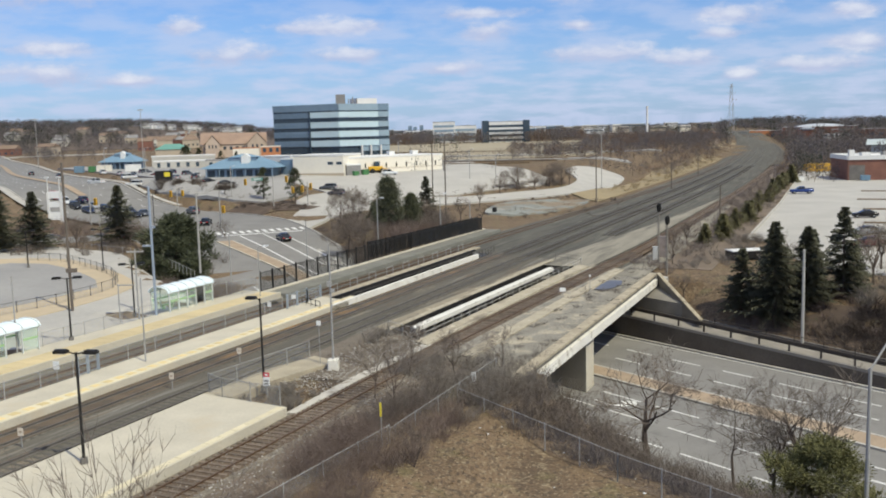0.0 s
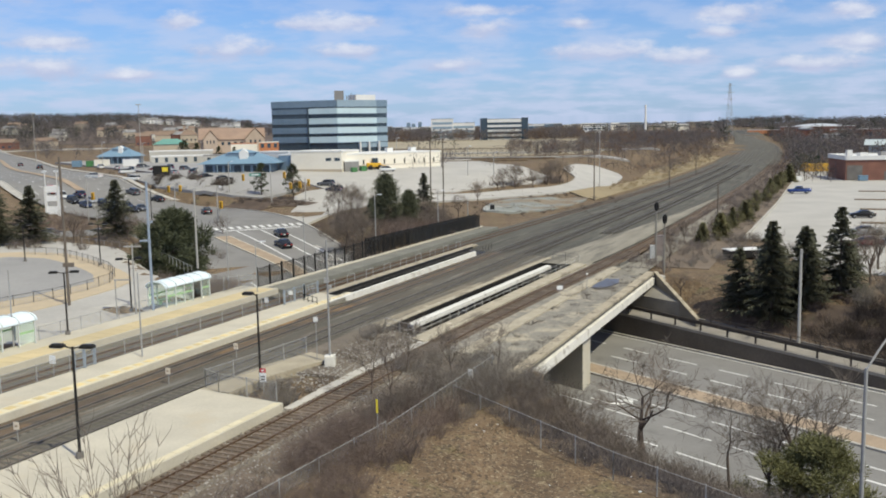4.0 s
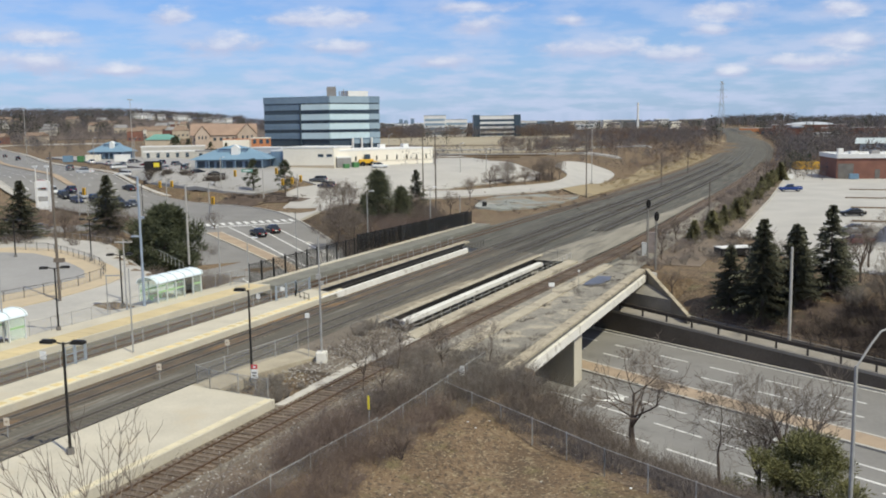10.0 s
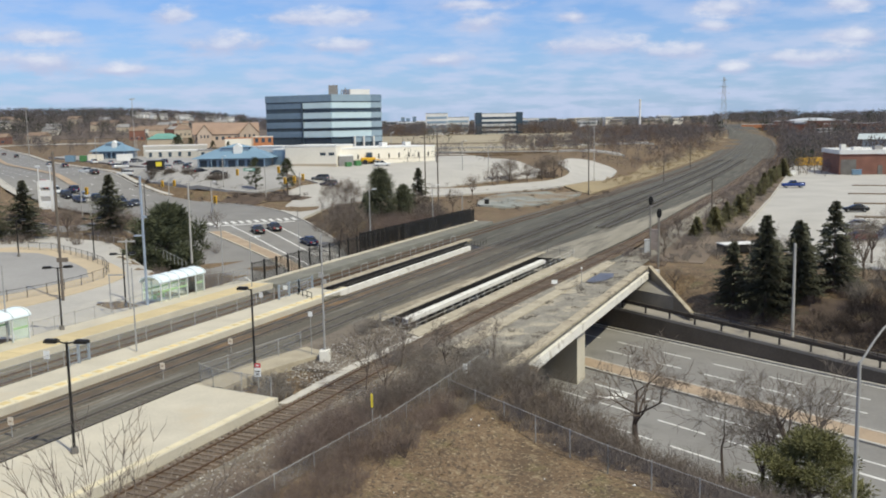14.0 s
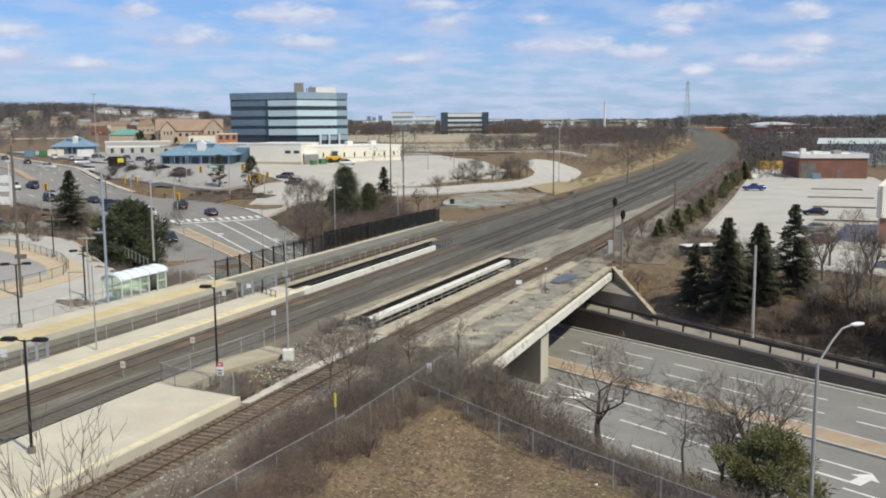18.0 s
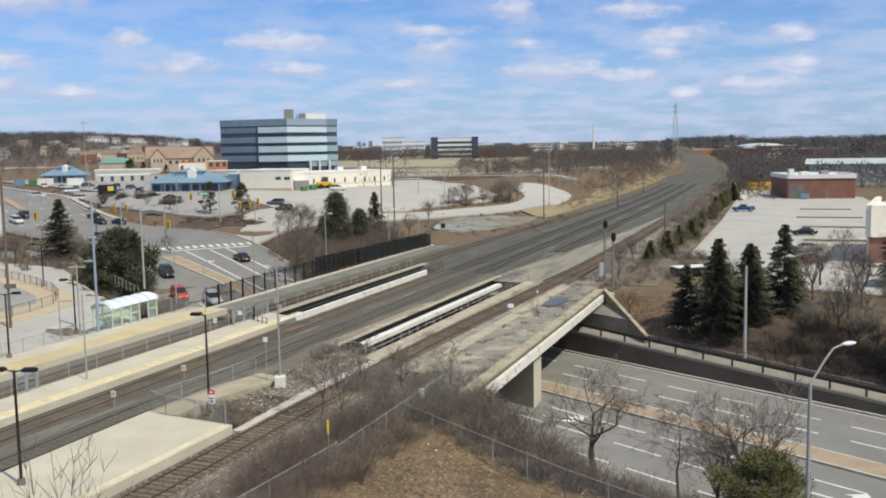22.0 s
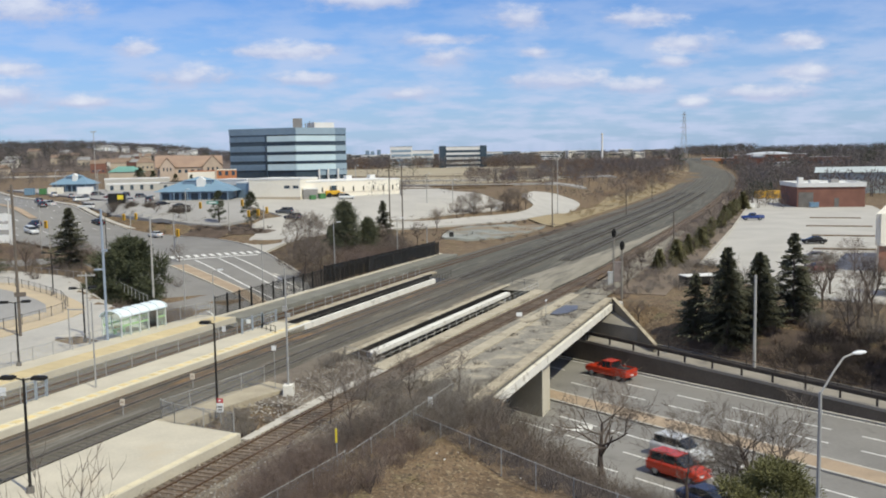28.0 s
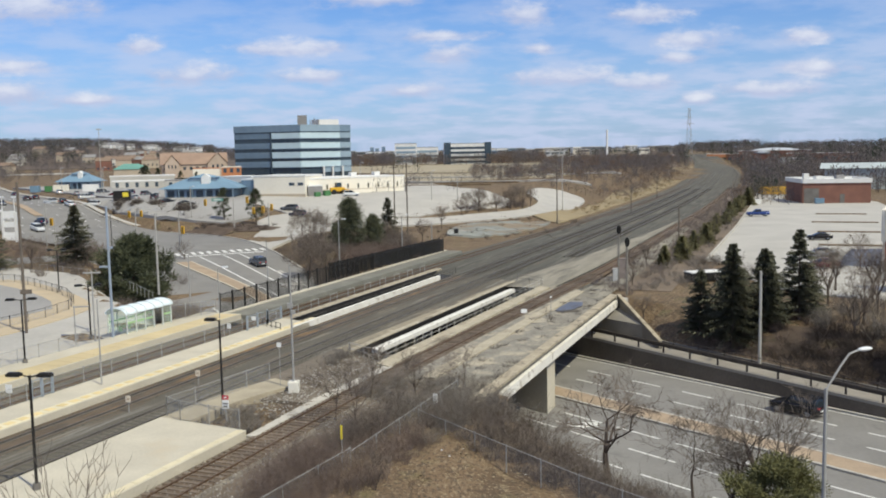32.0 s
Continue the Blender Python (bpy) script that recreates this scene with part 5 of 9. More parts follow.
plant("cedar", CEDAR[0], (104.0, 279), 40, 1.7, "dark conifer at the corner of the brick building", "conifer")


def woods(name, spots, label, tones, seed=1, density=52):
    """Far leafless woods: many small crowns of twigs, told apart by tone."""
    rng = random.Random(seed)
    groups = [Soup() for _ in tones]
    for x, y, h in spots:
        s = groups[rng.randrange(len(tones))]
        z = gz(x, y)
        s.tube(Vector((x, y, z - 0.5)), Vector((x, y, z + h * 0.6)), h * 0.02, h * 0.01)
        wide, tall = rng.uniform(0.34, 0.5), rng.uniform(0.36, 0.46)
        for k in range(int(density * 1.5)):
            d = rvec(rng)
            c = Vector((x, y, z + h * 0.55)) + Vector((d.x * h * wide, d.y * h * wide, d.z * h * tall))
            e = rvec(rng) * h * 0.035
            out = c + (Vector((d.x, d.y, d.z + 0.6)) + rvec(rng) * 0.5).normalized() * h * rng.uniform(0.07, 0.17)
            s.tri(c - e, c + e, out)
    for s, tone in zip(groups, tones):
        if s.v:
            tagged(new(name, s.mesh(name, tone)), label, "woods", kind="stuff")


W_A = mat("woods_grey", (0.2, 0.175, 0.17), (0.13, 0.114, 0.112), 0.95, scale=0.03, fine=0.6)
W_B = mat("woods_brown", (0.19, 0.163, 0.146), (0.12, 0.103, 0.093), 0.95, scale=0.03, fine=0.6)
W_C = mat("woods_rust", (0.23, 0.15, 0.095), (0.15, 0.1, 0.07), 0.95, scale=0.03, fine=0.6)
W_D = mat("woods_green", (0.05, 0.065, 0.04), (0.03, 0.04, 0.025), 0.95, scale=0.03, fine=0.6)


def let_light_through(mt, share):
    """Thin twigs pass part of the light on to their far side."""
    nt = mt.node_tree
    N, L = nt.nodes.new, nt.links.new
    b = nt.nodes["Principled BSDF"]
    tl, mx = N("ShaderNodeBsdfTranslucent"), N("ShaderNodeMixShader")
    L(b.inputs["Base Color"].links[0].from_socket, tl.inputs["Color"])
    mx.inputs[0].default_value = share
    L(b.outputs[0], mx.inputs[1])
    L(tl.outputs[0], mx.inputs[2])
    L(mx.outputs[0], nt.nodes["Material Output"].inputs[0])


for m in (W_A, W_B, W_C, W_D):
    let_light_through(m, 0.42)


def wood_spots(rng, n, b0, b1, d0, d1, h0, h1):
    out = []
    for k in range(n):
        b, d = radians(rng.uniform(b0, b1)), math.sqrt(rng.uniform(d0 * d0, d1 * d1))
        out.append((d * math.sin(b), d * math.cos(b), rng.uniform(h0, h1)))
    return out


def off_line(spots):
    """Leaves the railway and the road free of trees."""
    keep = []
    for x, y, h in spots:
        u, v = RD[0] * x + RD[1] * y, -RD[1] * x + RD[0] * y
        o, _, _ = road_at(x, y)
        b, d = math.degrees(math.atan2(x, y)), math.hypot(x, y)
        if -18.6 < b < -11.6 and d < 1470:
            h *= 0.45
        if not (22 < v - bend(u) < 62 and u < 1215) and not (8 < v - bend(u) < 70 and u < 300) and abs(o) > 22:
            keep.append((x, y, h))
    return keep


woods("far_woods", off_line(wood_spots(rg, 2600, -34, -11.5, 900, 2000, 9, 15)), "leafless grey-brown woods on the far hillside", (W_A, W_A, W_B, W_B, W_D), 2)
woods("far_woods", off_line(wood_spots(rg, 240, -30, -16, 640, 950, 5, 9)), "leafless woods behind the shops", (W_A, W_B, W_B), 3)
woods("far_woods", off_line(wood_spots(rg, 2300, -12, 17, 1120, 2300, 7, 12)), "leafless woods on the far plain", (W_A, W_B, W_A, W_D), 4)
woods("far_woods", off_line(wood_spots(rg, 560, 8.5, 16, 640, 900, 4, 9) + wood_spots(rg, 760, -6.5, 8.5, 860, 1010, 7, 13)), "leafless scrub beyond the empty lot", (W_A, W_A, W_B, W_B, W_C), 5)
woods("far_woods", off_line(wood_spots(rg, 480, 4, 15.8, 330, 640, 2.5, 6)), "leafless scrub beside the railway", (W_A, W_A, W_B, W_B, W_C), 6)
woods("far_woods", off_line(wood_spots(rg, 1900, 16.5, 36, 700, 1900, 9, 16)), "leafless woods beyond the brick building", (W_A, W_B, W_A, W_D), 7)
woods("far_woods", off_line(wood_spots(rg, 620, 20.5, 34, 370, 700, 6, 11)), "leafless trees behind the brick building", (W_A, W_B), 8)
woods("far_woods", off_line(wood_spots(rg, 70, 20.6, 22.5, 330, 640, 4, 8)), "dark evergreens beside the track bend", (W_D, W_D, W_A), 9)
woods("far_woods", [(*rail(u, v + bend(u)).xy, h) for u, v, h in [(rg.uniform(300, 900), rg.uniform(4, 23.5), rg.uniform(2.5, 6)) for k in range(420)]], "leafless scrub along the tracks", (W_A, W_A, W_B, W_B, W_C), 21, 40)
woods("far_woods", [(*rail(u, v + bend(u)).xy, h) for u, v, h in [(rg.uniform(380, 900), rg.uniform(68, 125), rg.uniform(3, 6.5)) for k in range(520)] + [(rg.uniform(330, 460), rg.uniform(60, 70), rg.uniform(1.2, 2.8)) for k in range(80)] + [(rg.uniform(450, 915), rg.uniform(58.5, 80), rg.uniform(2.5, 5)) for k in range(380)] + [(rg.uniform(800, 960), rg.uniform(-60, 20), rg.uniform(4, 7)) for k in range(200)]], "leafless scrub along the tracks", (W_A, W_A, W_B, W_B, W_C), 22, 40)
woods("far_woods", off_line(wood_spots(rg, 90, -28, -17, 520, 760, 3, 7)), "scattered leafless trees on the far slope", (W_A, W_B, W_B), 12, 40)
woods("far_woods", off_line(wood_spots(rg, 60, -2, 5, 270, 420, 3, 6)), "low leafless scrub round the lot", (W_A, W_B), 10, 18)
woods("far_woods", [(rg.uniform(42, 78), rg.uniform(392, 445), rg.uniform(1.8, 3.6)) for k in range(46)] + [(-60 - k * 4, 640 + k * 3, 11) for k in range(3)] + [(-20, 560, 10), (-14, 565, 9), (-4, 575, 9), (8, 590, 8)], "dark evergreens and scrub beyond the lot", (W_D, W_A, W_B), 11, 40)

# ---------------------------------------------------------------- paved areas
CONC_ROAD = mat("concrete_road", (0.49, 0.465, 0.415), (0.37, 0.35, 0.315), 0.9, scale=0.12, fine=2.5)
drape("bus_road", [rail(20, 61.9).xy, rail(81, 61.9).xy, (-30, 113), (-40, 127), (-50, 141), (-63, 151), (-80, 150), (-92, 128), (-80, 88), (-60, 50)], CONC_ROAD, "pale concrete drive of the bus loop", "road", 0.17, 3)
drape("loop_island_kerb", rounded([(-37.6, 98), (-36.4, 106), (-39.2, 113.5), (-46, 123.5), (-55, 134), (-62, 137), (-72, 132), (-68, 110), (-56, 90), (-47, 82), (-41, 88)]), TAN_PAVE, "tan pavement round the bus loop island", "pavement", 0.25, 3)
drape("loop_island", rounded([(-42.5, 102), (-40.8, 107), (-43, 112.5), (-48.5, 120.5), (-56, 129), (-62, 131), (-68, 126), (-64, 110), (-55, 95), (-48, 91.5), (-44.5, 97)]), ASPHALT_OLD, "grey asphalt lot inside the bus loop", "parking lot", 0.3, 3)
drape("empty_lot", [(-30, 236), (-12, 226), (3, 230), (14.5, 241.5), (26.1, 254.5), (32.2, 269.7), (26.7, 275.6), (17.8, 297), (10, 350), (-3, 344), (-30, 300), (-44, 268), (-40, 250)], CONC_ROAD, "pale worn asphalt of a large empty parking lot", "parking lot", 0.3)
drape("loop_road", rounded([(-14, 214), (2.5, 217.1), (13.3, 223.3), (27.7, 237.1), (41.6, 260.9), (52, 281.4), (60.1, 310.7), (59, 322), (54.4, 326), (46, 318), (40.9, 305.6), (38.5, 296), (40.5, 284), (35.5, 265.2), (27.8, 250.1), (14, 234.2), (3.9, 227.2), (-12, 224)]), CONC_ROAD, "pale concrete road curving round the lot", "road", 0.4)
drape("side_street", rounded([(-31, 184), (-24, 190), (-20, 204), (-14, 217), (-12, 227), (-30, 236), (-36, 226), (-33, 210), (-34, 198)]), CONC_ROAD, "pale concrete side street mouth", "road", 0.22)
GRAVEL_GREEN = mat("grey_gravel", (0.29, 0.3, 0.27), (0.2, 0.205, 0.185), 0.95, scale=0.1, fine=2)
patches(GRAVEL_GREEN, (0.24, 0.19, 0.13), 0.09, 0.48, 0.58)
patches(GRAVEL_GREEN, (0.5, 0.5, 0.46), 0.07, 0.58, 0.64)
drape("corner_pavement", rounded([(-26.2, 173), (-22.4, 160), (-19.6, 149), (-16.4, 141.5), (-14.2, 142.5), (-16.8, 150), (-19.4, 161), (-23, 173.5)]), CONC_ROAD, "pale concrete pavement along the turning kerb", "pavement", 0.2, 2)
drape("gravel_patch", rounded([(9, 192), (24.1, 200.6), (35.8, 229.3), (23.1, 225.4), (12.6, 216.5)]), GRAVEL_GREEN, "blue-grey gravel patch beside the tracks", "gravel", 0.32, 3)
drape("shops_lot", [(-70, 250), (-58, 236), (-46, 230), (-38, 238), (-42, 262), (-46, 300), (-70, 330), (-150, 420), (-170, 410), (-112, 318), (-76, 260)], ASPHALT_OLD, "worn grey parking lot in front of the shops", "parking lot", 0.55, 5)
drape("front_lot", [(-92, 272), (-84, 257), (-76, 247), (-62, 233), (-51, 225), (-43, 222), (-36, 233), (-44, 246), (-58, 254), (-70, 264)], ASPHALT_OLD, "worn grey parking lot behind the verge", "parking lot", 0.6, 3)
drape("right_lot", [(49.3, 140), rail(149, 14.4).xy, rail(217, 14.4).xy, rail(300, 15.6).xy, rail(390, 18.2).xy, (155, 352), (150, 330), (146, 282), (130, 240), (110, 190), (84, 130), (70, 99), (57.5, 101.5), (51.5, 105.5), (46.4, 109.5), (45.5, 122)], CONC_ROAD, "pale concrete parking lot beside the railway", "parking lot", 0.12)
drape("field_path", [(-70, 640), (-10, 560), (60, 545), (112, 600), (134, 760), (140, 880), (60, 900), (-70, 880)], mat("straw_field", (0.4, 0.345, 0.24), (0.27, 0.23, 0.16), 0.95, scale=0.02, fine=0.5), "straw-coloured field beyond the lot", "field", 0.3, 20)
drape("straw_field", [(-30, 420), (10, 380), (60, 400), (90, 470), (60, 520), (-20, 520)], MATS["straw_field"], "straw-coloured field beyond the lot", "field", 0.3, 20)
for k, (x, y) in enumerate(((-2, 300), (8, 300), (20, 320))):
    bm = bmesh.new()
    prism(bm, [(x - 14, y + 32), (x + 22, y + 26), (x + 22, y + 28), (x - 14, y + 34)], gz(x, y + 30), gz(x, y + 30) + 0.5)
    structure("lot_bank", bm, GRASS, "low grassy bank at the end of the lot", "bank")
for k, (u, v0, v1) in enumerate(((258, -2, -14), (230, -1, -15), (204, -2, -15), (176, -2, -13))):
    bm = bmesh.new()
    prism(bm, [rail(u, v0), rail(u + 1.4, v0), rail(u + 1.4, v1), rail(u, v1)], gz(*rail(u, v0).xy), gz(*rail(u, v0).xy) + 0.3)
    structure("lot_island", bm, GRASS, "narrow grass island between parking rows", "island")
bm = bmesh.new()
prism(bm, [rail(149, 14.4), rail(217, 14.4), rail(300, 15.6), rail(390, 18.2), rail(390, 18.6), rail(300, 16.0), rail(217, 14.8), rail(149, 14.8)], -0.6, -0.1)
structure("lot_kerb", bm, CONCRETE, "pale concrete kerb of the parking lot", "kerb")
# patch of blue tarred surface on the bridge deck
bm = bmesh.new()
prism(bm, [Vector(p) for p in ((15.9, 99.3, 0), (17.2, 102.4, 0), (18.6, 105.0, 0), (20.0, 104.6, 0), (19.4, 102.0, 0), (18.0, 99.8, 0), (16.8, 98.9, 0))], -0.25, -0.17)
structure("puddle", bm, mat("puddle", (0.12, 0.12, 0.13), (0.08, 0.08, 0.09), 0.4, scale=0.4, fine=3, spec=0.6), "shallow bluish puddle on the bridge deck", "puddle")

# ---------------------------------------------------------------- fences
FABRIC = bpy.data.materials.new("chain_link")


def build_fabric():
    FABRIC.use_nodes = True
    nt = FABRIC.node_tree
    N, L = nt.nodes.new, nt.links.new
    b = nt.nodes["Principled BSDF"]
    b.inputs["Base Color"].default_value = (0.36, 0.36, 0.35, 1)
    b.inputs["Metallic"].default_value, b.inputs["Roughness"].default_value = 0.3, 0.6
    tr, mx = N("ShaderNodeBsdfTransparent"), N("ShaderNodeMixShader")
    no, mr, geo = N("ShaderNodeTexNoise"), N("ShaderNodeMapRange"), N("ShaderNodeNewGeometry")
    no.inputs["Scale"].default_value = 2.5
    L(geo.outputs["Position"], no.inputs["Vector"])
    mr.inputs[3].default_value, mr.inputs[4].default_value = 0.1, 0.3
    L(no.outputs[0], mr.inputs[0])
    L(mr.outputs[0], mx.inputs[0])
    L(tr.outputs[0], mx.inputs[1])
    L(b.outputs[0], mx.inputs[2])
    L(mx.outputs[0], nt.nodes["Material Output"].inputs[0])


build_fabric()


def chain_fence(a, b, h, label, step=3.0, fabric=True, material=None, dense=False, follow=False):
    """Posts, a top rail and wire fabric between two points (x, y, z)."""
    a, b = Vector(a), Vector(b)
    ob = thing("chain_link_fence", a, label, "fence", "chain-link fences")
    d = b - a
    n = max(1, round(d.length / step))
    mt = material or GALV
    bm = bmesh.new()
    rod(bm, (0, 0, -0.2), (0, 0, h), 0.035, None, 6)
    bmesh.ops.create_cone(bm, cap_ends=True, segments=6, radius1=0.05, radius2=0.01, depth=0.08, matrix=Matrix.Translation((0, 0, h + 0.03)))
    me = mesh("post", bm, mt)
    for k in range(n + 1):
        p = new("post", me)
        p.parent = ob
        p.location = d * k / n
    bm = bmesh.new()
    rod(bm, (0, 0, h - 0.03), tuple(d + Vector((0, 0, h - 0.03))), 0.021, None, 6)
    part("top_rail", bm, mt, ob)
    if fabric:
        bm = bmesh.new()
        for k in range(n):
            p, q = d * k / n, d * (k + 1) / n
            tile(bm, [p + Vector((0, 0, 0.05)), q + Vector((0, 0, 0.05)), q + Vector((0, 0, h - 0.05)), p + Vector((0, 0, h - 0.05))])
        part("wire_fabric", bm, FABRIC, ob, "grey wire mesh")
    return ob


chain_fence((-9.6, 39.8, -1.35), (-3.5, 51.3, -1.35), 1.95, "galvanised chain-link fence above the siding", 2.9)
chain_fence((-3.5, 51.3, -1.35), (3.4, 65.4, -0.9), 1.75, "galvanised chain-link fence above the siding", 2.9)
chain_fence((0.5, 59.3, -1.3), (8.7, 46.9, -1.6), 1.75, "galvanised chain-link fence at the top of the bank", 3.0)
chain_fence((8.7, 46.9, -1.6), (17.5, 35.2, -1.7), 1.75, "galvanised chain-link fence at the top of the bank", 3.0)
for u0, u1 in ((0, 28), (28, 49), (51.5, 76)):
    chain_fence(rail(u0, 51.1, 0.2), rail(u1, 51.1, 0.2), 1.25, "grey mesh fence along the island platform", 3.1)
chain_fence(rail(56, 61.6, 0.2), rail(70, 61.6, 0.2), 1.2, "grey mesh fence behind the far platform", 2.5)
chain_fence(rail(78.6, 61.7, 0.2), rail(84.3, 60.0, 0.2), 1.6, "blue-grey mesh fence between the shelter and the black fence", 1.9, material=GALV)
chain_fence(rail(48.3, 37.5, 0.1), rail(47.7, 32.6, 0.1), 1.4, "chain-link gate across the platform end", 2.5)
chain_fence(rail(48.3, 37.5, 0.1), rail(49.0, 39.1, 0.1), 1.4, "chain-link return beside the platform gate", 1.8)
chain_fence(rail(49.0, 39.1, 0.1), rail(60.5, 38.4, -0.1), 1.35, "chain-link fence along the ramp beside the main tracks", 2.9)
LOOP = [(-50, 84), (-44.5, 90), (-41, 96), (-39.3, 101), (-38.6, 106), (-39.6, 110.5), (-42.3, 116), (-46.2, 121.5), (-50.6, 127), (-55.3, 132), (-61, 134)]
for p, q in zip(LOOP, LOOP[1:]):
    chain_fence((*p, 0.2), (*q, 0.2), 1.15, "dark mesh fence round the bus loop island", 2.4, material=BLACK_METAL)
for pts in (((-31, 113), (-38, 126)), ((-38, 126), (-46, 138)), ((-46, 138), (-58, 148))):
    chain_fence((*pts[0], 0.1), (*pts[1], 0.1), 0.9, "grey railing along the outer edge of the bus loop", 2.2, False)


BLACK_MESH = bpy.data.materials.new("black_mesh")
BLACK_MESH.use_nodes = True
BLACK_MESH.node_tree.nodes["Principled BSDF"].inputs["Base Color"].default_value = (0.02, 0.02, 0.02, 1)
BLACK_MESH.node_tree.nodes["Principled BSDF"].inputs["Alpha"].default_value = 0.68


def picket_fence(u0, u1, v, h, label, v1=None, dense=0.28, z=0.12, bay=2.5, panel=BLACK_MESH):
    """Black steel fence: stout posts, two rails and thin pickets."""
    v1 = v if v1 is None else v1
    a, b = rail(u0, v, z), rail(u1, v1, z)
    ob = thing("picket_fence", a, label, "fence", "black fences")
    d = b - a
    n = max(1, round(d.length / bay))
    bm = bmesh.new()
    box(bm, -0.085, 0.085, -0.085, 0.085, -0.6, h + 0.12)
    me = mesh("post", bm, BLACK_METAL)
    bm = bmesh.new()
    rod(bm, (0, 0, 0.1), (0, 0, h), 0.032, None, 4)
    bar = mesh("picket", bm, BLACK_METAL)
    for k in range(n + 1):
        p = new("post", me)
        p.parent = ob
        p.location = d * k / n
    for k in range(n):
        p, q = d * k / n, d * (k + 1) / n
        for zz in (0.15, h - 0.12):
            bm = bmesh.new()
            rod(bm, p + Vector((0, 0, zz)), q + Vector((0, 0, zz)), 0.03, None, 4)
            part("rail", bm, BLACK_METAL, ob)
        if panel:
            bm = bmesh.new()
            tile(bm, [p + Vector((0.02, 0.02, 0.1)), q + Vector((0.02, 0.02, 0.1)), q + Vector((0.02, 0.02, h)), p + Vector((0.02, 0.02, h))])
            part("mesh_panel", bm, panel, ob, "fine black wire mesh")
        m = max(2, int((q - p).length / dense))
        for j in range(1, m):
            c = new("picket", bar)
            c.parent = ob
            c.location = p.lerp(q, j / m)
    return ob


picket_fence(84.5, 124, 59.6, 2.2, "black steel picket fence along the walkway", 60.0, 0.2, 0.1, 2.4, None)
picket_fence(124, 150, 60.0, 2.2, "dense black steel fence at the end of the walkway", 59.0, 0.16)
picket_fence(112, 150, 60.9, 2.3, "dense black steel screen behind the walkway", 59.7, 0.16)


def handrail(a, b, h, label, step=2.2, rails=(1.0, 0.5), material=None, wide=0.04, group="bridge railings"):
    a, b = Vector(a), Vector(b)
    ob = thing("railing", a, label, "railing", group)
    d = b - a
    n = max(1, round(d.length / step))
    mt = material or GALV
    bm = bmesh.new()
    rod(bm, (0, 0, -0.05), (0, 0, h), wide, None, 6)
    me = mesh("post", bm, mt)
    for k in range(n + 1):
        p = new("post", me)
        p.parent = ob
        p.location = d * k / n
    for f in rails:
        bm = bmesh.new()
        rod(bm, (0, 0, h * f), tuple(d + Vector((0, 0, h * f))), wide * 0.8, None, 6)
        part("rail", bm, mt, ob)
    return ob


PALE_METAL = mat("pale_paint", (0.55, 0.53, 0.48), (0.4, 0.38, 0.34), 0.6, 0.2, scale=1, fine=12)
RAIL_DARK = mat("weathered_steel", (0.1, 0.085, 0.07), (0.06, 0.05, 0.042), 0.7, 0.3, scale=1, fine=10)
RAIL_GREY = mat("weathered_grey_steel", (0.3, 0.28, 0.245), (0.19, 0.175, 0.15), 0.7, 0.2, scale=1, fine=12)
handrail(rail(at_w(WA + 0.5, 32.9), 32.9, -0.13), rail(at_w(WB + 1.0, 31.7), 31.7, -0.13), 0.8, "weathered steel railing along the open gap of the bridge", 1.9, (1.0, 0.5), PALE_METAL, 0.03)
handrail(rail(at_w(WA - 0.2, 33.3), 33.3, -0.2), rail(at_w(WA - 0.2, 37.2), 37.2, -0.2), 0.9, "pale steel railing across the end of the gap", 2.0, (1.0, 0.45), PALE_METAL)
handrail(rail(at_w(WB + 1.6, 32.1), 32.1, -0.2), rail(at_w(WB + 1.6, 36.2), 36.2, -0.2), 0.9, "weathered steel railing across the end of the gap", 2.0, (1.0, 0.5), RAIL_GREY, 0.03)
for k in range(10):
    w = WA + 2 + k * 4.0
    handrail(rail(at_w(w, 52.5), 52.5, -0.42), rail(at_w(w + 1.5, 52.5), 52.5, -0.42), 1.1, "pair of grey steel posts with a thin top rail", 1.5, (1.0,), GALV, 0.04)
handrail(rail(at_w(WA + 1.5, 47.4), 47.4, 0.24), rail(at_w(WB - 5, 47.4), 47.4, 0.24), 0.4, "thin steel rail on the low parapet", 2.9, (1.0,), RAIL_GREY, 0.018)
handrail(rail(at_w(WB - 3.2, 47.5), 47.5, -0.3), rail(at_w(WB + 1.8, 47.5), 47.5, -0.3), 0.85, "dark steel railing where the parapet ends", 1.2, (1.0, 0.5), RAIL_DARK, 0.035)
handrail(rail(at_w(WA - 0.2, 47.8), 47.8, -0.1), rail(at_w(WA - 0.2, 51.0), 51.0, -0.1), 0.95, "dark steel railing across the end of the far gap", 1.0, (1.0, 0.5), BLACK_METAL)
for s0, s1 in ((60, -7), (-7, -72), (-72, -96)):
    handrail(road(s0, 77.0, path_z(s0) + 0.06), road(s1, 77.0, path_z(s1) + 0.06), 0.95, "dark weathered steel railing on the retaining wall", 3.2, (1.0, 0.86, 0.72), RAIL_DARK, 0.1, "road railings")
for s0, s1 in ((60, -7), (-7, -60)):
    handrail(road(s0, 80.0, path_z(s0)), road(s1, 80.0, path_z(s1)), 0.8, "dark steel railing behind the footpath", 3.2, (1.0,), RAIL_DARK, 0.05, "road railings")

# ---------------------------------------------------------------- poles and lamps
LAMP_GLASS = mat("lamp_lens", (0.75, 0.76, 0.76), (0.66, 0.67, 0.68), 0.3, scale=3, fine=20)
WOOD_POLE = mat("pole_wood", (0.17, 0.14, 0.115), (0.1, 0.085, 0.07), 0.9, scale=0.8, fine=9)
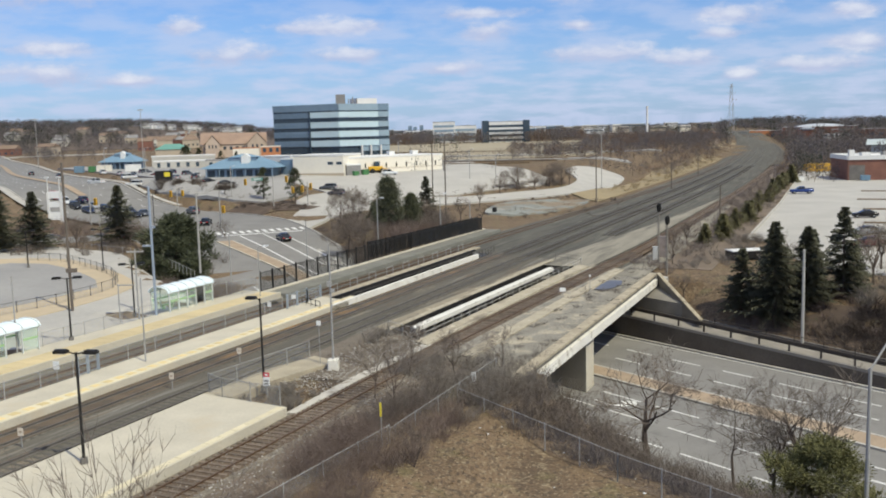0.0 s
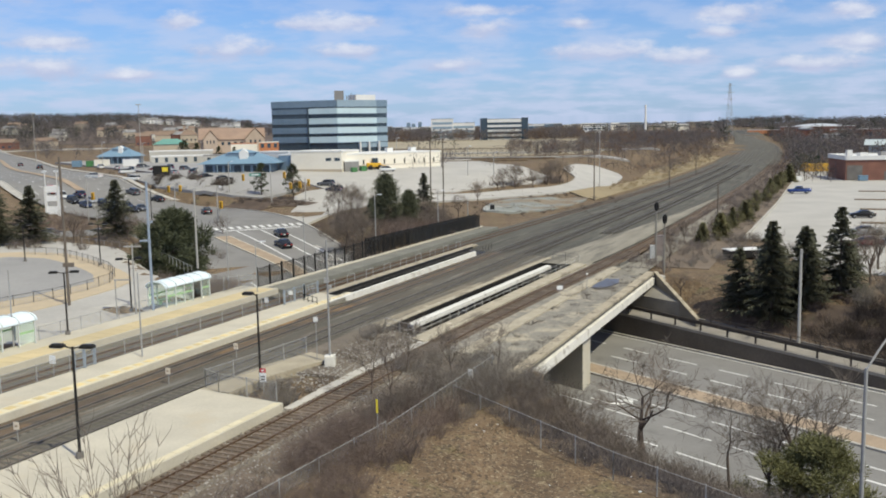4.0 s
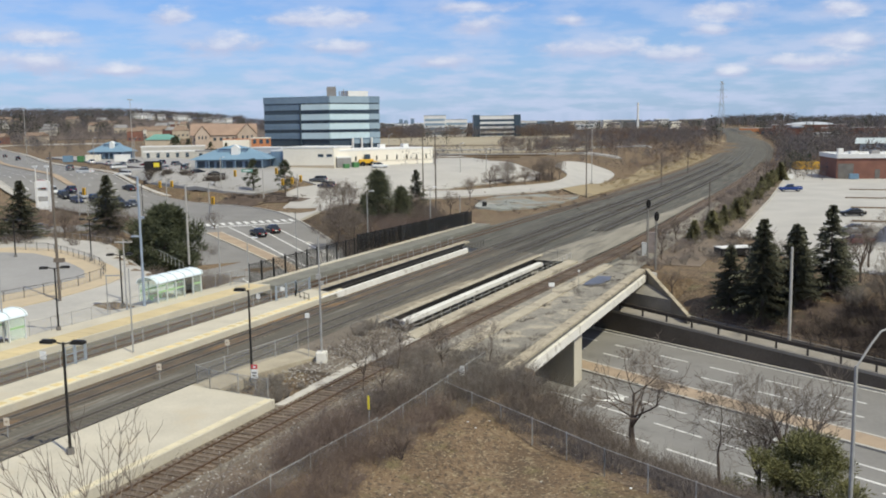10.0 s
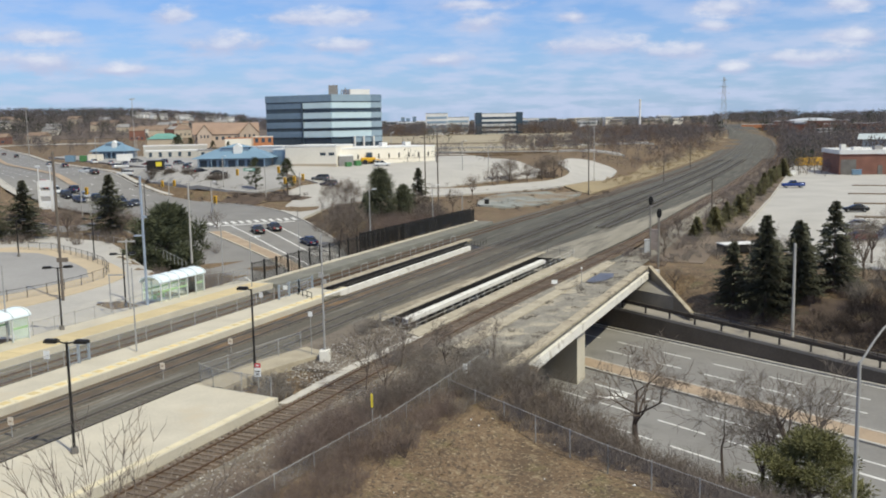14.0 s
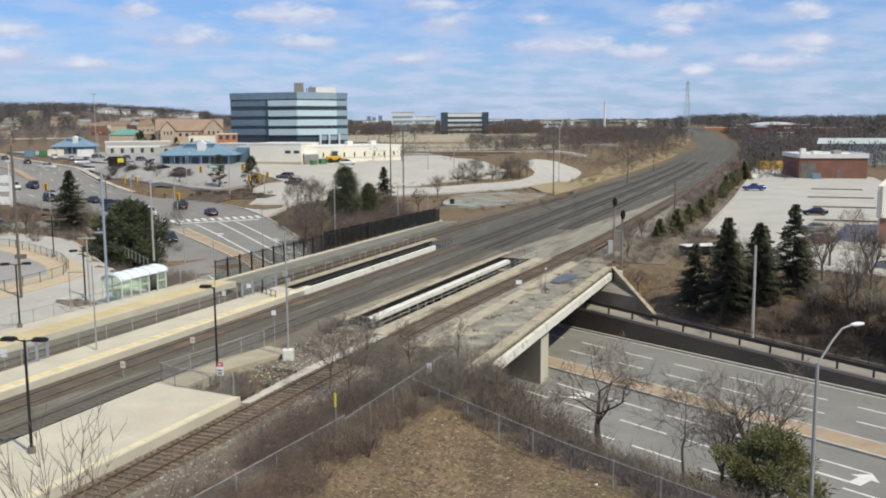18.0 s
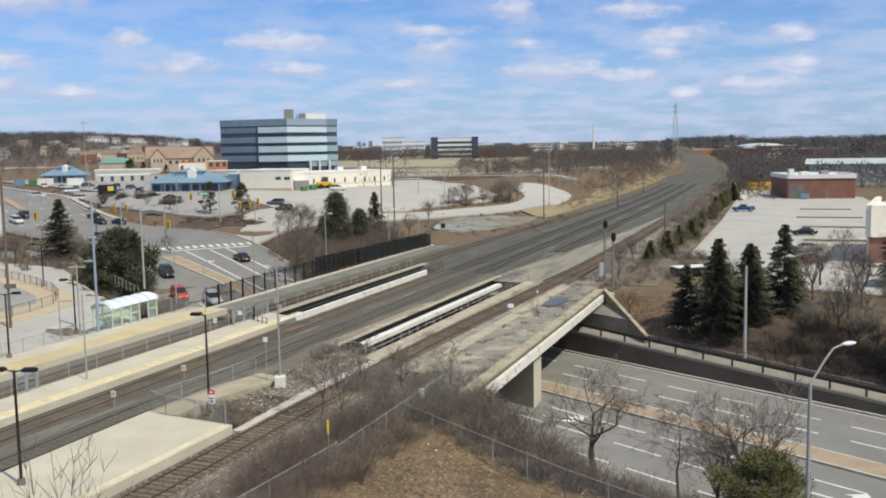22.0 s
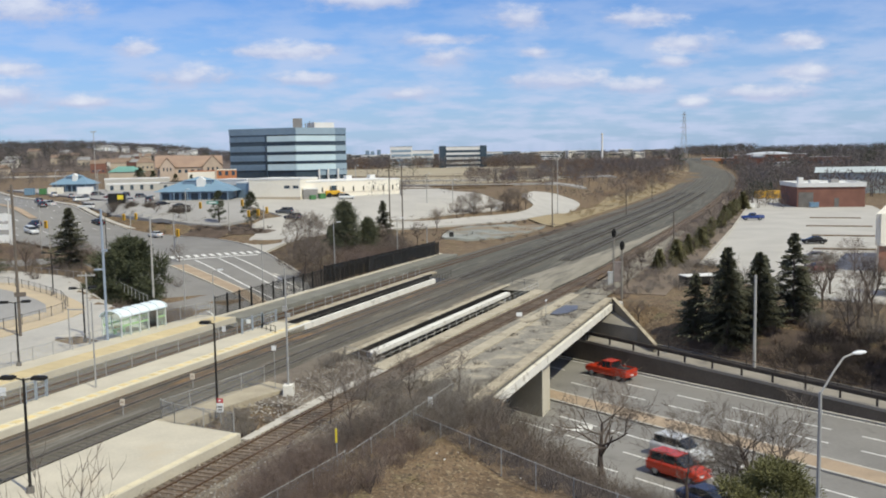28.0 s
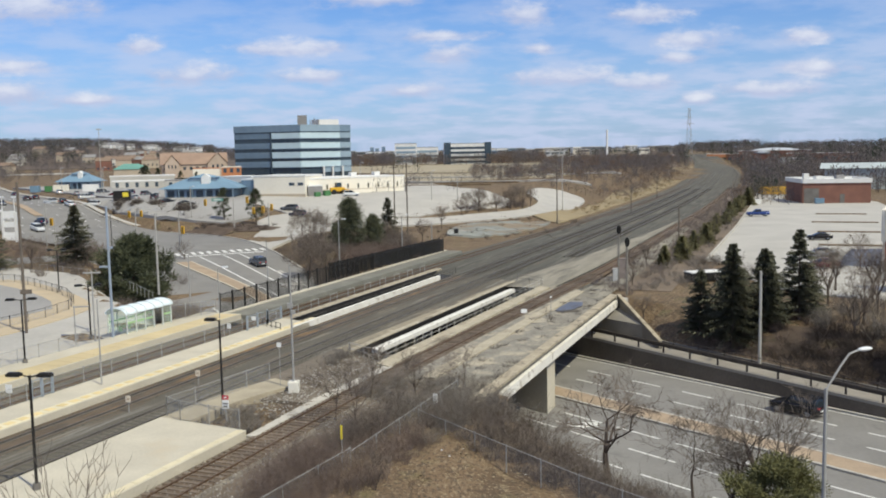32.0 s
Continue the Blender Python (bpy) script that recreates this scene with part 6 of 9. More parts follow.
CONC_POLE = mat("pole_concrete", (0.42, 0.4, 0.37), (0.32, 0.31, 0.285), 0.85, scale=0.8, fine=9)


def platform_lamp(at, h, label, heads=(-1, 1), arm=0.85, turn=0.0, group="platform lamps"):
    """Black post with shoe-box heads on a crossbar."""
    ob = thing("platform_lamp", at, label, "lamp post", group, turn)
    bm = bmesh.new()
    bmesh.ops.create_cone(bm, cap_ends=True, segments=8, radius1=0.22, radius2=0.2, depth=0.35, matrix=Matrix.Translation((0, 0, 0.15)))
    part("base", bm, CONCRETE_DARK, ob)
    bm = bmesh.new()
    rod(bm, (0, 0, 0.3), (0, 0, h), 0.085, 0.065, 8)
    part("pole", bm, BLACK_METAL, ob)
    for s in heads:
        bm = bmesh.new()
        rod(bm, (0, 0, h - 0.1), (s * arm * 0.5, 0, h), 0.04, None, 6)
        arm_ob = part("arm", bm, BLACK_METAL, ob)
        bm = bmesh.new()
        box(bm, s * arm - 0.36, s * arm + 0.36, -0.2, 0.2, h - 0.06, h + 0.14)
        bmesh.ops.bevel(bm, geom=[e for e in bm.edges if all(v.co.z > h for v in e.verts)], offset=0.06, segments=2, affect="EDGES")
        head = part("lamp_head", bm, BLACK_METAL, ob)
        bm = bmesh.new()
        box(bm, s * arm - 0.26, s * arm + 0.26, -0.14, 0.14, h - 0.09, h - 0.062)
        part("lens", bm, LAMP_GLASS, head, "pale lamp lens")
    return ob


platform_lamp((-19.4, 47.3, 0.2), 6.0, "black platform lamp post with two flat heads", turn=-10)
platform_lamp((-12.5, 61.0, 0.12), 6.3, "black lamp post with one flat head by the platform gate", (-1,), 0.6, turn=-10)
platform_lamp((-32.4, 78.3, 0.2), 5.4, "black lamp post with two flat heads by the bus loop", turn=10)
platform_lamp((-30.3, 88.5, 0.2), 5.1, "black lamp post with two flat heads by the shelter", turn=10)
platform_lamp((-45.1, 120.9, 0.3), 5.4, "black lamp post with two flat heads on the loop island", turn=10)
platform_lamp((-57.1, 125.6, 0.3), 5.0, "black lamp post on the loop island", turn=10)
platform_lamp((-56, 178, 0), 7.0, "dark lamp post by the crossing", turn=10)


def grey_pole(at, h, label, top=None, r=0.08, material=None, bars=(), name="pole", group="poles", base=0.0):
    ob = thing(name, at, label, "pole", group)
    bm = bmesh.new()
    rod(bm, (0, 0, -0.3), (0, 0, h), r, r * 0.75, 8)
    part("shaft", bm, material or GALV, ob)
    if base:
        bm = bmesh.new()
        box(bm, -base, base, -base, base, -0.3, 0.55)
        bmesh.ops.bevel(bm, geom=bm.edges[:], offset=0.05, segments=1, affect="EDGES")
        part("footing", bm, CONCRETE_WHITE, ob)
    for z, x0, x1, s in bars:
        bm = bmesh.new()
        box(bm, min(x0, x1), max(x0, x1), -s / 2, s / 2, z - s / 2, z + s / 2)
        part("bracket", bm, material or GALV, ob)
    if top == "lamp":
        bm = bmesh.new()
        rod(bm, (0, 0, h - 0.05), (0.7, 0, h + 0.15), 0.035, None, 6)
        part("arm", bm, GALV, ob)
        bm = bmesh.new()
        box(bm, 0.5, 1.1, -0.12, 0.12, h + 0.08, h + 0.2)
        part("lamp_head", bm, LAMP_GLASS, ob)
    return ob


grey_pole((-8.6, 67.6, 0.0), 9.2, "grey steel pole with equipment on a concrete footing", bars=((6.2, -0.25, 0.1, 0.35), (5.7, 0, 0.3, 0.25)), base=0.4)
grey_pole((-23.3, 69.8, 0.2), 6.5, "grey steel pole on the island platform", r=0.07)
grey_pole((-20.0, 98.0, 0.2), 5.3, "grey steel lamp pole on the island platform end", "lamp", 0.06)
grey_pole((-35.0, 73.8, 0.2), 6.3, "grey steel pole beside the shelter", r=0.07)
grey_pole((-28.3, 88.8, 0.2), 12.5, "tall pale blue-grey steel pole beside the shelter", r=0.14, material=mat("pole_blue", (0.36, 0.42, 0.5), (0.3, 0.35, 0.42), 0.5, 0.3, scale=1, fine=10), bars=((6.8, -0.9, 0.1, 0.16), (8.6, -0.1, 0.4, 0.2)))
grey_pole((-29.6, 87.6, 0.2), 6.6, "grey steel pole with a crossbar by the shelter", r=0.09, bars=((6.4, -0.8, 0.8, 0.14),))
grey_pole((-31.2, 87.0, 0.2), 3.4, "grey steel sign frame by the shelter", r=0.07, bars=((3.3, -0.1, 1.4, 0.12),))
grey_pole((-23.8, 101.4, 0.1), 6.5, "grey steel pole behind the far platform", r=0.07)
grey_pole((-37.9, 92.4, 0.1), 15.0, "tall weathered wooden utility pole", r=0.16, material=WOOD_POLE, bars=((4.2, -0.3, 0.7, 0.4),))
grey_pole((-32.1, 119.9, 0), 10.2, "pale wooden utility pole by the road", r=0.14, material=CONC_POLE)
grey_pole((-10.2, 139.3, 0.1), 7.4, "grey steel lamp pole by the black fence", "lamp", 0.08)
grey_pole((-0.8, 152.5, 0.1), 7.0, "grey steel lamp pole by the black fence", "lamp", 0.08)
grey_pole((4.6, 171, 0.0), 4.6, "pale steel post by the black fence", r=0.1)
grey_pole((-17.5, 116, 0.1), 6.6, "grey steel pole by the black fence", r=0.06)
for x, y, h, lab in ((36.5, 223.5, 17, "tall wooden utility pole by the loop road"), (0.2, 188.5, 15.4, "tall wooden utility pole behind the brush"), (48.5, 163.4, 7.3, "dark wooden post beside the tracks"), (64, 262, 9, "wooden utility pole beside the tracks"),
                     (90, 330, 11, "wooden utility pole beside the tracks"), (-2.6, 208, 15, "wooden utility pole by the side street")):
    grey_pole((x, y, gz(x, y)), h, lab, r=0.15, material=WOOD_POLE, bars=((h - 0.8, -0.9, 0.9, 0.14),) if h > 14 else ())
for x, y, h, lab in ((45, 266, 17, "tall steel light pole by the loop road"), (-103, 320, 22, "very tall pale steel light mast"), (-150, 345, 21, "very tall pale steel light mast"), (7, 253, 8, "slim steel light pole in the empty lot"), (-14, 290, 9, "slim steel light pole in the empty lot"),
                     (-44.7, 184, 7.8, "grey steel street-lamp pole at the crossing"), (-52.5, 229, 8, "grey steel pole at the crossing"), (-96, 300, 9, "grey steel street-lamp pole by the road"), (-120, 330, 9, "grey steel street-lamp pole by the road"), (-75, 196, 9, "grey steel street-lamp pole by the road"), (14, 252, 7, "slim steel light pole in the empty lot"), (-58, 560, 20, "tall steel light mast")):
    grey_pole((x, y, gz(x, y)), h, lab, "lamp" if h < 12 else None, 0.12, material=CONC_POLE, bars=() if h < 12 else ((h - 0.2, -0.9, 0.9, 0.3),))
grey_pole((34.2, 88.0, gz(34.2, 88.0)), 9.4, "pale concrete pole in front of the spruces", r=0.17, material=CONC_POLE)


def street_lamp(at, h, label, turn):
    ob = thing("street_lamp", at, label, "street lamp")
    ob.rotation_euler = (0, 0, radians(turn))
    bm = bmesh.new()
    rod(bm, (0, 0, -0.2), (0, 0, h), 0.13, 0.09, 10)
    part("pole", bm, GALV, ob)
    bm = bmesh.new()
    pts = [Vector((0, 0, h - 0.1)), Vector((0.9, 0, h + 1.0)), Vector((1.5, 0, h + 1.6)), Vector((2.2, 0, h + 1.75))]
    for p, q in zip(pts, pts[1:]):
        rod(bm, p, q, 0.055, None, 8)
    part("arm", bm, GALV, ob)
    bm = bmesh.new()
    bmesh.ops.create_uvsphere(bm, u_segments=12, v_segments=6, radius=0.5, matrix=Matrix.Translation((2.55, 0, h + 1.75)) @ Matrix.Diagonal((1.0, 0.36, 0.22, 1)))
    part("lamp_head", bm, LAMP_GLASS, ob, "pale cobra-head lamp", True)
    return ob


street_lamp((20.9, 45.0, -5.6), 10.5, "tall grey steel street lamp with a bent arm", 20)


def sign_post(at, h, board, label, color, turn=0.0, name="sign", bars=()):
    """A post with a flat board of wide x high at its top; bars stand for lines that cannot be read."""
    ob = thing(name, at, label, "sign", "signs", turn)
    bm = bmesh.new()
    rod(bm, (0, 0, -0.2), (0, 0, h), 0.03, None, 6)
    part("post", bm, GALV, ob)
    bm = bmesh.new()
    w, hh = board
    box(bm, -w / 2, w / 2, -0.06, -0.035, h - hh, h)
    bd = part("board", bm, color, ob)
    for z, f, mt in bars:
        bm = bmesh.new()
        box(bm, -w * f / 2, w * f / 2, -0.068, -0.062, h - hh * z - 0.05, h - hh * z + 0.05)
        part("mark", bm, mt, bd)
    return ob


SIGN_WHITE = mat("sign_white", (0.8, 0.8, 0.78), (0.7, 0.7, 0.68), 0.5, scale=2, fine=10)
SIGN_CREAM = mat("sign_cream", (0.72, 0.63, 0.5), (0.6, 0.52, 0.42), 0.6, scale=2, fine=10)
SIGN_RED = mat("sign_red", (0.55, 0.06, 0.08), (0.45, 0.05, 0.06), 0.5, scale=2, fine=10)
SIGN_YELLOW = mat("sign_yellow", (0.75, 0.6, 0.05), (0.62, 0.5, 0.05), 0.5, scale=2, fine=10)
for u in (30.0, 37.4, 50.4, 58.3):
    sign_post(rail(u, 43.4, -0.35), 1.2, (0.36, 0.46), "small cream notice on a short post between the tracks", SIGN_CREAM, -12, bars=((0.5, 0.5, STONE_TAN),))
sign_post((-12.1, 60.0, 0.1), 1.5, (0.42, 0.28), "red and white warning sign by the platform gate", SIGN_RED, -12, bars=((0.5, 0.45, SIGN_WHITE),))
sign_post((-12.1, 59.94, 0.1), 1.2, (0.46, 0.6), "white notice below the warning sign", SIGN_WHITE, -12, bars=((0.4, 0.7, CONCRETE_DARK), (0.7, 0.6, CONCRETE_DARK)))
sign_post((-9.7, 68.5, 0.0), 3.3, (0.34, 0.36), "small white sign on a steel post", SIGN_WHITE, -8)
sign_post((12.1, 96.0, -0.2), 0.85, (0.62, 0.42), "small white sign beside the siding on the bridge", SIGN_WHITE, 0)
sign_post((15.2, 97.6, -0.2), 1.9, (0.2, 0.2), "thin marker post on the bridge deck", SIGN_WHITE, 0)
sign_post((1.7, 62.0, -1.0), 1.75, (0.34, 0.7), "white notice on the chain-link fence", SIGN_WHITE, -20)
sign_post((-3.9, 50.7, -1.4), 3.5, (0.11, 0.8), "yellow marker sleeve on a thin post", SIGN_YELLOW, -10)
sign_post((-28.2, 65.2, 0.2), 1.3, (0.5, 0.6), "white notice on the island platform fence", SIGN_WHITE, -12)
sign_post((-15.3, 91.2, 0.2), 1.25, (0.45, 0.4), "white notice on the fence at the platform end", SIGN_WHITE, -12)
sign_post((-17.3, 89.0, 0.2), 1.0, (0.4, 0.5), "white notice on the fence at the platform end", SIGN_WHITE, -12)
sign_post((-4.5, 49.3, -1.4), 0.5, (0.26, 0.4), "white plastic bucket lid on the fence", SIGN_WHITE, -10)


def cabinet(at, size, label, material, turn=0.0, name="equipment_cabinet"):
    """An upright steel case with a lid and a door leaf."""
    ob = thing(name, at, label, "cabinet", "equipment cabinets", turn)
    w, d, h = size
    bm = bmesh.new()
    box(bm, -w / 2, w / 2, -d / 2, d / 2, -0.1, h)
    bmesh.ops.bevel(bm, geom=bm.edges[:], offset=0.02, segments=1, affect="EDGES")
    part("case", bm, material, ob)
    bm = bmesh.new()
    box(bm, -w / 2 - 0.04, w / 2 + 0.04, -d / 2 - 0.04, d / 2 + 0.04, h, h + 0.06)
    part("lid", bm, material, ob)
    bm = bmesh.new()
    box(bm, -w / 2 + 0.08, w / 2 - 0.08, -d / 2 - 0.025, -d / 2, 0.1, h - 0.1)
    part("door", bm, material, ob)
    return ob




def platform_gate(a, b, h, label, material, posts=3):
    """A gate of square steel posts with a framed mesh leaf between each pair."""
    a, b = Vector(a), Vector(b)
    ob = thing("platform_gate", a, label, "gate", "platform gates")
    d = b - a
    side = Vector((-d.y, d.x, 0)).normalized()
    for k in range(posts):
        c = d * k / (posts - 1)
        bm = bmesh.new()
        box(bm, c.x - 0.09, c.x + 0.09, c.y - 0.09, c.y + 0.09, -0.1, h)
        part("post", bm, material, ob)
    for k in range(posts - 1):
        p, q = d * (k + 0.08) / (posts - 1), d * (k + 0.92) / (posts - 1)
        bm = bmesh.new()
        for z in (0.15, h * 0.55, h - 0.12):
            rod(bm, p + Vector((0, 0, z)), q + Vector((0, 0, z)), 0.03, None, 6)
        for e in (p, q):
            rod(bm, e + Vector((0, 0, 0.15)), e + Vector((0, 0, h - 0.12)), 0.03, None, 6)
        leaf = part("gate_leaf", bm, material, ob)
        bm = bmesh.new()
        tile(bm, [p + Vector((0, 0, 0.15)), q + Vector((0, 0, 0.15)), q + Vector((0, 0, h - 0.12)), p + Vector((0, 0, h - 0.12))])
        part("wire_fabric", bm, FABRIC, leaf, "grey wire mesh")
    return ob


GATE_BLUE = mat("gate_blue_grey", (0.33, 0.37, 0.41), (0.25, 0.28, 0.31), 0.6, 0.2, scale=1, fine=10)
platform_gate(rail(49.2, 50.9, 0.2), rail(51.4, 51.1, 0.2), 1.5, "blue-grey steel gate in the island platform fence", GATE_BLUE, 3)
platform_gate(rail(76.4, 50.8, 0.2), rail(80.2, 50.9, 0.2), 1.45, "blue-grey steel gate at the end of the island platform", GATE_BLUE, 3)
platform_gate(rail(80.2, 50.9, 0.2), rail(83.2, 51.1, 0.2), 1.3, "blue-grey mesh screen at the end of the island platform", GATE_BLUE, 2)
cabinet((29.2, 124.0, -0.5), (1.2, 0.9, 2.9), "weathered grey-brown signal cabinet by the bridge", mat("box_rust", (0.3, 0.25, 0.23), (0.2, 0.17, 0.155), 0.8, 0.1, scale=1, fine=8), -12)
cabinet((27.6, 121.5, -0.5), (0.7, 0.5, 1.9), "pale grey signal case by the bridge", mat("box_pale", (0.58, 0.58, 0.56), (0.46, 0.46, 0.44), 0.7, 0.1, scale=1, fine=8), -12)
cabinet((10.4, 195, 0.0), (0.9, 0.7, 1.2), "dark box beside the tracks", BLACK_METAL, 0)


def rail_signal(at, h, label):
    ob = thing("rail_signal", at, label, "railway signal", "railway signals")
    bm = bmesh.new()
    rod(bm, (0, 0, -0.3), (0, 0, h), 0.09, None, 8)
    part("mast", bm, RAIL_GREY, ob)
    bm = bmesh.new()
    bmesh.ops.create_cone(bm, cap_ends=True, segments=16, radius1=0.42, radius2=0.42, depth=0.08, matrix=Matrix.Translation((0, -0.14, h)) @ Matrix.Diagonal((0.72, 1, 1.35, 1)) @ Matrix.Rotation(radians(90), 4, "X"))
    part("target_board", bm, BLACK_METAL, ob)
    for dz in (-0.28, 0, 0.28):
        bm = bmesh.new()
        rod(bm, (0, -0.18, h + dz), (0, -0.42, h + dz - 0.03), 0.1, 0.11, 10)
        part("hood", bm, BLACK_METAL, ob)
    bm = bmesh.new()
    for sx in (-0.16, 0.16):
        rod(bm, (sx, 0.12, 0), (sx, 0.12, h - 0.3), 0.02, None, 4)
    for k in range(int(h / 0.35)):
        rod(bm, (-0.16, 0.12, 0.2 + k * 0.35), (0.16, 0.12, 0.2 + k * 0.35), 0.014, None, 4)
    part("ladder", bm, RAIL_GREY, ob)
    return ob


rail_signal((26.5, 110.6, -0.3), 6.3, "black railway signal head on a steel mast by the bridge")
rail_signal((27.2, 118.0, -0.3), 7.2, "black railway signal head on a steel mast behind the first")


def shelter(u0, u1, v0, label):
    """Glazed platform shelter with a curved white roof."""
    at = rail((u0 + u1) / 2, v0 + 1.1, 0.2)
    ob = thing("platform_shelter", at, label, "shelter", "platform shelters", 90 - math.degrees(math.atan2(RD[0], RD[1])))
    L, D, H = u1 - u0, 2.3, 1.95
    frame_m = mat("shelter_frame", (0.66, 0.68, 0.66), (0.55, 0.57, 0.55), 0.5, 0.2, scale=1, fine=10)
    n = 5
    for k in range(n + 1):
        for y in (-D / 2, D / 2):
            bm = bmesh.new()
            x = -L / 2 + L * k / n
            box(bm, x - 0.05, x + 0.05, y - 0.05, y + 0.05, 0, H)
            part("post", bm, frame_m, ob)
    bm = bmesh.new()
    seg = 10
    prev = None
    for i in range(seg + 1):
        a = math.pi * i / seg
        y, z = -math.cos(a) * (D / 2 + 0.12), H + math.sin(a) * 0.62
        row = [bm.verts.new((sx * (L / 2 + 0.25), y, z)) for sx in (-1, 1)] + [bm.verts.new((sx * (L / 2 + 0.25), y * 0.96, z - 0.07)) for sx in (1, -1)]
        if prev:
            for j in range(4):
                bm.faces.new((prev[j], prev[(j + 1) % 4], row[(j + 1) % 4], row[j]))
        else:
            bm.faces.new(row)
        prev = row
    bm.faces.new(prev[::-1])
    part("roof", bm, mat("shelter_roof", (0.78, 0.86, 0.88), (0.68, 0.77, 0.8), 0.4, scale=0.5, fine=6), ob, "curved white translucent roof")
    for k in range(6):
        bm = bmesh.new()
        x = -L / 2 + L * k / 5
        for i in range(seg):
            a, b = math.pi * i / seg, math.pi * (i + 1) / seg
            rod(bm, (x, -math.cos(a) * (D / 2 + 0.22), H + math.sin(a) * 0.65), (x, -math.cos(b) * (D / 2 + 0.22), H + math.sin(b) * 0.65), 0.035, None, 4)
        part("roof_rib", bm, frame_m, ob)
    gm = bpy.data.materials.get("shelter_glass") or bpy.data.materials.new("shelter_glass")
    gm.use_nodes = True
    b = gm.node_tree.nodes["Principled BSDF"]
    b.inputs["Base Color"].default_value, b.inputs["Transmission Weight"].default_value, b.inputs["Roughness"].default_value = (0.9, 0.98, 0.92, 1), 0.92, 0.05
    b.inputs["IOR"].default_value = 1.05
    green = mat("panel_green", (0.36, 0.55, 0.28), (0.28, 0.46, 0.22), 0.5, scale=0.6, fine=8)
    for k in range(n):
        for y in (-D / 2, D / 2):
            if y < 0 and k == 3:
                continue
            bm = bmesh.new()
            x0 = -L / 2 + L * k / n + 0.07
            box(bm, x0, x0 + L / n - 0.14, y - 0.01, y + 0.01, 0.12, H - 0.08)
            p = part("pane", bm, gm, ob)
            p.visible_shadow = False
            bm = bmesh.new()
            box(bm, x0, x0 + L / n - 0.14, y - 0.014, y + 0.014, 1.0, 1.16)
            part("film_band", bm, green, p, "green film band")
    for x in (-L / 2, L / 2):
        bm = bmesh.new()
        box(bm, x - 0.01, x + 0.01, -D / 2 + 0.08, D / 2 - 0.08, 0.12, H - 0.08)
        p = part("pane", bm, gm, ob)
        p.visible_shadow = False
    bm = bmesh.new()
    box(bm, -L / 2 + 1, L / 2 - 4, 0.5, 0.95, 0.4, 0.46)
    box(bm, -L / 2 + 1.2, -L / 2 + 1.3, 0.55, 0.9, 0, 0.4)
    box(bm, L / 2 - 4.3, L / 2 - 4.2, 0.55, 0.9, 0, 0.4)
    part("bench", bm, green, ob, "green bench")
    return ob


shelter(71.4, 78.1, 61.2, "glazed platform shelter with a curved white roof")
shelter(47.0, 55.2, 61.2, "glazed platform shelter with a curved white roof")

drape("forest_floor", [(-900, 2100), (-250, 2100), (-190, 1250), (-150, 900), (-230, 860), (-420, 760), (-640, 900), (-1200, 1500)], mat("leaf_litter", (0.15, 0.115, 0.09), (0.09, 0.07, 0.055), 0.95, scale=0.02, fine=0.3), "brown leaf-littered floor of the hillside woods", "woodland", 0.5, 60)
drape("forest_floor", [(-150, 1110), (240, 1110), (300, 1250), (700, 2100), (-400, 2100), (-250, 1400)], MATS["leaf_litter"], "brown leaf-littered floor of the far woods", "woodland", 0.5, 60)
drape("scrub_floor", [(125, 640), (190, 640), (230, 780), (250, 940), (160, 940), (150, 800)], mat("scrub_soil", (0.27, 0.2, 0.135), (0.16, 0.12, 0.085), 0.95, scale=0.03, fine=0.5), "brown scrubland beyond the field", "scrubland", 0.4, 40)
drape("forest_floor", [(330, 800), (420, 700), (700, 900), (1200, 1800), (560, 1900), (400, 1000), (340, 960)], MATS["leaf_litter"], "brown leaf-littered floor of the far woods", "woodland", 0.5, 60)
drape("dirt_strip", [rail(116, 15.5), rail(116, 26.5), rail(200, 26.8), rail(330, 29.4), rail(430, 33), rail(430, 24), rail(330, 17), rail(200, 15)], mat("brown_dirt", (0.23, 0.18, 0.13), (0.13, 0.1, 0.075), 0.95, scale=0.2, fine=3), "brown dirt strip between the tracks and the hedge", "ground", 0.1, 8)

drape("far_road", [(760 * math.sin(radians(b)), 760 * math.cos(radians(b))) for b in (-30, -26, -22, -18.5)] + [(778 * math.sin(radians(b)), 778 * math.cos(radians(b))) for b in (-18.5, -22, -26, -30)], CONC_ROAD, "pale road crossing the far slope", "road", 0.5, 20)
drape("far_lane", [(-8, 372), (40, 352), (75, 372), (74, 378), (40, 360), (-8, 380)], ASPHALT_OLD, "grey lane beyond the empty lot", "road", 0.5, 10)
drape("far_lane", [(-20, 440), (40, 420), (110, 470), (108, 478), (40, 430), (-20, 452)], ASPHALT_OLD, "grey lane beyond the empty lot", "road", 0.6, 10)

drape("straw_bank", [rail(u, 56.2 + bend(u)).xy for u in range(220, 740, 30)] + [rail(u, 66 + bend(u) + 3 * math.sin(u)).xy for u in range(720, 210, -30)], mat("straw_bank", (0.36, 0.285, 0.165), (0.21, 0.168, 0.1), 0.95, scale=0.06, fine=1.2), "straw-coloured grassy bank beside the tracks", "bank", 0.25, 10)

# leaf litter by the footpath, its brown darkened for tree shade
drape("mulch", [road(s, w).xy for s, w in ((6, 80.7), (-30, 80.7), (-58, 81), (-62, 86), (-40, 87.5), (-20, 87), (6, 88))], mat("dark_mulch", (0.13, 0.095, 0.07), (0.07, 0.052, 0.04), 0.95, scale=0.5, fine=6), "leaf-littered ground under the spruces, darkened for their shade", "ground", 0.06, 3)
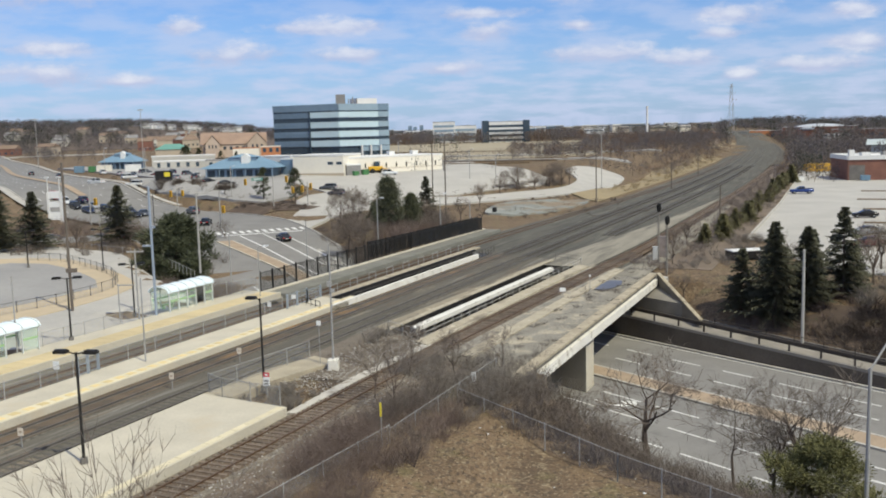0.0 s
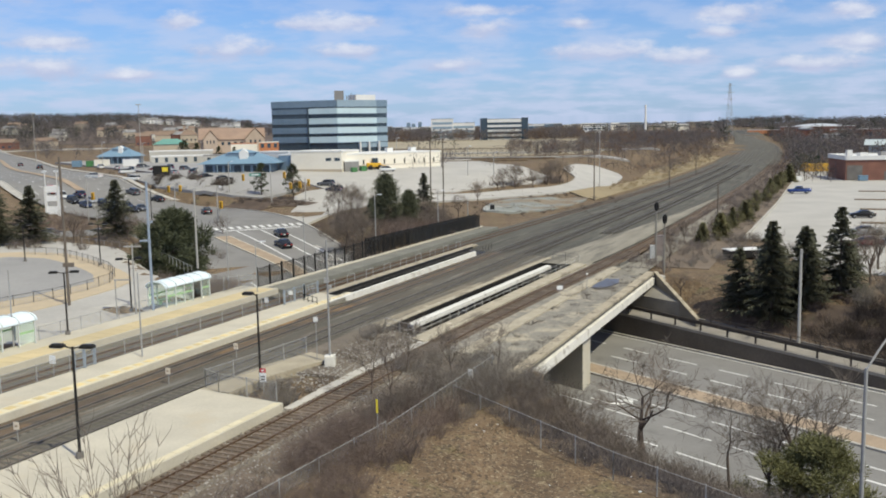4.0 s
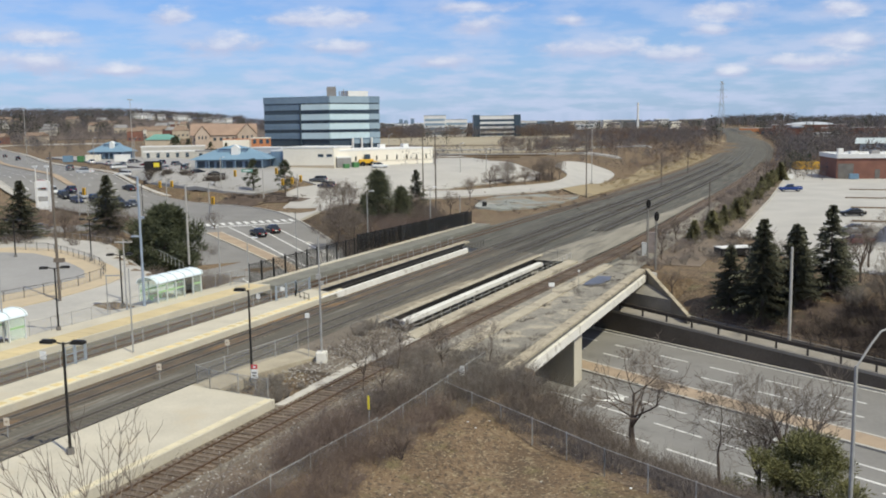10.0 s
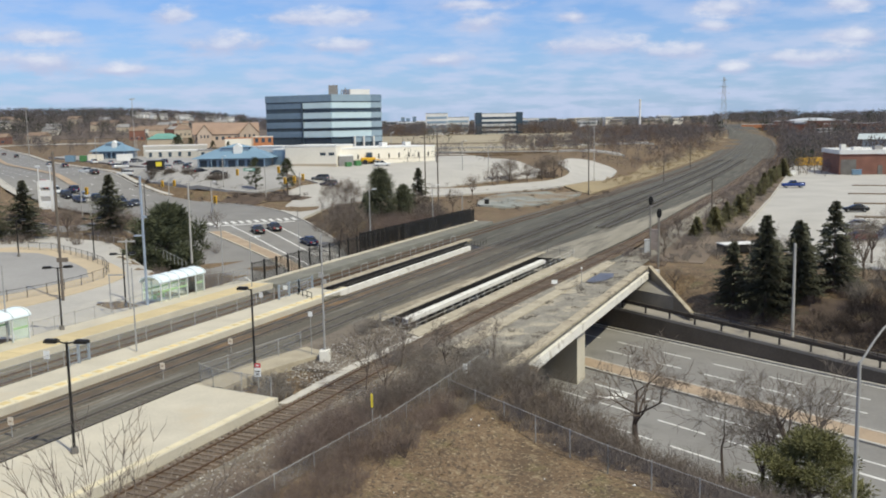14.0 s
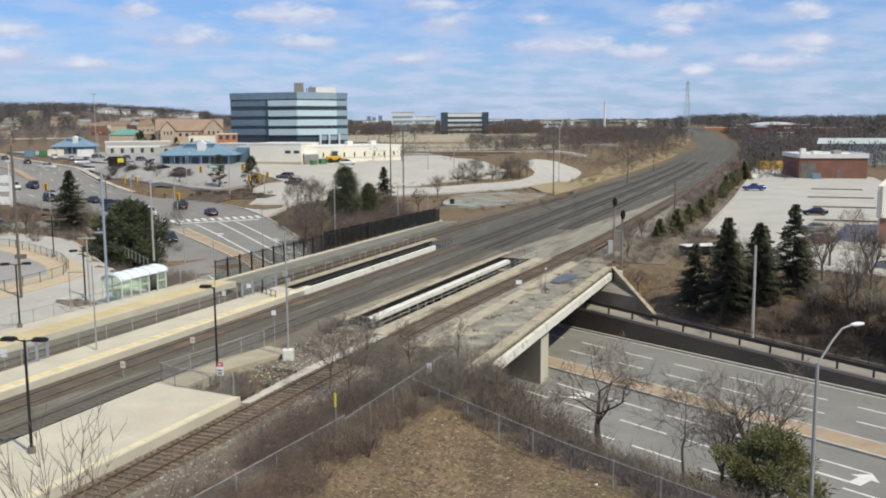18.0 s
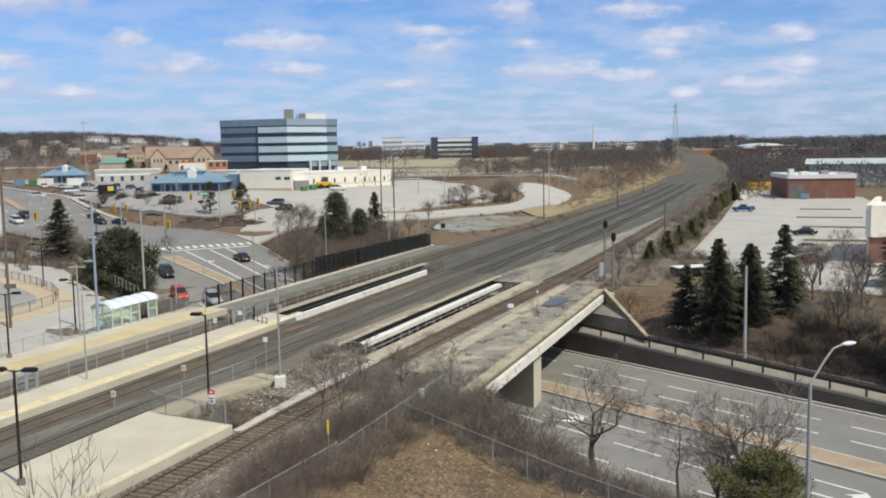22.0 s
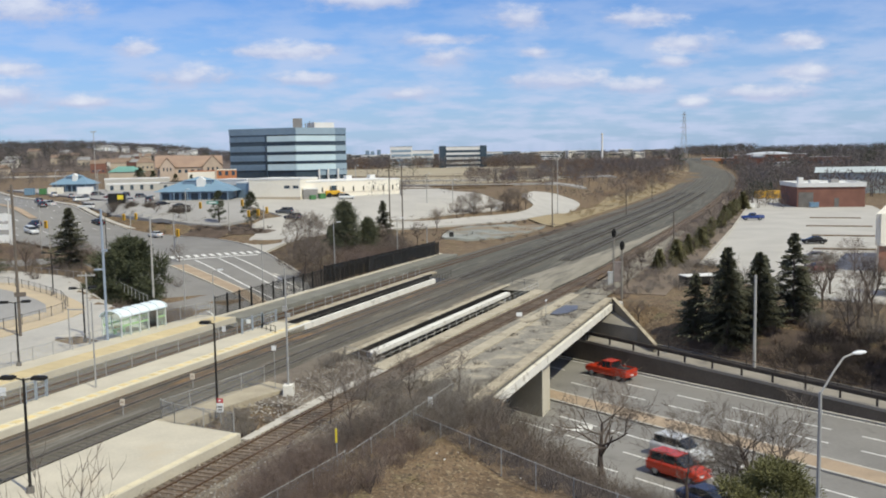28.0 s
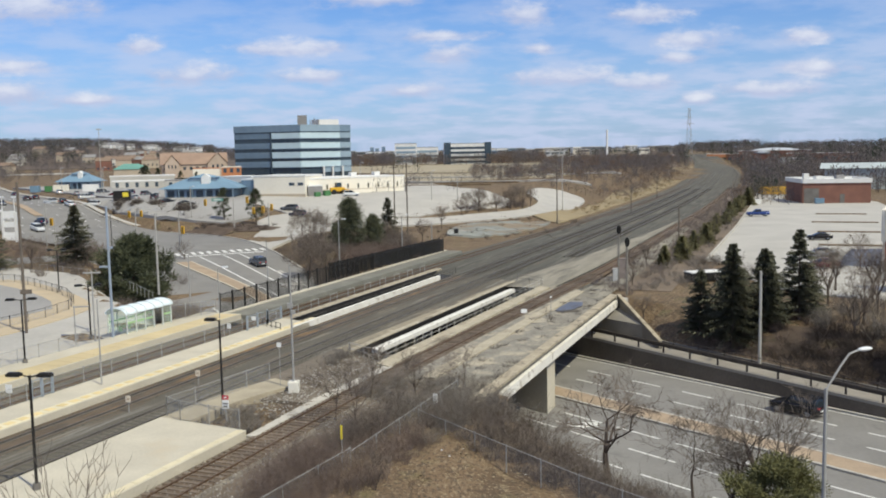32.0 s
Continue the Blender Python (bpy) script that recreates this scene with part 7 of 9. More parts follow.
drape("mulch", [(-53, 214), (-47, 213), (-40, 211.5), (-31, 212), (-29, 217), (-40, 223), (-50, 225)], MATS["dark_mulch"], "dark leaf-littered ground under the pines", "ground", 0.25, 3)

# ---------------------------------------------------------------- buildings
GLASS_DARK = mat("glass_dark", (0.055, 0.08, 0.105), (0.035, 0.055, 0.075), 0.12, scale=0.05, fine=0.6, spec=0.6)
BAND_LIGHT = mat("spandrel_light", (0.55, 0.68, 0.72), (0.46, 0.58, 0.62), 0.25, scale=0.05, fine=0.4, spec=0.5)
BAND_BLUE = mat("spandrel_blue", (0.2, 0.28, 0.36), (0.14, 0.2, 0.265), 0.25, scale=0.05, fine=0.5, spec=0.5)
BAND_MID = mat("spandrel_mid", (0.3, 0.39, 0.46), (0.24, 0.32, 0.38), 0.25, scale=0.05, fine=0.5, spec=0.5)
TRIM_WHITE = mat("trim_white", (0.75, 0.74, 0.71), (0.62, 0.61, 0.58), 0.7, scale=0.2, fine=3)
ROOF_BROWN = mat("roof_brown", (0.27, 0.19, 0.14), (0.19, 0.14, 0.1), 0.9, scale=0.2, fine=2)
ROOF_GREEN = mat("roof_green", (0.16, 0.34, 0.28), (0.12, 0.26, 0.22), 0.7, scale=0.2, fine=2)
ROOF_GREY = mat("roof_grey", (0.3, 0.29, 0.28), (0.21, 0.2, 0.19), 0.9, scale=0.2, fine=2)
WALL_TAN = mat("wall_tan", (0.5, 0.42, 0.32), (0.4, 0.34, 0.26), 0.9, scale=0.2, fine=2)
WALL_PALE = mat("wall_pale_grey", (0.53, 0.51, 0.46), (0.42, 0.4, 0.36), 0.9, scale=0.2, fine=2)
SHED_PALE = mat("shed_pale", (0.5, 0.55, 0.54), (0.4, 0.44, 0.43), 0.6, scale=0.1, fine=1.5)
WALL_ORANGE = mat("wall_orange", (0.52, 0.22, 0.1), (0.42, 0.18, 0.09), 0.9, scale=0.2, fine=2)
YELLOW = mat("machine_yellow", (0.72, 0.42, 0.03), (0.55, 0.3, 0.03), 0.5, scale=0.8, fine=6)


def slab_on(bm, a, b, z0, z1, proud, depth=0.3):
    """A slab along the wall from a to b, standing proud of it (outside is on the right of a to b)."""
    a, b = Vector((a[0], a[1], 0)), Vector((b[0], b[1], 0))
    d = (b - a).normalized()
    n = Vector((d.y, -d.x, 0))
    prism(bm, [a + n * proud, b + n * proud, b - n * depth, a - n * depth], z0, z1)


def mix2(a, b, f):
    return (a[0] + (b[0] - a[0]) * f, a[1] + (b[1] - a[1]) * f)


def shell(name, outline, z0, z1, wall, label, category="building", group="", roof="flat", roof_m=None, rise=3.0, over=0.5):
    """A building over an outline (anticlockwise from above), with a flat, hipped or gabled roof."""
    ob = thing(name, (0, 0, 0), label, category, group)
    bm = bmesh.new()
    prism(bm, outline, z0 - 1.0, z1)
    part("wall", bm, wall, ob)
    cx, cy = sum(p[0] for p in outline) / len(outline), sum(p[1] for p in outline) / len(outline)
    eave = [(p[0] + (p[0] - cx) * over / 8, p[1] + (p[1] - cy) * over / 8) for p in outline]
    bm = bmesh.new()
    rm = roof_m or ROOF_WHITE
    if roof == "flat":
        prism(bm, [(cx + (p[0] - cx) * 1.012, cy + (p[1] - cy) * 1.012) for p in outline], z1, z1 + 0.4)
    elif roof == "hip":
        lo = [bm.verts.new((p[0], p[1], z1)) for p in eave]
        e0, e1 = mix2(eave[0], eave[3], 0.5), mix2(eave[1], eave[2], 0.5)
        r0, r1 = mix2(e0, e1, 0.3), mix2(e0, e1, 0.7)
        a, b = bm.verts.new((*r0, z1 + rise)), bm.verts.new((*r1, z1 + rise))
        bm.faces.new((lo[0], lo[1], b, a))
        bm.faces.new((lo[1], lo[2], b))
        bm.faces.new((lo[2], lo[3], a, b))
        bm.faces.new((lo[3], lo[0], a))
        bm.faces.new(lo[::-1])
    else:
        lo = [bm.verts.new((p[0], p[1], z1)) for p in eave]
        e0, e1 = mix2(eave[0], eave[3], 0.5), mix2(eave[1], eave[2], 0.5)
        a, b = bm.verts.new((*e0, z1 + rise)), bm.verts.new((*e1, z1 + rise))
        bm.faces.new((lo[0], lo[1], b, a))
        bm.faces.new((lo[2], lo[3], a, b))
        bm.faces.new((lo[1], lo[2], b))
        bm.faces.new((lo[3], lo[0], a))
        bm.faces.new(lo[::-1])
    part("roof", bm, rm, ob)
    return ob


def windows(ob, a, b, z0, z1, n, fill=0.6, material=None, frames=True):
    """n windows along the wall a-b, each a part with its frame."""
    for k in range(n):
        f0, f1 = (k + 0.5 - fill / 2) / n, (k + 0.5 + fill / 2) / n
        bm = bmesh.new()
        slab_on(bm, mix2(a, b, f0), mix2(a, b, f1), z0, z1, 0.06, 0.05)
        w = part("window", bm, material or GLASS_DARK, ob)
        if frames:
            bm = bmesh.new()
            slab_on(bm, mix2(a, b, f0 - 0.02 / n), mix2(a, b, f1 + 0.02 / n), z0 - 0.15, z0, 0.16, 0.0)
            part("sill", bm, TRIM_WHITE, w)


def rect(cx, cy, w, d, turn=0.0):
    c, s = math.cos(radians(turn)), math.sin(radians(turn))
    return [(cx + x * c - y * s, cy + x * s + y * c) for x, y in ((-w / 2, -d / 2), (w / 2, -d / 2), (w / 2, d / 2), (-w / 2, d / 2))]


def office():
    A, B, C, D, E = (-88.5, 491.0), (-53.0, 477.0), (-28.6, 494.0), (-46, 530), (-82, 528)
    ob = shell("office_building", [A, B, C, D, E], 5.0, 32.6, GLASS_DARK, "six-storey office block banded in blue-grey glass and pale panels", "office building", roof_m=ROOF_GREY)
    M = mix2(A, B, 0.58)
    M2 = mix2(B, C, 0.78)
    for z0, z1 in ((26.5, 29.3), (21.4, 24.3), (16.6, 19.6), (11.9, 14.9)):
        for p, q, m, n in ((A, M, BAND_BLUE, 16), (M, B, BAND_LIGHT, 1), (B, M2, BAND_LIGHT, 1), (M2, C, BAND_MID, 1)):
            if n == 1:
                bm = bmesh.new()
                slab_on(bm, p, q, z0, z1, 0.5)
                part("spandrel_band", bm, m, ob)
            else:
                bm = bmesh.new()
                slab_on(bm, p, q, z0, z1, 0.2)
                band_ob = part("spandrel_band", bm, m, ob)
                for k in range(n):
                    f = (k + 0.5) / n
                    bm = bmesh.new()
                    slab_on(bm, mix2(p, q, f - 0.008), mix2(p, q, f + 0.008), z0, z1, 0.5)
                    part("fin", bm, BAND_BLUE, band_ob)
        for p, q in ((M, B), (B, M2)):
            bm = bmesh.new()
            slab_on(bm, p, q, z0 - 0.25, z0, 0.75)
            part("sun_shade", bm, BAND_BLUE, ob)
    for p, q in ((A, M), (M, B), (B, M2), (M2, C)):
        bm = bmesh.new()
        slab_on(bm, p, q, 29.9, 33.3, 0.6)
        part("fascia", bm, BAND_BLUE if p != B else BAND_MID, ob)
    bm = bmesh.new()
    slab_on(bm, mix2(M, B, -0.05), M, 8, 30, 0.8)
    part("dark_fin", bm, GLASS_DARK, ob)
    for f in (0.42, 0.6, 0.8):
        bm = bmesh.new()
        p = mix2(B, C, f)
        rod(bm, (p[0] + 0.8, p[1] - 1.2, 5), (p[0] + 0.8, p[1] - 1.2, 12), 0.55, None, 10)
        part("column", bm, TRIM_WHITE, ob)
    bm = bmesh.new()
    slab_on(bm, mix2(B, C, 0.4), C, 9.0, 11.6, 0.4)
    part("lobby_band", bm, BAND_MID, ob)
    bm = bmesh.new()
    prism(bm, rect(-42, 500, 12, 8, 35), 33, 36.4)
    part("penthouse", bm, TRIM_WHITE, ob, "white rooftop plant room")
    bm = bmesh.new()
    prism(bm, rect(-53, 490, 4.5, 4, 0), 33, 38.4)
    part("roof_unit", bm, ROOF_GREY, ob, "grey cooling unit")
    for k in range(3):
        bm = bmesh.new()
        rod(bm, (-49 + k * 2.2, 491, 33), (-49 + k * 2.2, 491, 36 + k % 2), 0.25, None, 6)
        part("roof_vent", bm, ROOF_GREY, ob)


office()


def long_hall():
    ob = shell("long_hall", [(-28, 267), (-0.5, 287), (-10, 300), (-38, 282)], 5.4, 10.5, STUCCO, "long low cream stucco hall with dark wall lights", "building")
    a, b = (-28, 267), (-0.5, 287)
    for k in range(9):
        f = 0.08 + k * 0.105
        bm = bmesh.new()
        slab_on(bm, mix2(a, b, f), mix2(a, b, f + 0.008), 7.6, 8.9, 0.3)
        part("wall_light", bm, BLACK_METAL, ob)
    bm = bmesh.new()
    slab_on(bm, a, b, 7.2, 7.35, 0.08)
    part("trim_line", bm, WALL_TAN, ob)
    for f in (0.03, 0.6, 0.85):
        bm = bmesh.new()
        p = mix2((-33, 275), (-5, 293), f)
        prism(bm, rect(p[0], p[1], 2, 1.6, 36), 10.8, 12.0)
        part("roof_unit", bm, TRIM_WHITE, ob)
    ob2 = shell("front_hall", [(-43.6, 269.5), (-28.4, 264.0), (-24.5, 276), (-39, 284)], 5.4, 11.5, STUCCO, "taller cream stucco front block with small dark windows", "building")
    windows(ob2, mix2((-43.6, 269.5), (-28.4, 264.0), 0.66), (-28.4, 264.0), 9.0, 9.8, 2, 0.62, frames=False)
    bm = bmesh.new()
    slab_on(bm, (-43.6, 269.5), (-28.4, 264.0), 5.6, 6.6, 0.08)
    part("plinth", bm, WALL_TAN, ob2)
    ob3 = shell("service_block", [(-27.6, 264.6), (-23.8, 267.4), (-25.6, 270), (-29.0, 268)], 5.4, 8.6, ROOF_GREY, "small grey service block against the hall", "building")
    ob4 = shell("dark_tower", [(-47.6, 272), (-43.8, 270.4), (-42, 276), (-46, 278)], 5.4, 10.6, BAND_BLUE, "narrow dark stair block beside the hall", "building")
    ob5 = shell("link_block", [(-57, 286), (-46, 280), (-44, 290), (-54, 296)], 5.4, 11.2, TRIM_WHITE, "pale link block with a dark strip window", "building")
    windows(ob5, (-57, 286), (-46, 280), 8.2, 9.8, 1, 0.7, frames=False)


long_hall()


def blue_pavilion(cx, cy, w, d, z0, turn, label, lantern=True):
    """Low restaurant with a broad blue hipped roof and a white lantern."""
    o = rect(cx, cy, w, d, turn)
    ob = shell("blue_roof_restaurant", o, z0, z0 + 3.4, BAND_BLUE, label, "restaurant", "blue-roofed restaurants", "hip", ROOF_BLUE, 3.0, 1.6)
    windows(ob, o[0], o[1], z0 + 0.6, z0 + 2.9, 7, 0.7, frames=False)
    for k in range(6):
        p = mix2(o[0], o[1], k / 5)
        bm = bmesh.new()
        rod(bm, (p[0], p[1] - 0.9, z0 - 0.5), (p[0], p[1] - 0.9, z0 + 3.4), 0.16, None, 6)
        part("column", bm, BAND_BLUE, ob)
    bm = bmesh.new()
    prism(bm, rect(cx, cy, w * 0.42, d * 0.42, turn), z0 + 4.2, z0 + 6.4)
    up = part("upper_storey", bm, BAND_BLUE, ob)
    q = rect(cx, cy, w * 0.46, d * 0.46, turn)
    bm = bmesh.new()
    lo = [bm.verts.new((*p, z0 + 6.4)) for p in q]
    t = bm.verts.new((cx, cy, z0 + 7.5))
    for i in range(4):
        bm.faces.new((lo[i], lo[(i + 1) % 4], t))
    bm.faces.new(lo[::-1])
    part("upper_roof", bm, ROOF_BLUE, up)
    if lantern:
        g = rect(cx + 1.0, cy - d * 0.26, w * 0.12, 2.2, turn)
        bm = bmesh.new()
        prism(bm, g, z0 + 4.6, z0 + 6.6)
        lg = part("gable", bm, TRIM_WHITE, ob, "white gable front")
        bm = bmesh.new()
        lo = [bm.verts.new((*p, z0 + 6.6)) for p in g]
        a, b = bm.verts.new((*mix2(g[0], g[1], 0.5), z0 + 7.5)), bm.verts.new((*mix2(g[3], g[2], 0.5), z0 + 7.5))
        for f in ((lo[0], lo[1], a), (lo[1], lo[2], b, a), (lo[2], lo[3], b), (lo[3], lo[0], a, b)):
            bm.faces.new(f)
        part("gable_roof", bm, TRIM_WHITE, lg)
    return ob


blue_pavilion(-57.5, 270, 19, 12, 5.3, -4, "low restaurant with a broad blue hipped roof")
blue_pavilion(-127, 370, 13, 10, 5.8, -8, "second low restaurant with a blue hipped roof")
for cx, cy, w, d, z0, z1, m, rf, rm, lab in (
        (-104, 372, 22, 10, 5.8, 8.7, WALL_PALE, "flat", ROOF_WHITE, "long low pale grey shop building"), (-82, 362, 20, 10, 5.8, 8.9, WALL_PALE, "flat", ROOF_GREY, "long low pale shop building"), (-112, 402, 26, 12, 5.8, 10.2, WALL_PALE, "flat", ROOF_WHITE, "pale shop building behind the others"),
        (-64, 330, 16, 9, 5.8, 9.6, WALL_PALE, "flat", ROOF_WHITE, "pale shop building behind the restaurant"),
        (-139, 480, 17, 12, 6.0, 12.5, WALL_TAN, "hip", ROOF_GREEN, "tan house with a green hipped roof"), (-93, 440, 12, 10, 5.8, 12.4, STUCCO, "flat", WALL_ORANGE, "cream shop with an orange sign band"), (-82, 444, 9, 10, 5.8, 12.8, WALL_ORANGE, "flat", STUCCO, "orange and cream shop front"),
        (-232, 860, 15, 12, 11, 17, WALL_TAN, "hip", ROOF_BROWN, "tan house among the trees"), (-262, 880, 14, 12, 12, 18, WALL_TAN, "hip", BRICK, "house with a red roof among the trees")):
    o = rect(cx, cy, w, d, -math.degrees(math.atan2(-cx, cy)) * -1)
    b = shell("shop_building" if w > 12 and cy < 470 else "house", o, min(z0, gz(cx, cy)), z1, m, lab, "shop" if cy < 470 else "house", "", rf, rm, 5.0 if rm is ROOF_BROWN else 2.8)
    windows(b, o[0], o[1], z0 + 0.8, z0 + 2.6, max(3, int(w / 3.5)), 0.32, frames=False)
    if z1 - z0 > 7:
        windows(b, o[0], o[1], z0 + 4.6, z0 + 6.6, max(3, int(w / 3.5)), 0.5, frames=False)


def gabled_lodge(cx, cy, z0, label):
    """Broad building under a steep pinkish roof, with two gabled wings towards the road."""
    turn = math.degrees(math.atan2(-cx, cy))
    roof_m = mat("roof_pink_tan", (0.36, 0.255, 0.19), (0.27, 0.19, 0.145), 0.9, scale=0.2, fine=2)
    wall_m = mat("wall_rose_tan", (0.55, 0.44, 0.35), (0.45, 0.36, 0.29), 0.9, scale=0.2, fine=2)
    o = rect(cx, cy, 35, 15, turn)
    ob = shell("lodge", o, z0, z0 + 6.5, wall_m, label, "building", "", "gable", roof_m, 6.5, 0.6)
    windows(ob, o[0], o[1], z0 + 3.4, z0 + 5.2, 10, 0.45, frames=False)
    c, sn = math.cos(radians(turn)), math.sin(radians(turn))
    for off, w, up in ((-12, 8, 4.8), (13, 11, 6.0)):
        wx, wy = cx + off * c + 6.0 * sn, cy + off * sn - 6.0 * c
        g = rect(wx, wy, w, 9, turn)
        bm = bmesh.new()
        lo, hi = [bm.verts.new((*p, z0 - 1)) for p in g], [bm.verts.new((*p, z0 + 6.8)) for p in g]
        t0, t1 = bm.verts.new((*mix2(g[0], g[1], 0.5), z0 + 6.8 + up)), bm.verts.new((*mix2(g[3], g[2], 0.5), z0 + 6.8 + up))
        for f in ((lo[0], lo[1], hi[1], t0, hi[0]), (lo[1], lo[2], hi[2], hi[1]), (lo[2], lo[3], hi[3], t1, hi[2]), (lo[3], lo[0], hi[0], hi[3]), (hi[0], t0, t1, hi[3]), (t0, hi[1], hi[2], t1)):
            bm.faces.new(f)
        wing = part("gabled_wing", bm, wall_m, ob)
        bm = bmesh.new()
        e = rect(wx, wy, w + 1.2, 9.8, turn)
        m0, m1 = (*mix2(e[0], e[1], 0.5), z0 + 7.2 + up), (*mix2(e[3], e[2], 0.5), z0 + 7.2 + up)
        tile(bm, [(*e[0], z0 + 6.6), m0, m1, (*e[3], z0 + 6.6)])
        tile(bm, [m0, (*e[1], z0 + 6.6), (*e[2], z0 + 6.6), m1])
        part("wing_roof", bm, roof_m, wing)
        windows(ob, mix2(g[0], g[1], 0.15), mix2(g[0], g[1], 0.85), z0 + 4.4, z0 + 6.2, 3, 0.4, frames=False)


gabled_lodge(-122, 545, 7.5, "broad rose-tan lodge with a steep gabled roof")


def hill_house(x, y, w, h, wall, rm, label):
    o = rect(x, y, w, 10, random.Random(int(x)).uniform(-20, 20))
    z = gz(x, y)
    b = shell("house", o, z, z + h, wall, label, "house", "far houses", "gable", rm, 3.0)
    windows(b, o[0], o[1], z + 1.0, z + 2.4, 3, 0.4, frames=False)


rh = random.Random(77)
for k in range(20):
    b = radians(rh.uniform(-17.8, -12.2))
    d = rh.uniform(1480, 1570)
    hill_house(d * math.sin(b), d * math.cos(b), rh.uniform(8, 12), rh.uniform(5, 6.5), TRIM_WHITE, ROOF_GREY, "pale house on the far wooded hillside")
for k in range(30):
    b = radians(rh.uniform(-25, -12.5))
    d = rh.uniform(800, 1300)
    hill_house(d * math.sin(b), d * math.cos(b), rh.uniform(10, 17), rh.uniform(5, 8), rh.choice((WALL_TAN, STUCCO, BRICK, WALL_TAN)), rh.choice((ROOF_BROWN, ROOF_GREY, ROOF_BROWN)), "house among the trees of the far hillside")
for k in range(84):
    b = radians(rh.uniform(-5.5, 16.5))
    d = rh.uniform(1180, 2200)
    x, y = d * math.sin(b), d * math.cos(b)
    z = gz(x, y)
    o = rect(x, y, rh.uniform(12, 34), 14, rh.uniform(-15, 15))
    hh = rh.uniform(4, 17)
    fb = shell("far_building", o, z, z + hh * 0.42 + 5, rh.choice((TRIM_WHITE, WALL_TAN, BAND_MID, STUCCO, ROOF_GREY)), "pale low building on the far plain", "building", "far buildings", "flat", rh.choice((ROOF_WHITE, ROOF_GREY)))
    windows(fb, o[0], o[1], z + hh * 0.42 + 1.9, z + hh * 0.42 + 3.7, 4, 0.8, frames=False)


def far_office(cx, cy, w, z1, label, ends):
    o = rect(cx, cy, w, 20, 0)
    z = gz(cx, cy)
    ob = shell("far_office", o, z, z1, TRIM_WHITE, label, "office building", "far buildings", "flat", ROOF_GREY)
    k = z1 - 3.0
    while k > z + 2:
        bm = bmesh.new()
        slab_on(bm, mix2(o[0], o[1], 0.05), mix2(o[0], o[1], 0.95), k - 2.2, k, 0.2)
        part("window_band", bm, GLASS_DARK if ends else BAND_MID, ob)
        k -= 4.4
    if ends:
        for f in (0.0, 0.86):
            bm = bmesh.new()
            slab_on(bm, mix2(o[0], o[1], f), mix2(o[0], o[1], f + 0.14), z, z1 + 1.2, 0.6)
            part("end_tower", bm, GLASS_DARK, ob)


far_office(60, 900, 45, 26.5, "wide far office block with dark ends", True)
far_office(1, 940, 22, 28, "white far office block with grey window bands", False)
far_office(22, 960, 24, 24, "low white far office block", False)
for b, h in ((-2.0, 48), (-1.7, 40), (-1.3, 52), (1.6, 44)):
    x, y = 2600 * math.sin(radians(b)), 2600 * math.cos(radians(b))
    shell("far_tower", rect(x, y, 10, 10), 10, 22 + h * 0.36, BAND_BLUE, "grey tower block on the horizon", "tower block", "far towers")


def tall_stack():
    ob = thing("water_tower", (218, 1000, gz(218, 1000)), "thin white tower on the horizon", "tower")
    bm = bmesh.new()
    rod(bm, (0, 0, 0), (0, 0, 30), 1.3, 0.9, 12)
    part("shaft", bm, TRIM_WHITE, ob)
    bm = bmesh.new()
    rod(bm, (0, 0, 30), (0, 0, 32), 1.2, 1.1, 12)
    part("cap", bm, TRIM_WHITE, ob)


tall_stack()


def pylon(x, y, h):
    ob = thing("lattice_pylon", (x, y, gz(x, y)), "grey steel lattice power pylon", "pylon")
    for sx, sy in ((-1, -1), (1, -1), (1, 1), (-1, 1)):
        bm = bmesh.new()
        rod(bm, (sx * 2.6, sy * 2.6, 0), (sx * 0.5, sy * 0.5, h), 0.13, None, 4)
        part("leg", bm, GALV, ob)
    for z, w in ((h * 0.72, 4.5), (h * 0.84, 3.6), (h * 0.95, 2.6)):
        bm = bmesh.new()
        rod(bm, (-w, 0, z), (w, 0, z), 0.12, None, 4)
        part("crossarm", bm, GALV, ob)
    for k in range(8):
        z0, z1 = h * k / 8, h * (k + 1) / 8
        r0, r1 = 2.6 - 2.1 * k / 8, 2.6 - 2.1 * (k + 1) / 8
        bm = bmesh.new()
        rod(bm, (-r0, -r0, z0), (r1, -r1, z1), 0.1, None, 4)
        rod(bm, (r0, -r0, z0), (-r1, -r1, z1), 0.1, None, 4)
        part("bracing", bm, GALV, ob)


pylon(226, 735, 44)


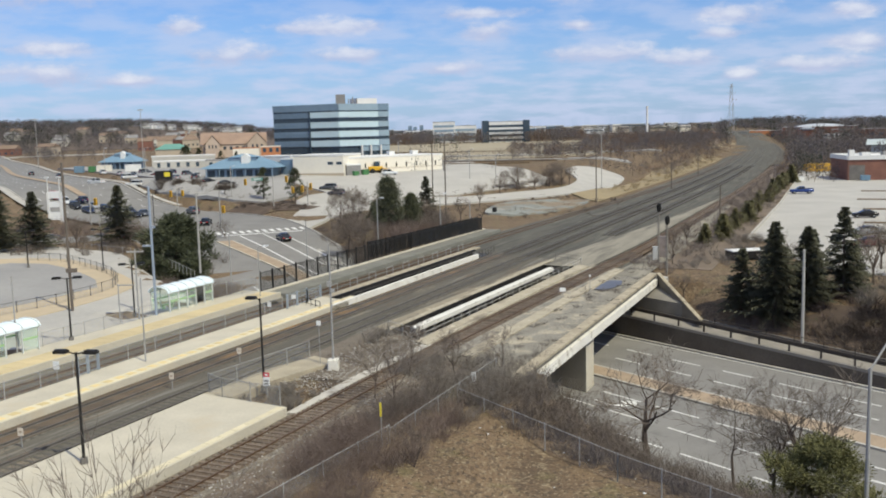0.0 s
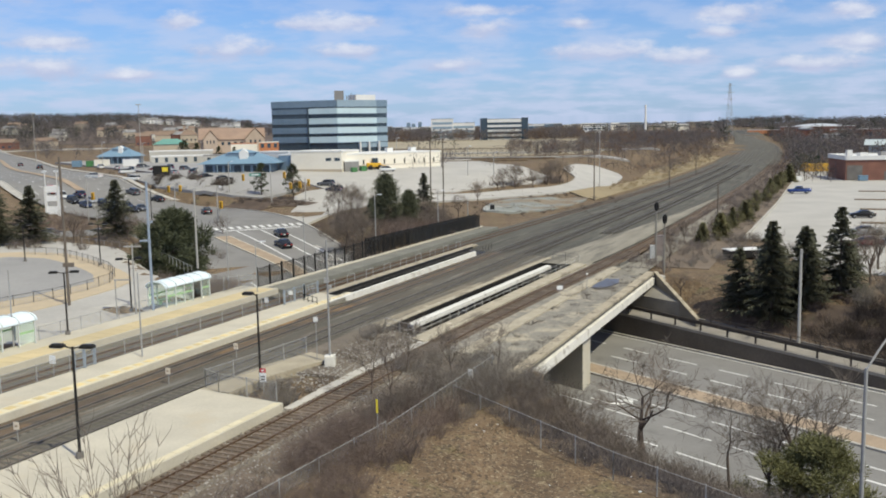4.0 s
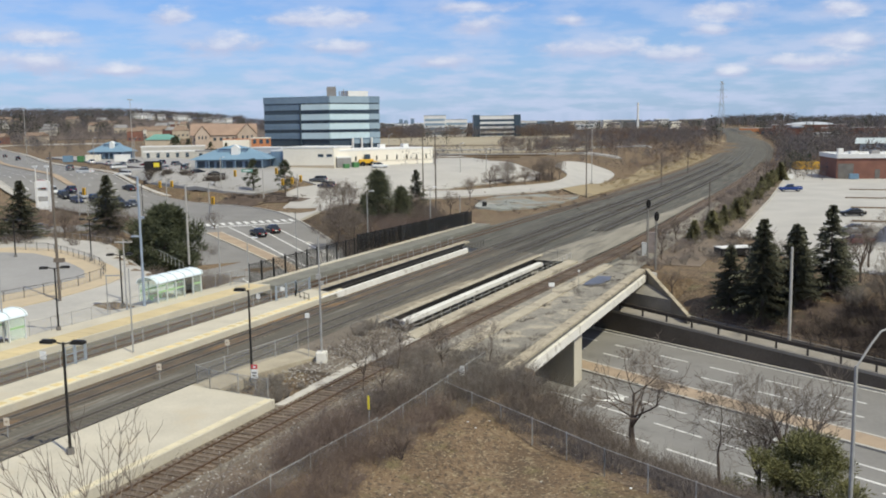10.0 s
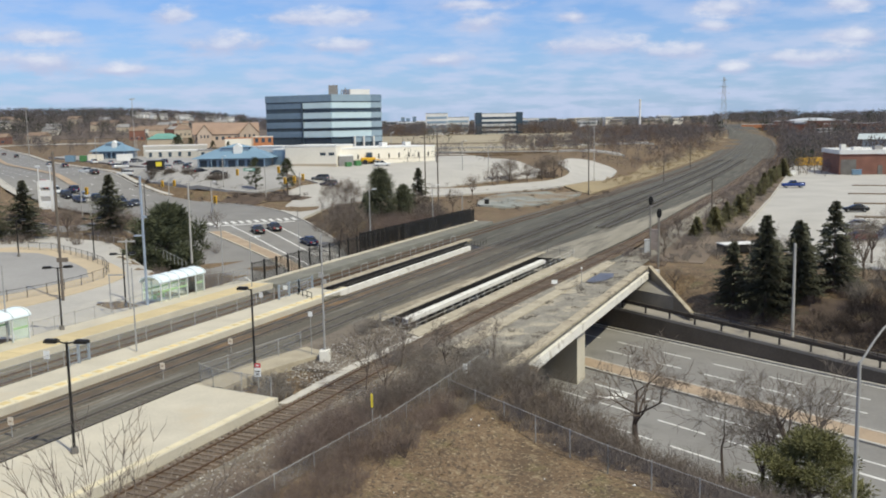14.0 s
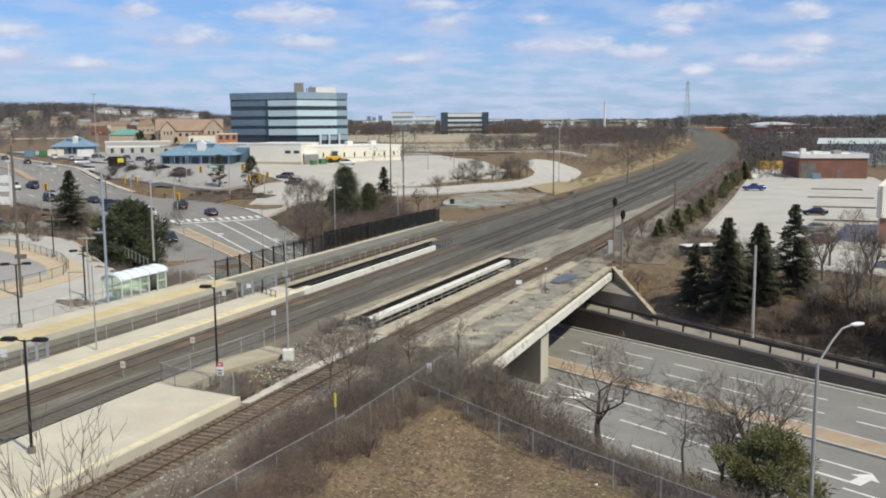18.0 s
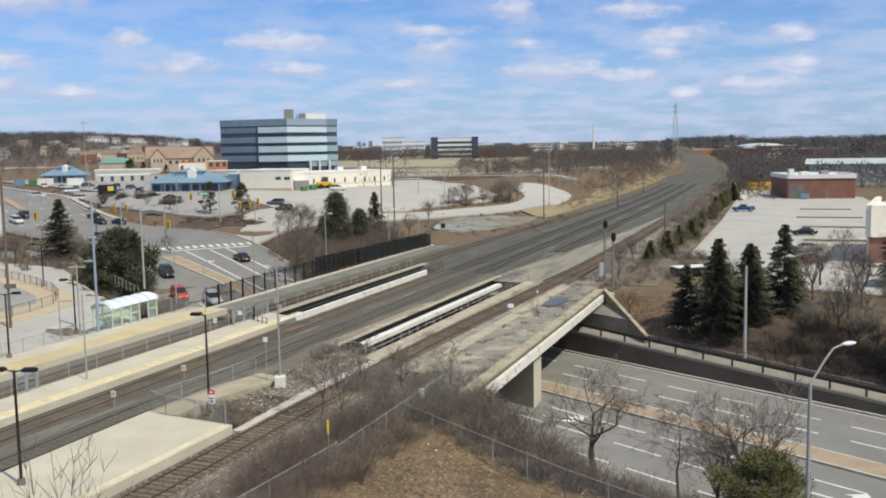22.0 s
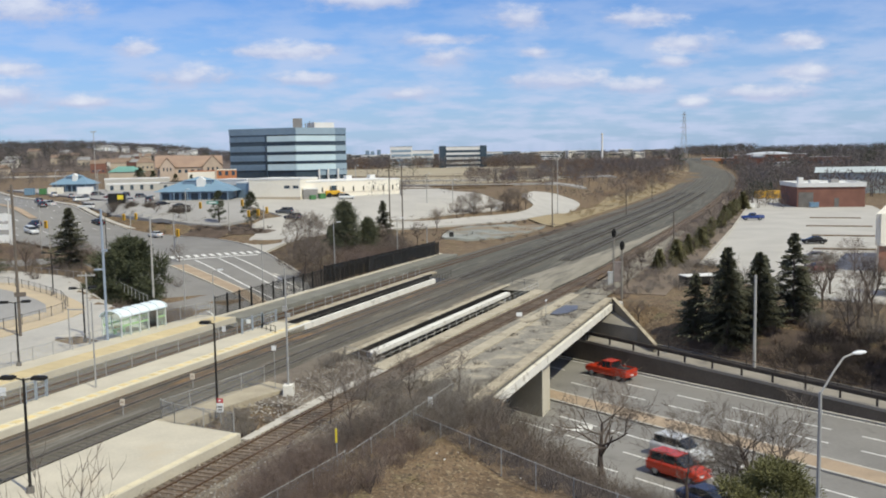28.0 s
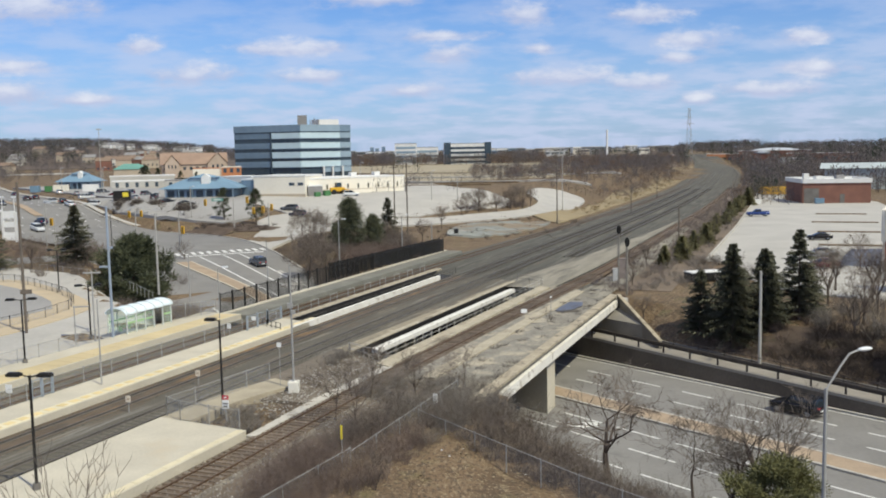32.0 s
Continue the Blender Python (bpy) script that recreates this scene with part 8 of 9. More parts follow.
def brick_building():
    a, b, c, d = (122.4, 282.3), (141.6, 277.8), (147, 300), (127, 306)
    ob = shell("brick_building", [a, b, c, d], -0.5, 6.2, BRICK, "single-storey red brick building with a white roof edge", "building")
    bm = bmesh.new()
    for p, q in ((a, b), (b, c), (c, d), (d, a)):
        slab_on(bm, p, q, 5.8, 7.1, 0.35, 0.4)
    part("parapet", bm, ROOF_WHITE, ob, "white metal roof edge")
    # dark slab on the wall paints the shaded bay; no recess is cut
    bm = bmesh.new()
    slab_on(bm, mix2(a, b, 0.02), mix2(a, b, 0.24), -0.4, 4.2, 0.1)
    part("dark_bay", bm, CONCRETE_DARK, ob, "dark panel painting the shade of a loading bay")
    bm = bmesh.new()
    slab_on(bm, mix2(a, b, 0.55), mix2(a, b, 0.62), -0.4, 2.4, 0.1)
    part("door", bm, CONCRETE_DARK, ob)
    for f in (0.3, 0.7):
        bm = bmesh.new()
        p = mix2(a, c, f)
        prism(bm, rect(p[0], p[1], 2.6, 2, 0), 6.3, 7.8)
        part("roof_unit", bm, ROOF_GREY if f > 0.5 else TRIM_WHITE, ob)
    bm = bmesh.new()
    prism(bm, rect(123.6, 283.2, 1.6, 1.2), 6.1, 8.8)
    part("roof_sign", bm, TRIM_WHITE, ob)
    # second brick building at the edge of the lot
    a, b, c, d = (67.6, 128.3), (84.4, 127.3), (96.6, 146), (80.1, 149)
    ob2 = shell("corner_building", [a, b, c, d], -0.6, 6.6, BRICK, "brick building with a tall cream fascia", "building")
    bm = bmesh.new()
    for p, q in ((a, b), (d, a)):
        slab_on(bm, p, q, 3.4, 7.9, 0.5, 0.3)
    part("fascia", bm, STUCCO, ob2, "tall cream metal fascia")
    for f in (0.06, 0.5, 0.95):
        bm = bmesh.new()
        slab_on(bm, mix2(d, a, f), mix2(d, a, f + 0.03), -0.6, 3.6, 0.3)
        part("pier", bm, STUCCO, ob2)
    windows(ob2, d, a, 0.8, 3.2, 5, 0.5)
    gh = shell("glass_shed", rect(205, 375, 60, 30, -26), -0.5, 8.0, SHED_PALE, "long pale greenhouse-like shed behind the brick building", "shed", "", "gable", SHED_PALE, 2.0)
    for k in range(10):
        bm = bmesh.new()
        p = mix2((160, 290), (172, 268), k / 9)
        bmesh.ops.create_uvsphere(bm, u_segments=8, v_segments=6, radius=2.0, matrix=Matrix.Translation((p[0], p[1], 1.2)) @ Matrix.Diagonal((1, 1, 1.3, 1)))
        t = thing("wrapped_load", (0, 0, 0), "grey plastic-wrapped load stacked in the yard", "load", "wrapped loads")
        part("cover", bm, mat("grey_cover", (0.42, 0.43, 0.44), (0.3, 0.31, 0.32), 0.6, scale=0.5, fine=3), t)


brick_building()
hb = shell("arena", rect(362, 900, 66, 30, -22), 3, 14, BRICK, "large brick hall with a low white domed roof", "hall")
bm = bmesh.new()
bmesh.ops.create_uvsphere(bm, u_segments=24, v_segments=10, radius=30, matrix=Matrix.Translation((362, 900, 12.4)) @ Matrix.Diagonal((0.9, 0.45, 0.15, 1)))
part("dome", bm, mat("dome_roof", (0.5, 0.52, 0.55), (0.42, 0.44, 0.47), 0.6, scale=0.05, fine=0.5), hb, "white domed roof", True)
for x, y, w, m in ((352, 955, 36, BRICK), (372, 862, 26, BRICK), (333, 985, 20, WALL_ORANGE), (352, 838, 22, TRIM_WHITE), (402, 860, 40, BRICK), (285, 1010, 16, WALL_ORANGE)):
    fb = shell("brick_hall", rect(x, y, w, 14, -20), 2, 11 if m != TRIM_WHITE else 7, m, "low brick building beyond the track bend", "building", "far buildings")
    windows(fb, *rect(x, y, w, 14, -20)[:2], 5, 7.5, 5, 0.5, frames=False)


def pylon_sign():
    ob = thing("pylon_sign", (-84.5, 201, gz(-84.5, 201)), "white pylon sign of three boards between posts", "sign")
    for x in (-1.35, 1.35):
        bm = bmesh.new()
        box(bm, x - 0.22, x + 0.22, -0.3, 0.3, -0.3, 6.2)
        part("post", bm, TRIM_WHITE, ob)
    for z0, z1 in ((4.9, 6.4), (3.0, 4.2), (0.2, 1.9)):
        bm = bmesh.new()
        box(bm, -1.13, 1.13, -0.2, 0.2, z0, z1)
        part("board", bm, SIGN_WHITE, ob)
    for x in (-1.35, 1.2):
        bm = bmesh.new()
        rod(bm, (x, 0, 6.2), (x, 0, 9.4), 0.1, None, 6)
        part("lamp_post", bm, TRIM_WHITE, ob)
        bm = bmesh.new()
        box(bm, x - 0.5, x + 0.4, -0.2, 0.2, 9.3, 9.6)
        part("lamp_head", bm, LAMP_GLASS, ob)


pylon_sign()


def traffic_light(at, h, heads, label, arm=None, green_sign=False):
    """Pole with yellow signal heads; heads: (x, z); arm: length of the mast arm."""
    ob = thing("traffic_light", at, label, "traffic light", "traffic lights")
    bm = bmesh.new()
    rod(bm, (0, 0, -0.3), (0, 0, h), 0.12, 0.09, 8)
    part("pole", bm, CONC_POLE, ob)
    if arm:
        bm = bmesh.new()
        rod(bm, (0, 0, h - 0.4), (arm, 0, h - 0.1), 0.07, None, 6)
        part("mast_arm", bm, CONC_POLE, ob)
    if green_sign:
        bm = bmesh.new()
        box(bm, min(arm * 0.35, arm * 0.75), max(arm * 0.35, arm * 0.75), -0.1, -0.05, h - 1.15, h - 0.45)
        sg = part("street_sign", bm, ROOF_GREEN, ob, "green street sign")
        bm = bmesh.new()
        box(bm, min(arm * 0.42, arm * 0.68), max(arm * 0.42, arm * 0.68), -0.112, -0.102, h - 0.9, h - 0.7)
        part("mark", bm, SIGN_WHITE, sg)
    for x, z in heads:
        bm = bmesh.new()
        box(bm, x - 0.32, x + 0.32, -0.3, 0.02, z - 0.75, z + 0.75)
        bmesh.ops.bevel(bm, geom=bm.edges[:], offset=0.05, segments=1, affect="EDGES")
        hd = part("signal_head", bm, YELLOW, ob, "yellow signal housing")
        for dz in (-0.45, 0, 0.45):
            bm = bmesh.new()
            rod(bm, (x, -0.3, z + dz), (x, -0.45, z + dz), 0.15, None, 10)
            part("lens", bm, BLACK_METAL, hd)
    return ob


traffic_light((-64, 222, gz(-64, 222)), 6.6, ((-1.4, 4.6), (1.4, 4.7)), "traffic light with two yellow heads at the crossing")
traffic_light((-71, 190, gz(-71, 190)), 6.6, ((-0.5, 5.6),), "traffic light with a yellow head by the pines")
traffic_light((-40, 217, gz(-40, 217)), 7.6, ((-6.4, 6.2), (3.2, 6.6)), "traffic light with a mast arm and a green sign", -6.6, True)
traffic_light((-32, 217, gz(-32, 217)), 6.0, ((-1.2, 4.4), (0.8, 4.9), (-3.4, 4.2)), "traffic light with yellow heads by the side street")
traffic_light((-44, 183, gz(-44, 183)), 5.0, ((0.3, 4.4),), "traffic light beside the stop line")


def loader():
    """Yellow wheel loader parked before the hall."""
    ob = thing("wheel_loader", (-19.5, 272, gz(-19.5, 272) + 0.08), "yellow wheel loader parked by the cream hall", "loader", turn=15)
    bm = bmesh.new()
    box(bm, -2.6, 1.6, -1.1, 1.1, 0.9, 2.1)
    bmesh.ops.bevel(bm, geom=bm.edges[:], offset=0.15, segments=1, affect="EDGES")
    part("body", bm, YELLOW, ob)
    bm = bmesh.new()
    box(bm, -0.8, 0.7, -0.8, 0.8, 2.1, 3.5)
    part("cab", bm, GLASS_DARK, ob)
    bm = bmesh.new()
    rod(bm, (1.2, 0.6, 1.6), (3.4, 0.6, 1.0), 0.18, None, 6)
    rod(bm, (1.2, -0.6, 1.6), (3.4, -0.6, 1.0), 0.18, None, 6)
    part("lift_arm", bm, YELLOW, ob)
    bm = bmesh.new()
    prism(bm, [(3.2, -1.3), (4.3, -1.3), (4.3, 1.3), (3.2, 1.3)], 0.15, [1.3, 0.4, 0.4, 1.3])
    part("bucket", bm, YELLOW, ob)
    for x in (-1.6, 1.2):
        for y in (-1.15, 1.15):
            bm = bmesh.new()
            rod(bm, (x, y - 0.25, 0.75), (x, y + 0.25, 0.75), 0.75, None, 12)
            part("wheel", bm, BLACK_METAL, ob)


loader()


def container(at, size, material, label, turn=0.0, mark=None, name="skip", top=None):
    ob = thing(name, (at[0], at[1], gz(*at) + 0.1), label, "container", "containers", turn)
    w, d, h = size
    bm = bmesh.new()
    box(bm, -w / 2, w / 2, -d / 2, d / 2, 0.15, h)
    bmesh.ops.bevel(bm, geom=bm.edges[:], offset=0.06, segments=1, affect="EDGES")
    part("body", bm, material, ob)
    bm = bmesh.new()
    box(bm, -w / 2 - 0.05, w / 2 + 0.05, -d / 2 - 0.05, d / 2 + 0.05, h, h + 0.1)
    part("lid", bm, top or material, ob)
    for k in range(5):
        bm = bmesh.new()
        x = -w / 2 + w * (k + 0.5) / 5
        box(bm, x - 0.05, x + 0.05, -d / 2 - 0.07, -d / 2, 0.2, h)
        part("rib", bm, material, ob)
    if mark:
        bm = bmesh.new()
        box(bm, w * 0.05, w * 0.4, -d / 2 - 0.12, -d / 2 - 0.08, h * 0.5, h * 0.9)
        part("panel", bm, mark, ob)


BIN_GREEN = mat("bin_green", (0.1, 0.26, 0.1), (0.07, 0.19, 0.08), 0.6, scale=0.5, fine=4)
container((-77, 256), (4.4, 3, 3.0), BLACK_METAL, "black container with a yellow panel", 10, SIGN_YELLOW)
container((-22.5, 266.3), (1.8, 1.2, 1.5), BIN_GREEN, "green waste container by the hall", 35)
container((-25.0, 264.2), (1.6, 1.2, 1.3), BIN_GREEN, "green waste container by the hall", 35)
container((-135, 345), (3, 2.4, 2.4), ROOF_BLUE, "blue container beside the shops", 0)
container((-131, 347), (2.2, 2, 2.2), BIN_GREEN, "green container beside the shops", 0)
container((-126, 346), (5, 2.4, 2.6), STUCCO, "cream container beside the shops", 0)
container((-112, 336), (5.4, 2.4, 2.8), TRIM_WHITE, "white container beside the shops", 10)
container((136, 340), (9, 3.5, 2.8), YELLOW, "yellow machine shed by the brick building", 5)
container((126, 278.5), (2.6, 1.4, 1.6), ROOF_BLUE, "blue waste container by the brick wall", -12)
container((107.5, 281), (2.2, 1.2, 1.5), TRIM_WHITE, "white tank beside the brick building", 20)
container((39.3, 121), (4.6, 2.2, 1.15), BLACK_METAL, "dark trailer with a white roof by the spruces", 10, None, "trailer", TRIM_WHITE)

# ---------------------------------------------------------------- cars
CAR_GLASS = mat("car_glass", (0.02, 0.025, 0.03), (0.015, 0.018, 0.02), 0.08, scale=0.5, fine=3, spec=0.7)
TYRE = mat("tyre", (0.025, 0.025, 0.025), (0.015, 0.015, 0.015), 0.9, scale=2, fine=20)
RIM = mat("rim", (0.4, 0.41, 0.42), (0.3, 0.31, 0.32), 0.35, 0.8, scale=2, fine=20)
TAIL = mat("tail_lamp", (0.45, 0.03, 0.03), (0.35, 0.02, 0.02), 0.3, scale=3, fine=20)
HEAD = mat("head_lamp", (0.7, 0.72, 0.74), (0.6, 0.62, 0.64), 0.2, scale=3, fine=20)
PAINTS = {"black": (0.012, 0.012, 0.014), "white": (0.72, 0.72, 0.7), "silver": (0.36, 0.37, 0.38), "grey": (0.1, 0.105, 0.115), "red": (0.55, 0.05, 0.02), "blue": (0.02, 0.05, 0.2), "dark red": (0.16, 0.03, 0.035), "dark blue": (0.02, 0.03, 0.07)}


def paint_of(c):
    p = PAINTS[c]
    return mat("car_paint_" + c.replace(" ", "_"), p, tuple(v * 0.85 for v in p), 0.25, 0.15, scale=0.4, fine=4, spec=0.6)


def loft(bm, stations):
    """Rings of eight points along x: (x, half width at sill, half width at shoulder, z low, z shoulder, z top)."""
    prev = None
    for x, w0, w1, z0, zs, z1 in stations:
        ring = [bm.verts.new((x, y, z)) for y, z in ((-w0, z0), (w0, z0), (w1, (z0 + zs) / 2), (w1, zs), (w1 * 0.9, z1), (-w1 * 0.9, z1), (-w1, zs), (-w1, (z0 + zs) / 2))]
        if prev:
            for k in range(8):
                bm.faces.new((prev[k], prev[(k + 1) % 8], ring[(k + 1) % 8], ring[k]))
        else:
            bm.faces.new(ring[::-1])
        prev = ring
    bm.faces.new(prev)


BODIES = {
    "sedan": dict(body=[(-2.3, .7, .76, .45, .75, .9), (-2.15, .82, .88, .3, .8, 1.0), (-1.3, .86, .92, .25, .85, 1.02), (0.6, .86, .92, .25, .85, 0.98), (1.0, .86, .92, .25, .82, .95), (2.0, .82, .88, .28, .7, .8), (2.3, .66, .72, .4, .62, .7)],
                  glass=[(-1.75, .6, .7, .95, 1.0, 1.02), (-1.05, .72, .74, .95, 1.2, 1.38), (0.15, .74, .76, .95, 1.2, 1.4), (1.05, .66, .7, .92, .96, .98)], roof=(-1.05, 0.2, 0.64, 1.37, 1.44), wheels=(-1.4, 1.42), r=0.33),
    "suv": dict(body=[(-2.3, .74, .8, .5, .95, 1.05), (-2.2, .86, .92, .34, .95, 1.12), (-1.2, .88, .94, .3, .98, 1.12), (0.7, .88, .94, .3, .98, 1.1), (1.1, .88, .94, .3, .95, 1.06), (2.05, .84, .9, .34, .85, .96), (2.3, .7, .76, .45, .75, .85)],
                glass=[(-2.2, .7, .78, 1.05, 1.1, 1.12), (-1.85, .76, .8, 1.05, 1.4, 1.66), (0.2, .78, .82, 1.05, 1.4, 1.68), (1.1, .72, .76, 1.04, 1.08, 1.1)], roof=(-1.95, 0.3, 0.7, 1.65, 1.73), wheels=(-1.4, 1.42), r=0.37),
    "pickup": dict(body=[(-2.8, .82, .88, .55, .95, 1.1), (-2.7, .9, .96, .45, 1.0, 1.16), (-0.75, .9, .96, .42, 1.0, 1.16), (0.9, .9, .96, .42, 1.0, 1.16), (1.3, .9, .96, .42, 1.0, 1.14), (2.5, .88, .94, .45, .95, 1.1), (2.8, .74, .8, .5, .85, 1.0)],
                   glass=[(-0.85, .76, .82, 1.12, 1.15, 1.18), (-0.65, .78, .82, 1.12, 1.5, 1.78), (0.55, .78, .82, 1.12, 1.5, 1.78), (1.3, .74, .78, 1.1, 1.13, 1.15)], roof=(-0.7, 0.6, 0.72, 1.76, 1.84), wheels=(-1.75, 1.8), r=0.4),
}


def car(kind, color, label):
    """A parked master at the origin, facing +x; copies are placed from it."""
    d = BODIES[kind]
    pm = paint_of(color)
    ob = thing("pickup_truck" if kind == "pickup" else "car", (0, 0, 0), label, "pickup truck" if kind == "pickup" else "car", "vehicles")
    bm = bmesh.new()
    loft(bm, d["body"])
    bmesh.ops.bevel(bm, geom=bm.edges[:], offset=0.03, segments=1, affect="EDGES")
    part("body", bm, pm, ob, "", True)
    bm = bmesh.new()
    loft(bm, d["glass"])
    part("glasshouse", bm, CAR_GLASS, ob, "dark window glass")
    x0, x1, w, z0, z1 = d["roof"]
    bm = bmesh.new()
    box(bm, x0, x1, -w, w, z0, z1)
    bmesh.ops.bevel(bm, geom=bm.edges[:], offset=0.06, segments=2, affect="EDGES")
    part("roof", bm, pm, ob)
    for sy in (-1, 1):
        for xx in ((x0 + x1) / 2, x0 + 0.02, x1 - 0.02):
            bm = bmesh.new()
            rod(bm, (xx, sy * (w + 0.13), d["glass"][1][3] + 0.05), (xx, sy * w, z0 + 0.03), 0.045, None, 4)
            part("pillar", bm, pm, ob)
    if kind == "pickup":
        bm = bmesh.new()
        box(bm, -2.65, -0.95, -0.78, 0.78, 1.165, 1.18)
        part("cargo_bed", bm, TYRE, ob, "dark open cargo bed")
        for sy in (-1, 1):
            bm = bmesh.new()
            box(bm, -2.7, -0.85, sy * 0.86 - 0.06, sy * 0.86 + 0.06, 1.1, 1.3)
            part("bed_rail", bm, pm, ob)
        bm = bmesh.new()
        box(bm, -2.78, -2.68, -0.86, 0.86, 0.8, 1.3)
        part("tailgate", bm, pm, ob)
    lo, hi = d["body"][0], d["body"][-1]
    for sy in (-1, 1):
        bm = bmesh.new()
        box(bm, lo[0] - 0.02, lo[0] + 0.12, sy * 0.58 - 0.16, sy * 0.58 + 0.16, lo[4] - 0.06, lo[5] - 0.02)
        part("tail_lamp", bm, TAIL, ob, "red tail lamp")
        bm = bmesh.new()
        box(bm, hi[0] - 0.12, hi[0] + 0.02, sy * 0.52 - 0.16, sy * 0.52 + 0.16, hi[4] - 0.08, hi[5] - 0.03)
        part("head_lamp", bm, HEAD, ob, "clear head lamp")
        bm = bmesh.new()
        box(bm, 0.62, 0.82, sy * 1.0 - 0.08, sy * 1.0 + 0.08, d["glass"][-1][3], d["glass"][-1][3] + 0.14)
        part("mirror", bm, pm, ob)
    bm = bmesh.new()
    box(bm, lo[0] - 0.015, lo[0] + 0.05, -0.26, 0.26, lo[3] + 0.12, lo[3] + 0.24)
    part("plate", bm, SIGN_WHITE, ob)
    r = d["r"]
    for x in d["wheels"]:
        for sy in (-1, 1):
            y = sy * 0.8
            bm = bmesh.new()
            rod(bm, (x, y - 0.11, r), (x, y + 0.11, r), r, None, 16)
            wh = part("wheel", bm, TYRE, ob)
            bm = bmesh.new()
            rod(bm, (x, y + sy * 0.10, r), (x, y + sy * 0.13, r), r * 0.62, r * 0.55, 10)
            part("rim", bm, RIM, wh)
    return ob


def parked(kind, color, spots, label):
    m = car(kind, color, label)
    for k, (x, y, turn) in enumerate(spots):
        p = pose(x, y, gz(x, y) + 0.13, 0, 0, turn)
        if k == 0:
            m.matrix_basis = p
        else:
            copy_thing(m, p)


drape("side_street_left", [(-52, 166), (-62, 172), (-78, 164), (-96, 150), (-88, 142), (-72, 154)], ASPHALT, "asphalt side street behind the pines", "road", 0.03)
parked("pickup", "blue", [(89.5, 233, 170)], "blue pickup truck parked in the pale lot")
parked("sedan", "black", [(77, 170, 168), (-64, 252, 60), (-82, 268, 130), (-58, 248, 20), (-100, 300, 110)], "black saloon car parked in a lot")
parked("sedan", "silver", [(65.5, 144, 172), (-76, 264, 120), (-95, 285, 100), (-108, 310, 110)], "silver saloon car parked in a lot")
parked("sedan", "dark red", [(59.5, 130, 176), (-90, 292, 150)], "dark red saloon car parked in a lot")
parked("suv", "white", [(-15.5, 264.5, 10), (-86, 258, 170), (-72, 272, 100), (-93, 275, 40), (-118, 322, 120), (-66, 300, 60)], "white sports utility vehicle parked in a lot")
parked("suv", "grey", [(-70, 262, 95), (-30, 240, 160), (-102, 318, 60), (-80, 290, 80), (68, 112, 60), (-24.5, 268.5, 15)], "dark grey sports utility vehicle parked in a lot")
parked("suv", "dark blue", [(-27, 232, 150), (-89, 305, 120)], "dark blue sports utility vehicle parked in a lot")
parked("pickup", "white", [(-98, 262, 150)], "white pickup truck parked at the kerb")


def drive(kind, color, label, keys, inward=False):
    """A car on the road; keys: seconds, metres along, metres across the middle line."""
    ob = car(kind, color, label)
    ts = sorted({round(t, 2) for t in [k[0] for k in keys] + [x * 0.5 for x in range(65)]})
    K = np.array(keys, float)

    def at(t):
        return along(float(np.interp(t, K[:, 0], K[:, 1])), float(np.interp(t, K[:, 0], K[:, 2])), 0.01)

    rows = []
    face = None
    for t in ts:
        p, tan, slope = at(t)
        a, b = at(max(0.0, t - 0.35))[0], at(min(32.0, t + 0.35))[0]
        d = b - a
        if d.xy.length > 0.5:
            face = d.normalized()
        elif face is None:
            nxt = next((at(x * 0.1 + 0.5)[0] - at(x * 0.1)[0] for x in range(0, 315) if (at(x * 0.1 + 0.5)[0] - at(x * 0.1)[0]).length > 0.6), tan)
            face = nxt.normalized()
        yaw = math.degrees(math.atan2(face.y, face.x))
        pitch = -math.degrees(math.asin(max(-0.3, min(0.3, face.z))))
        rows.append((t, pose(p.x, p.y, p.z, 0, pitch, yaw)))
    return ob, rows


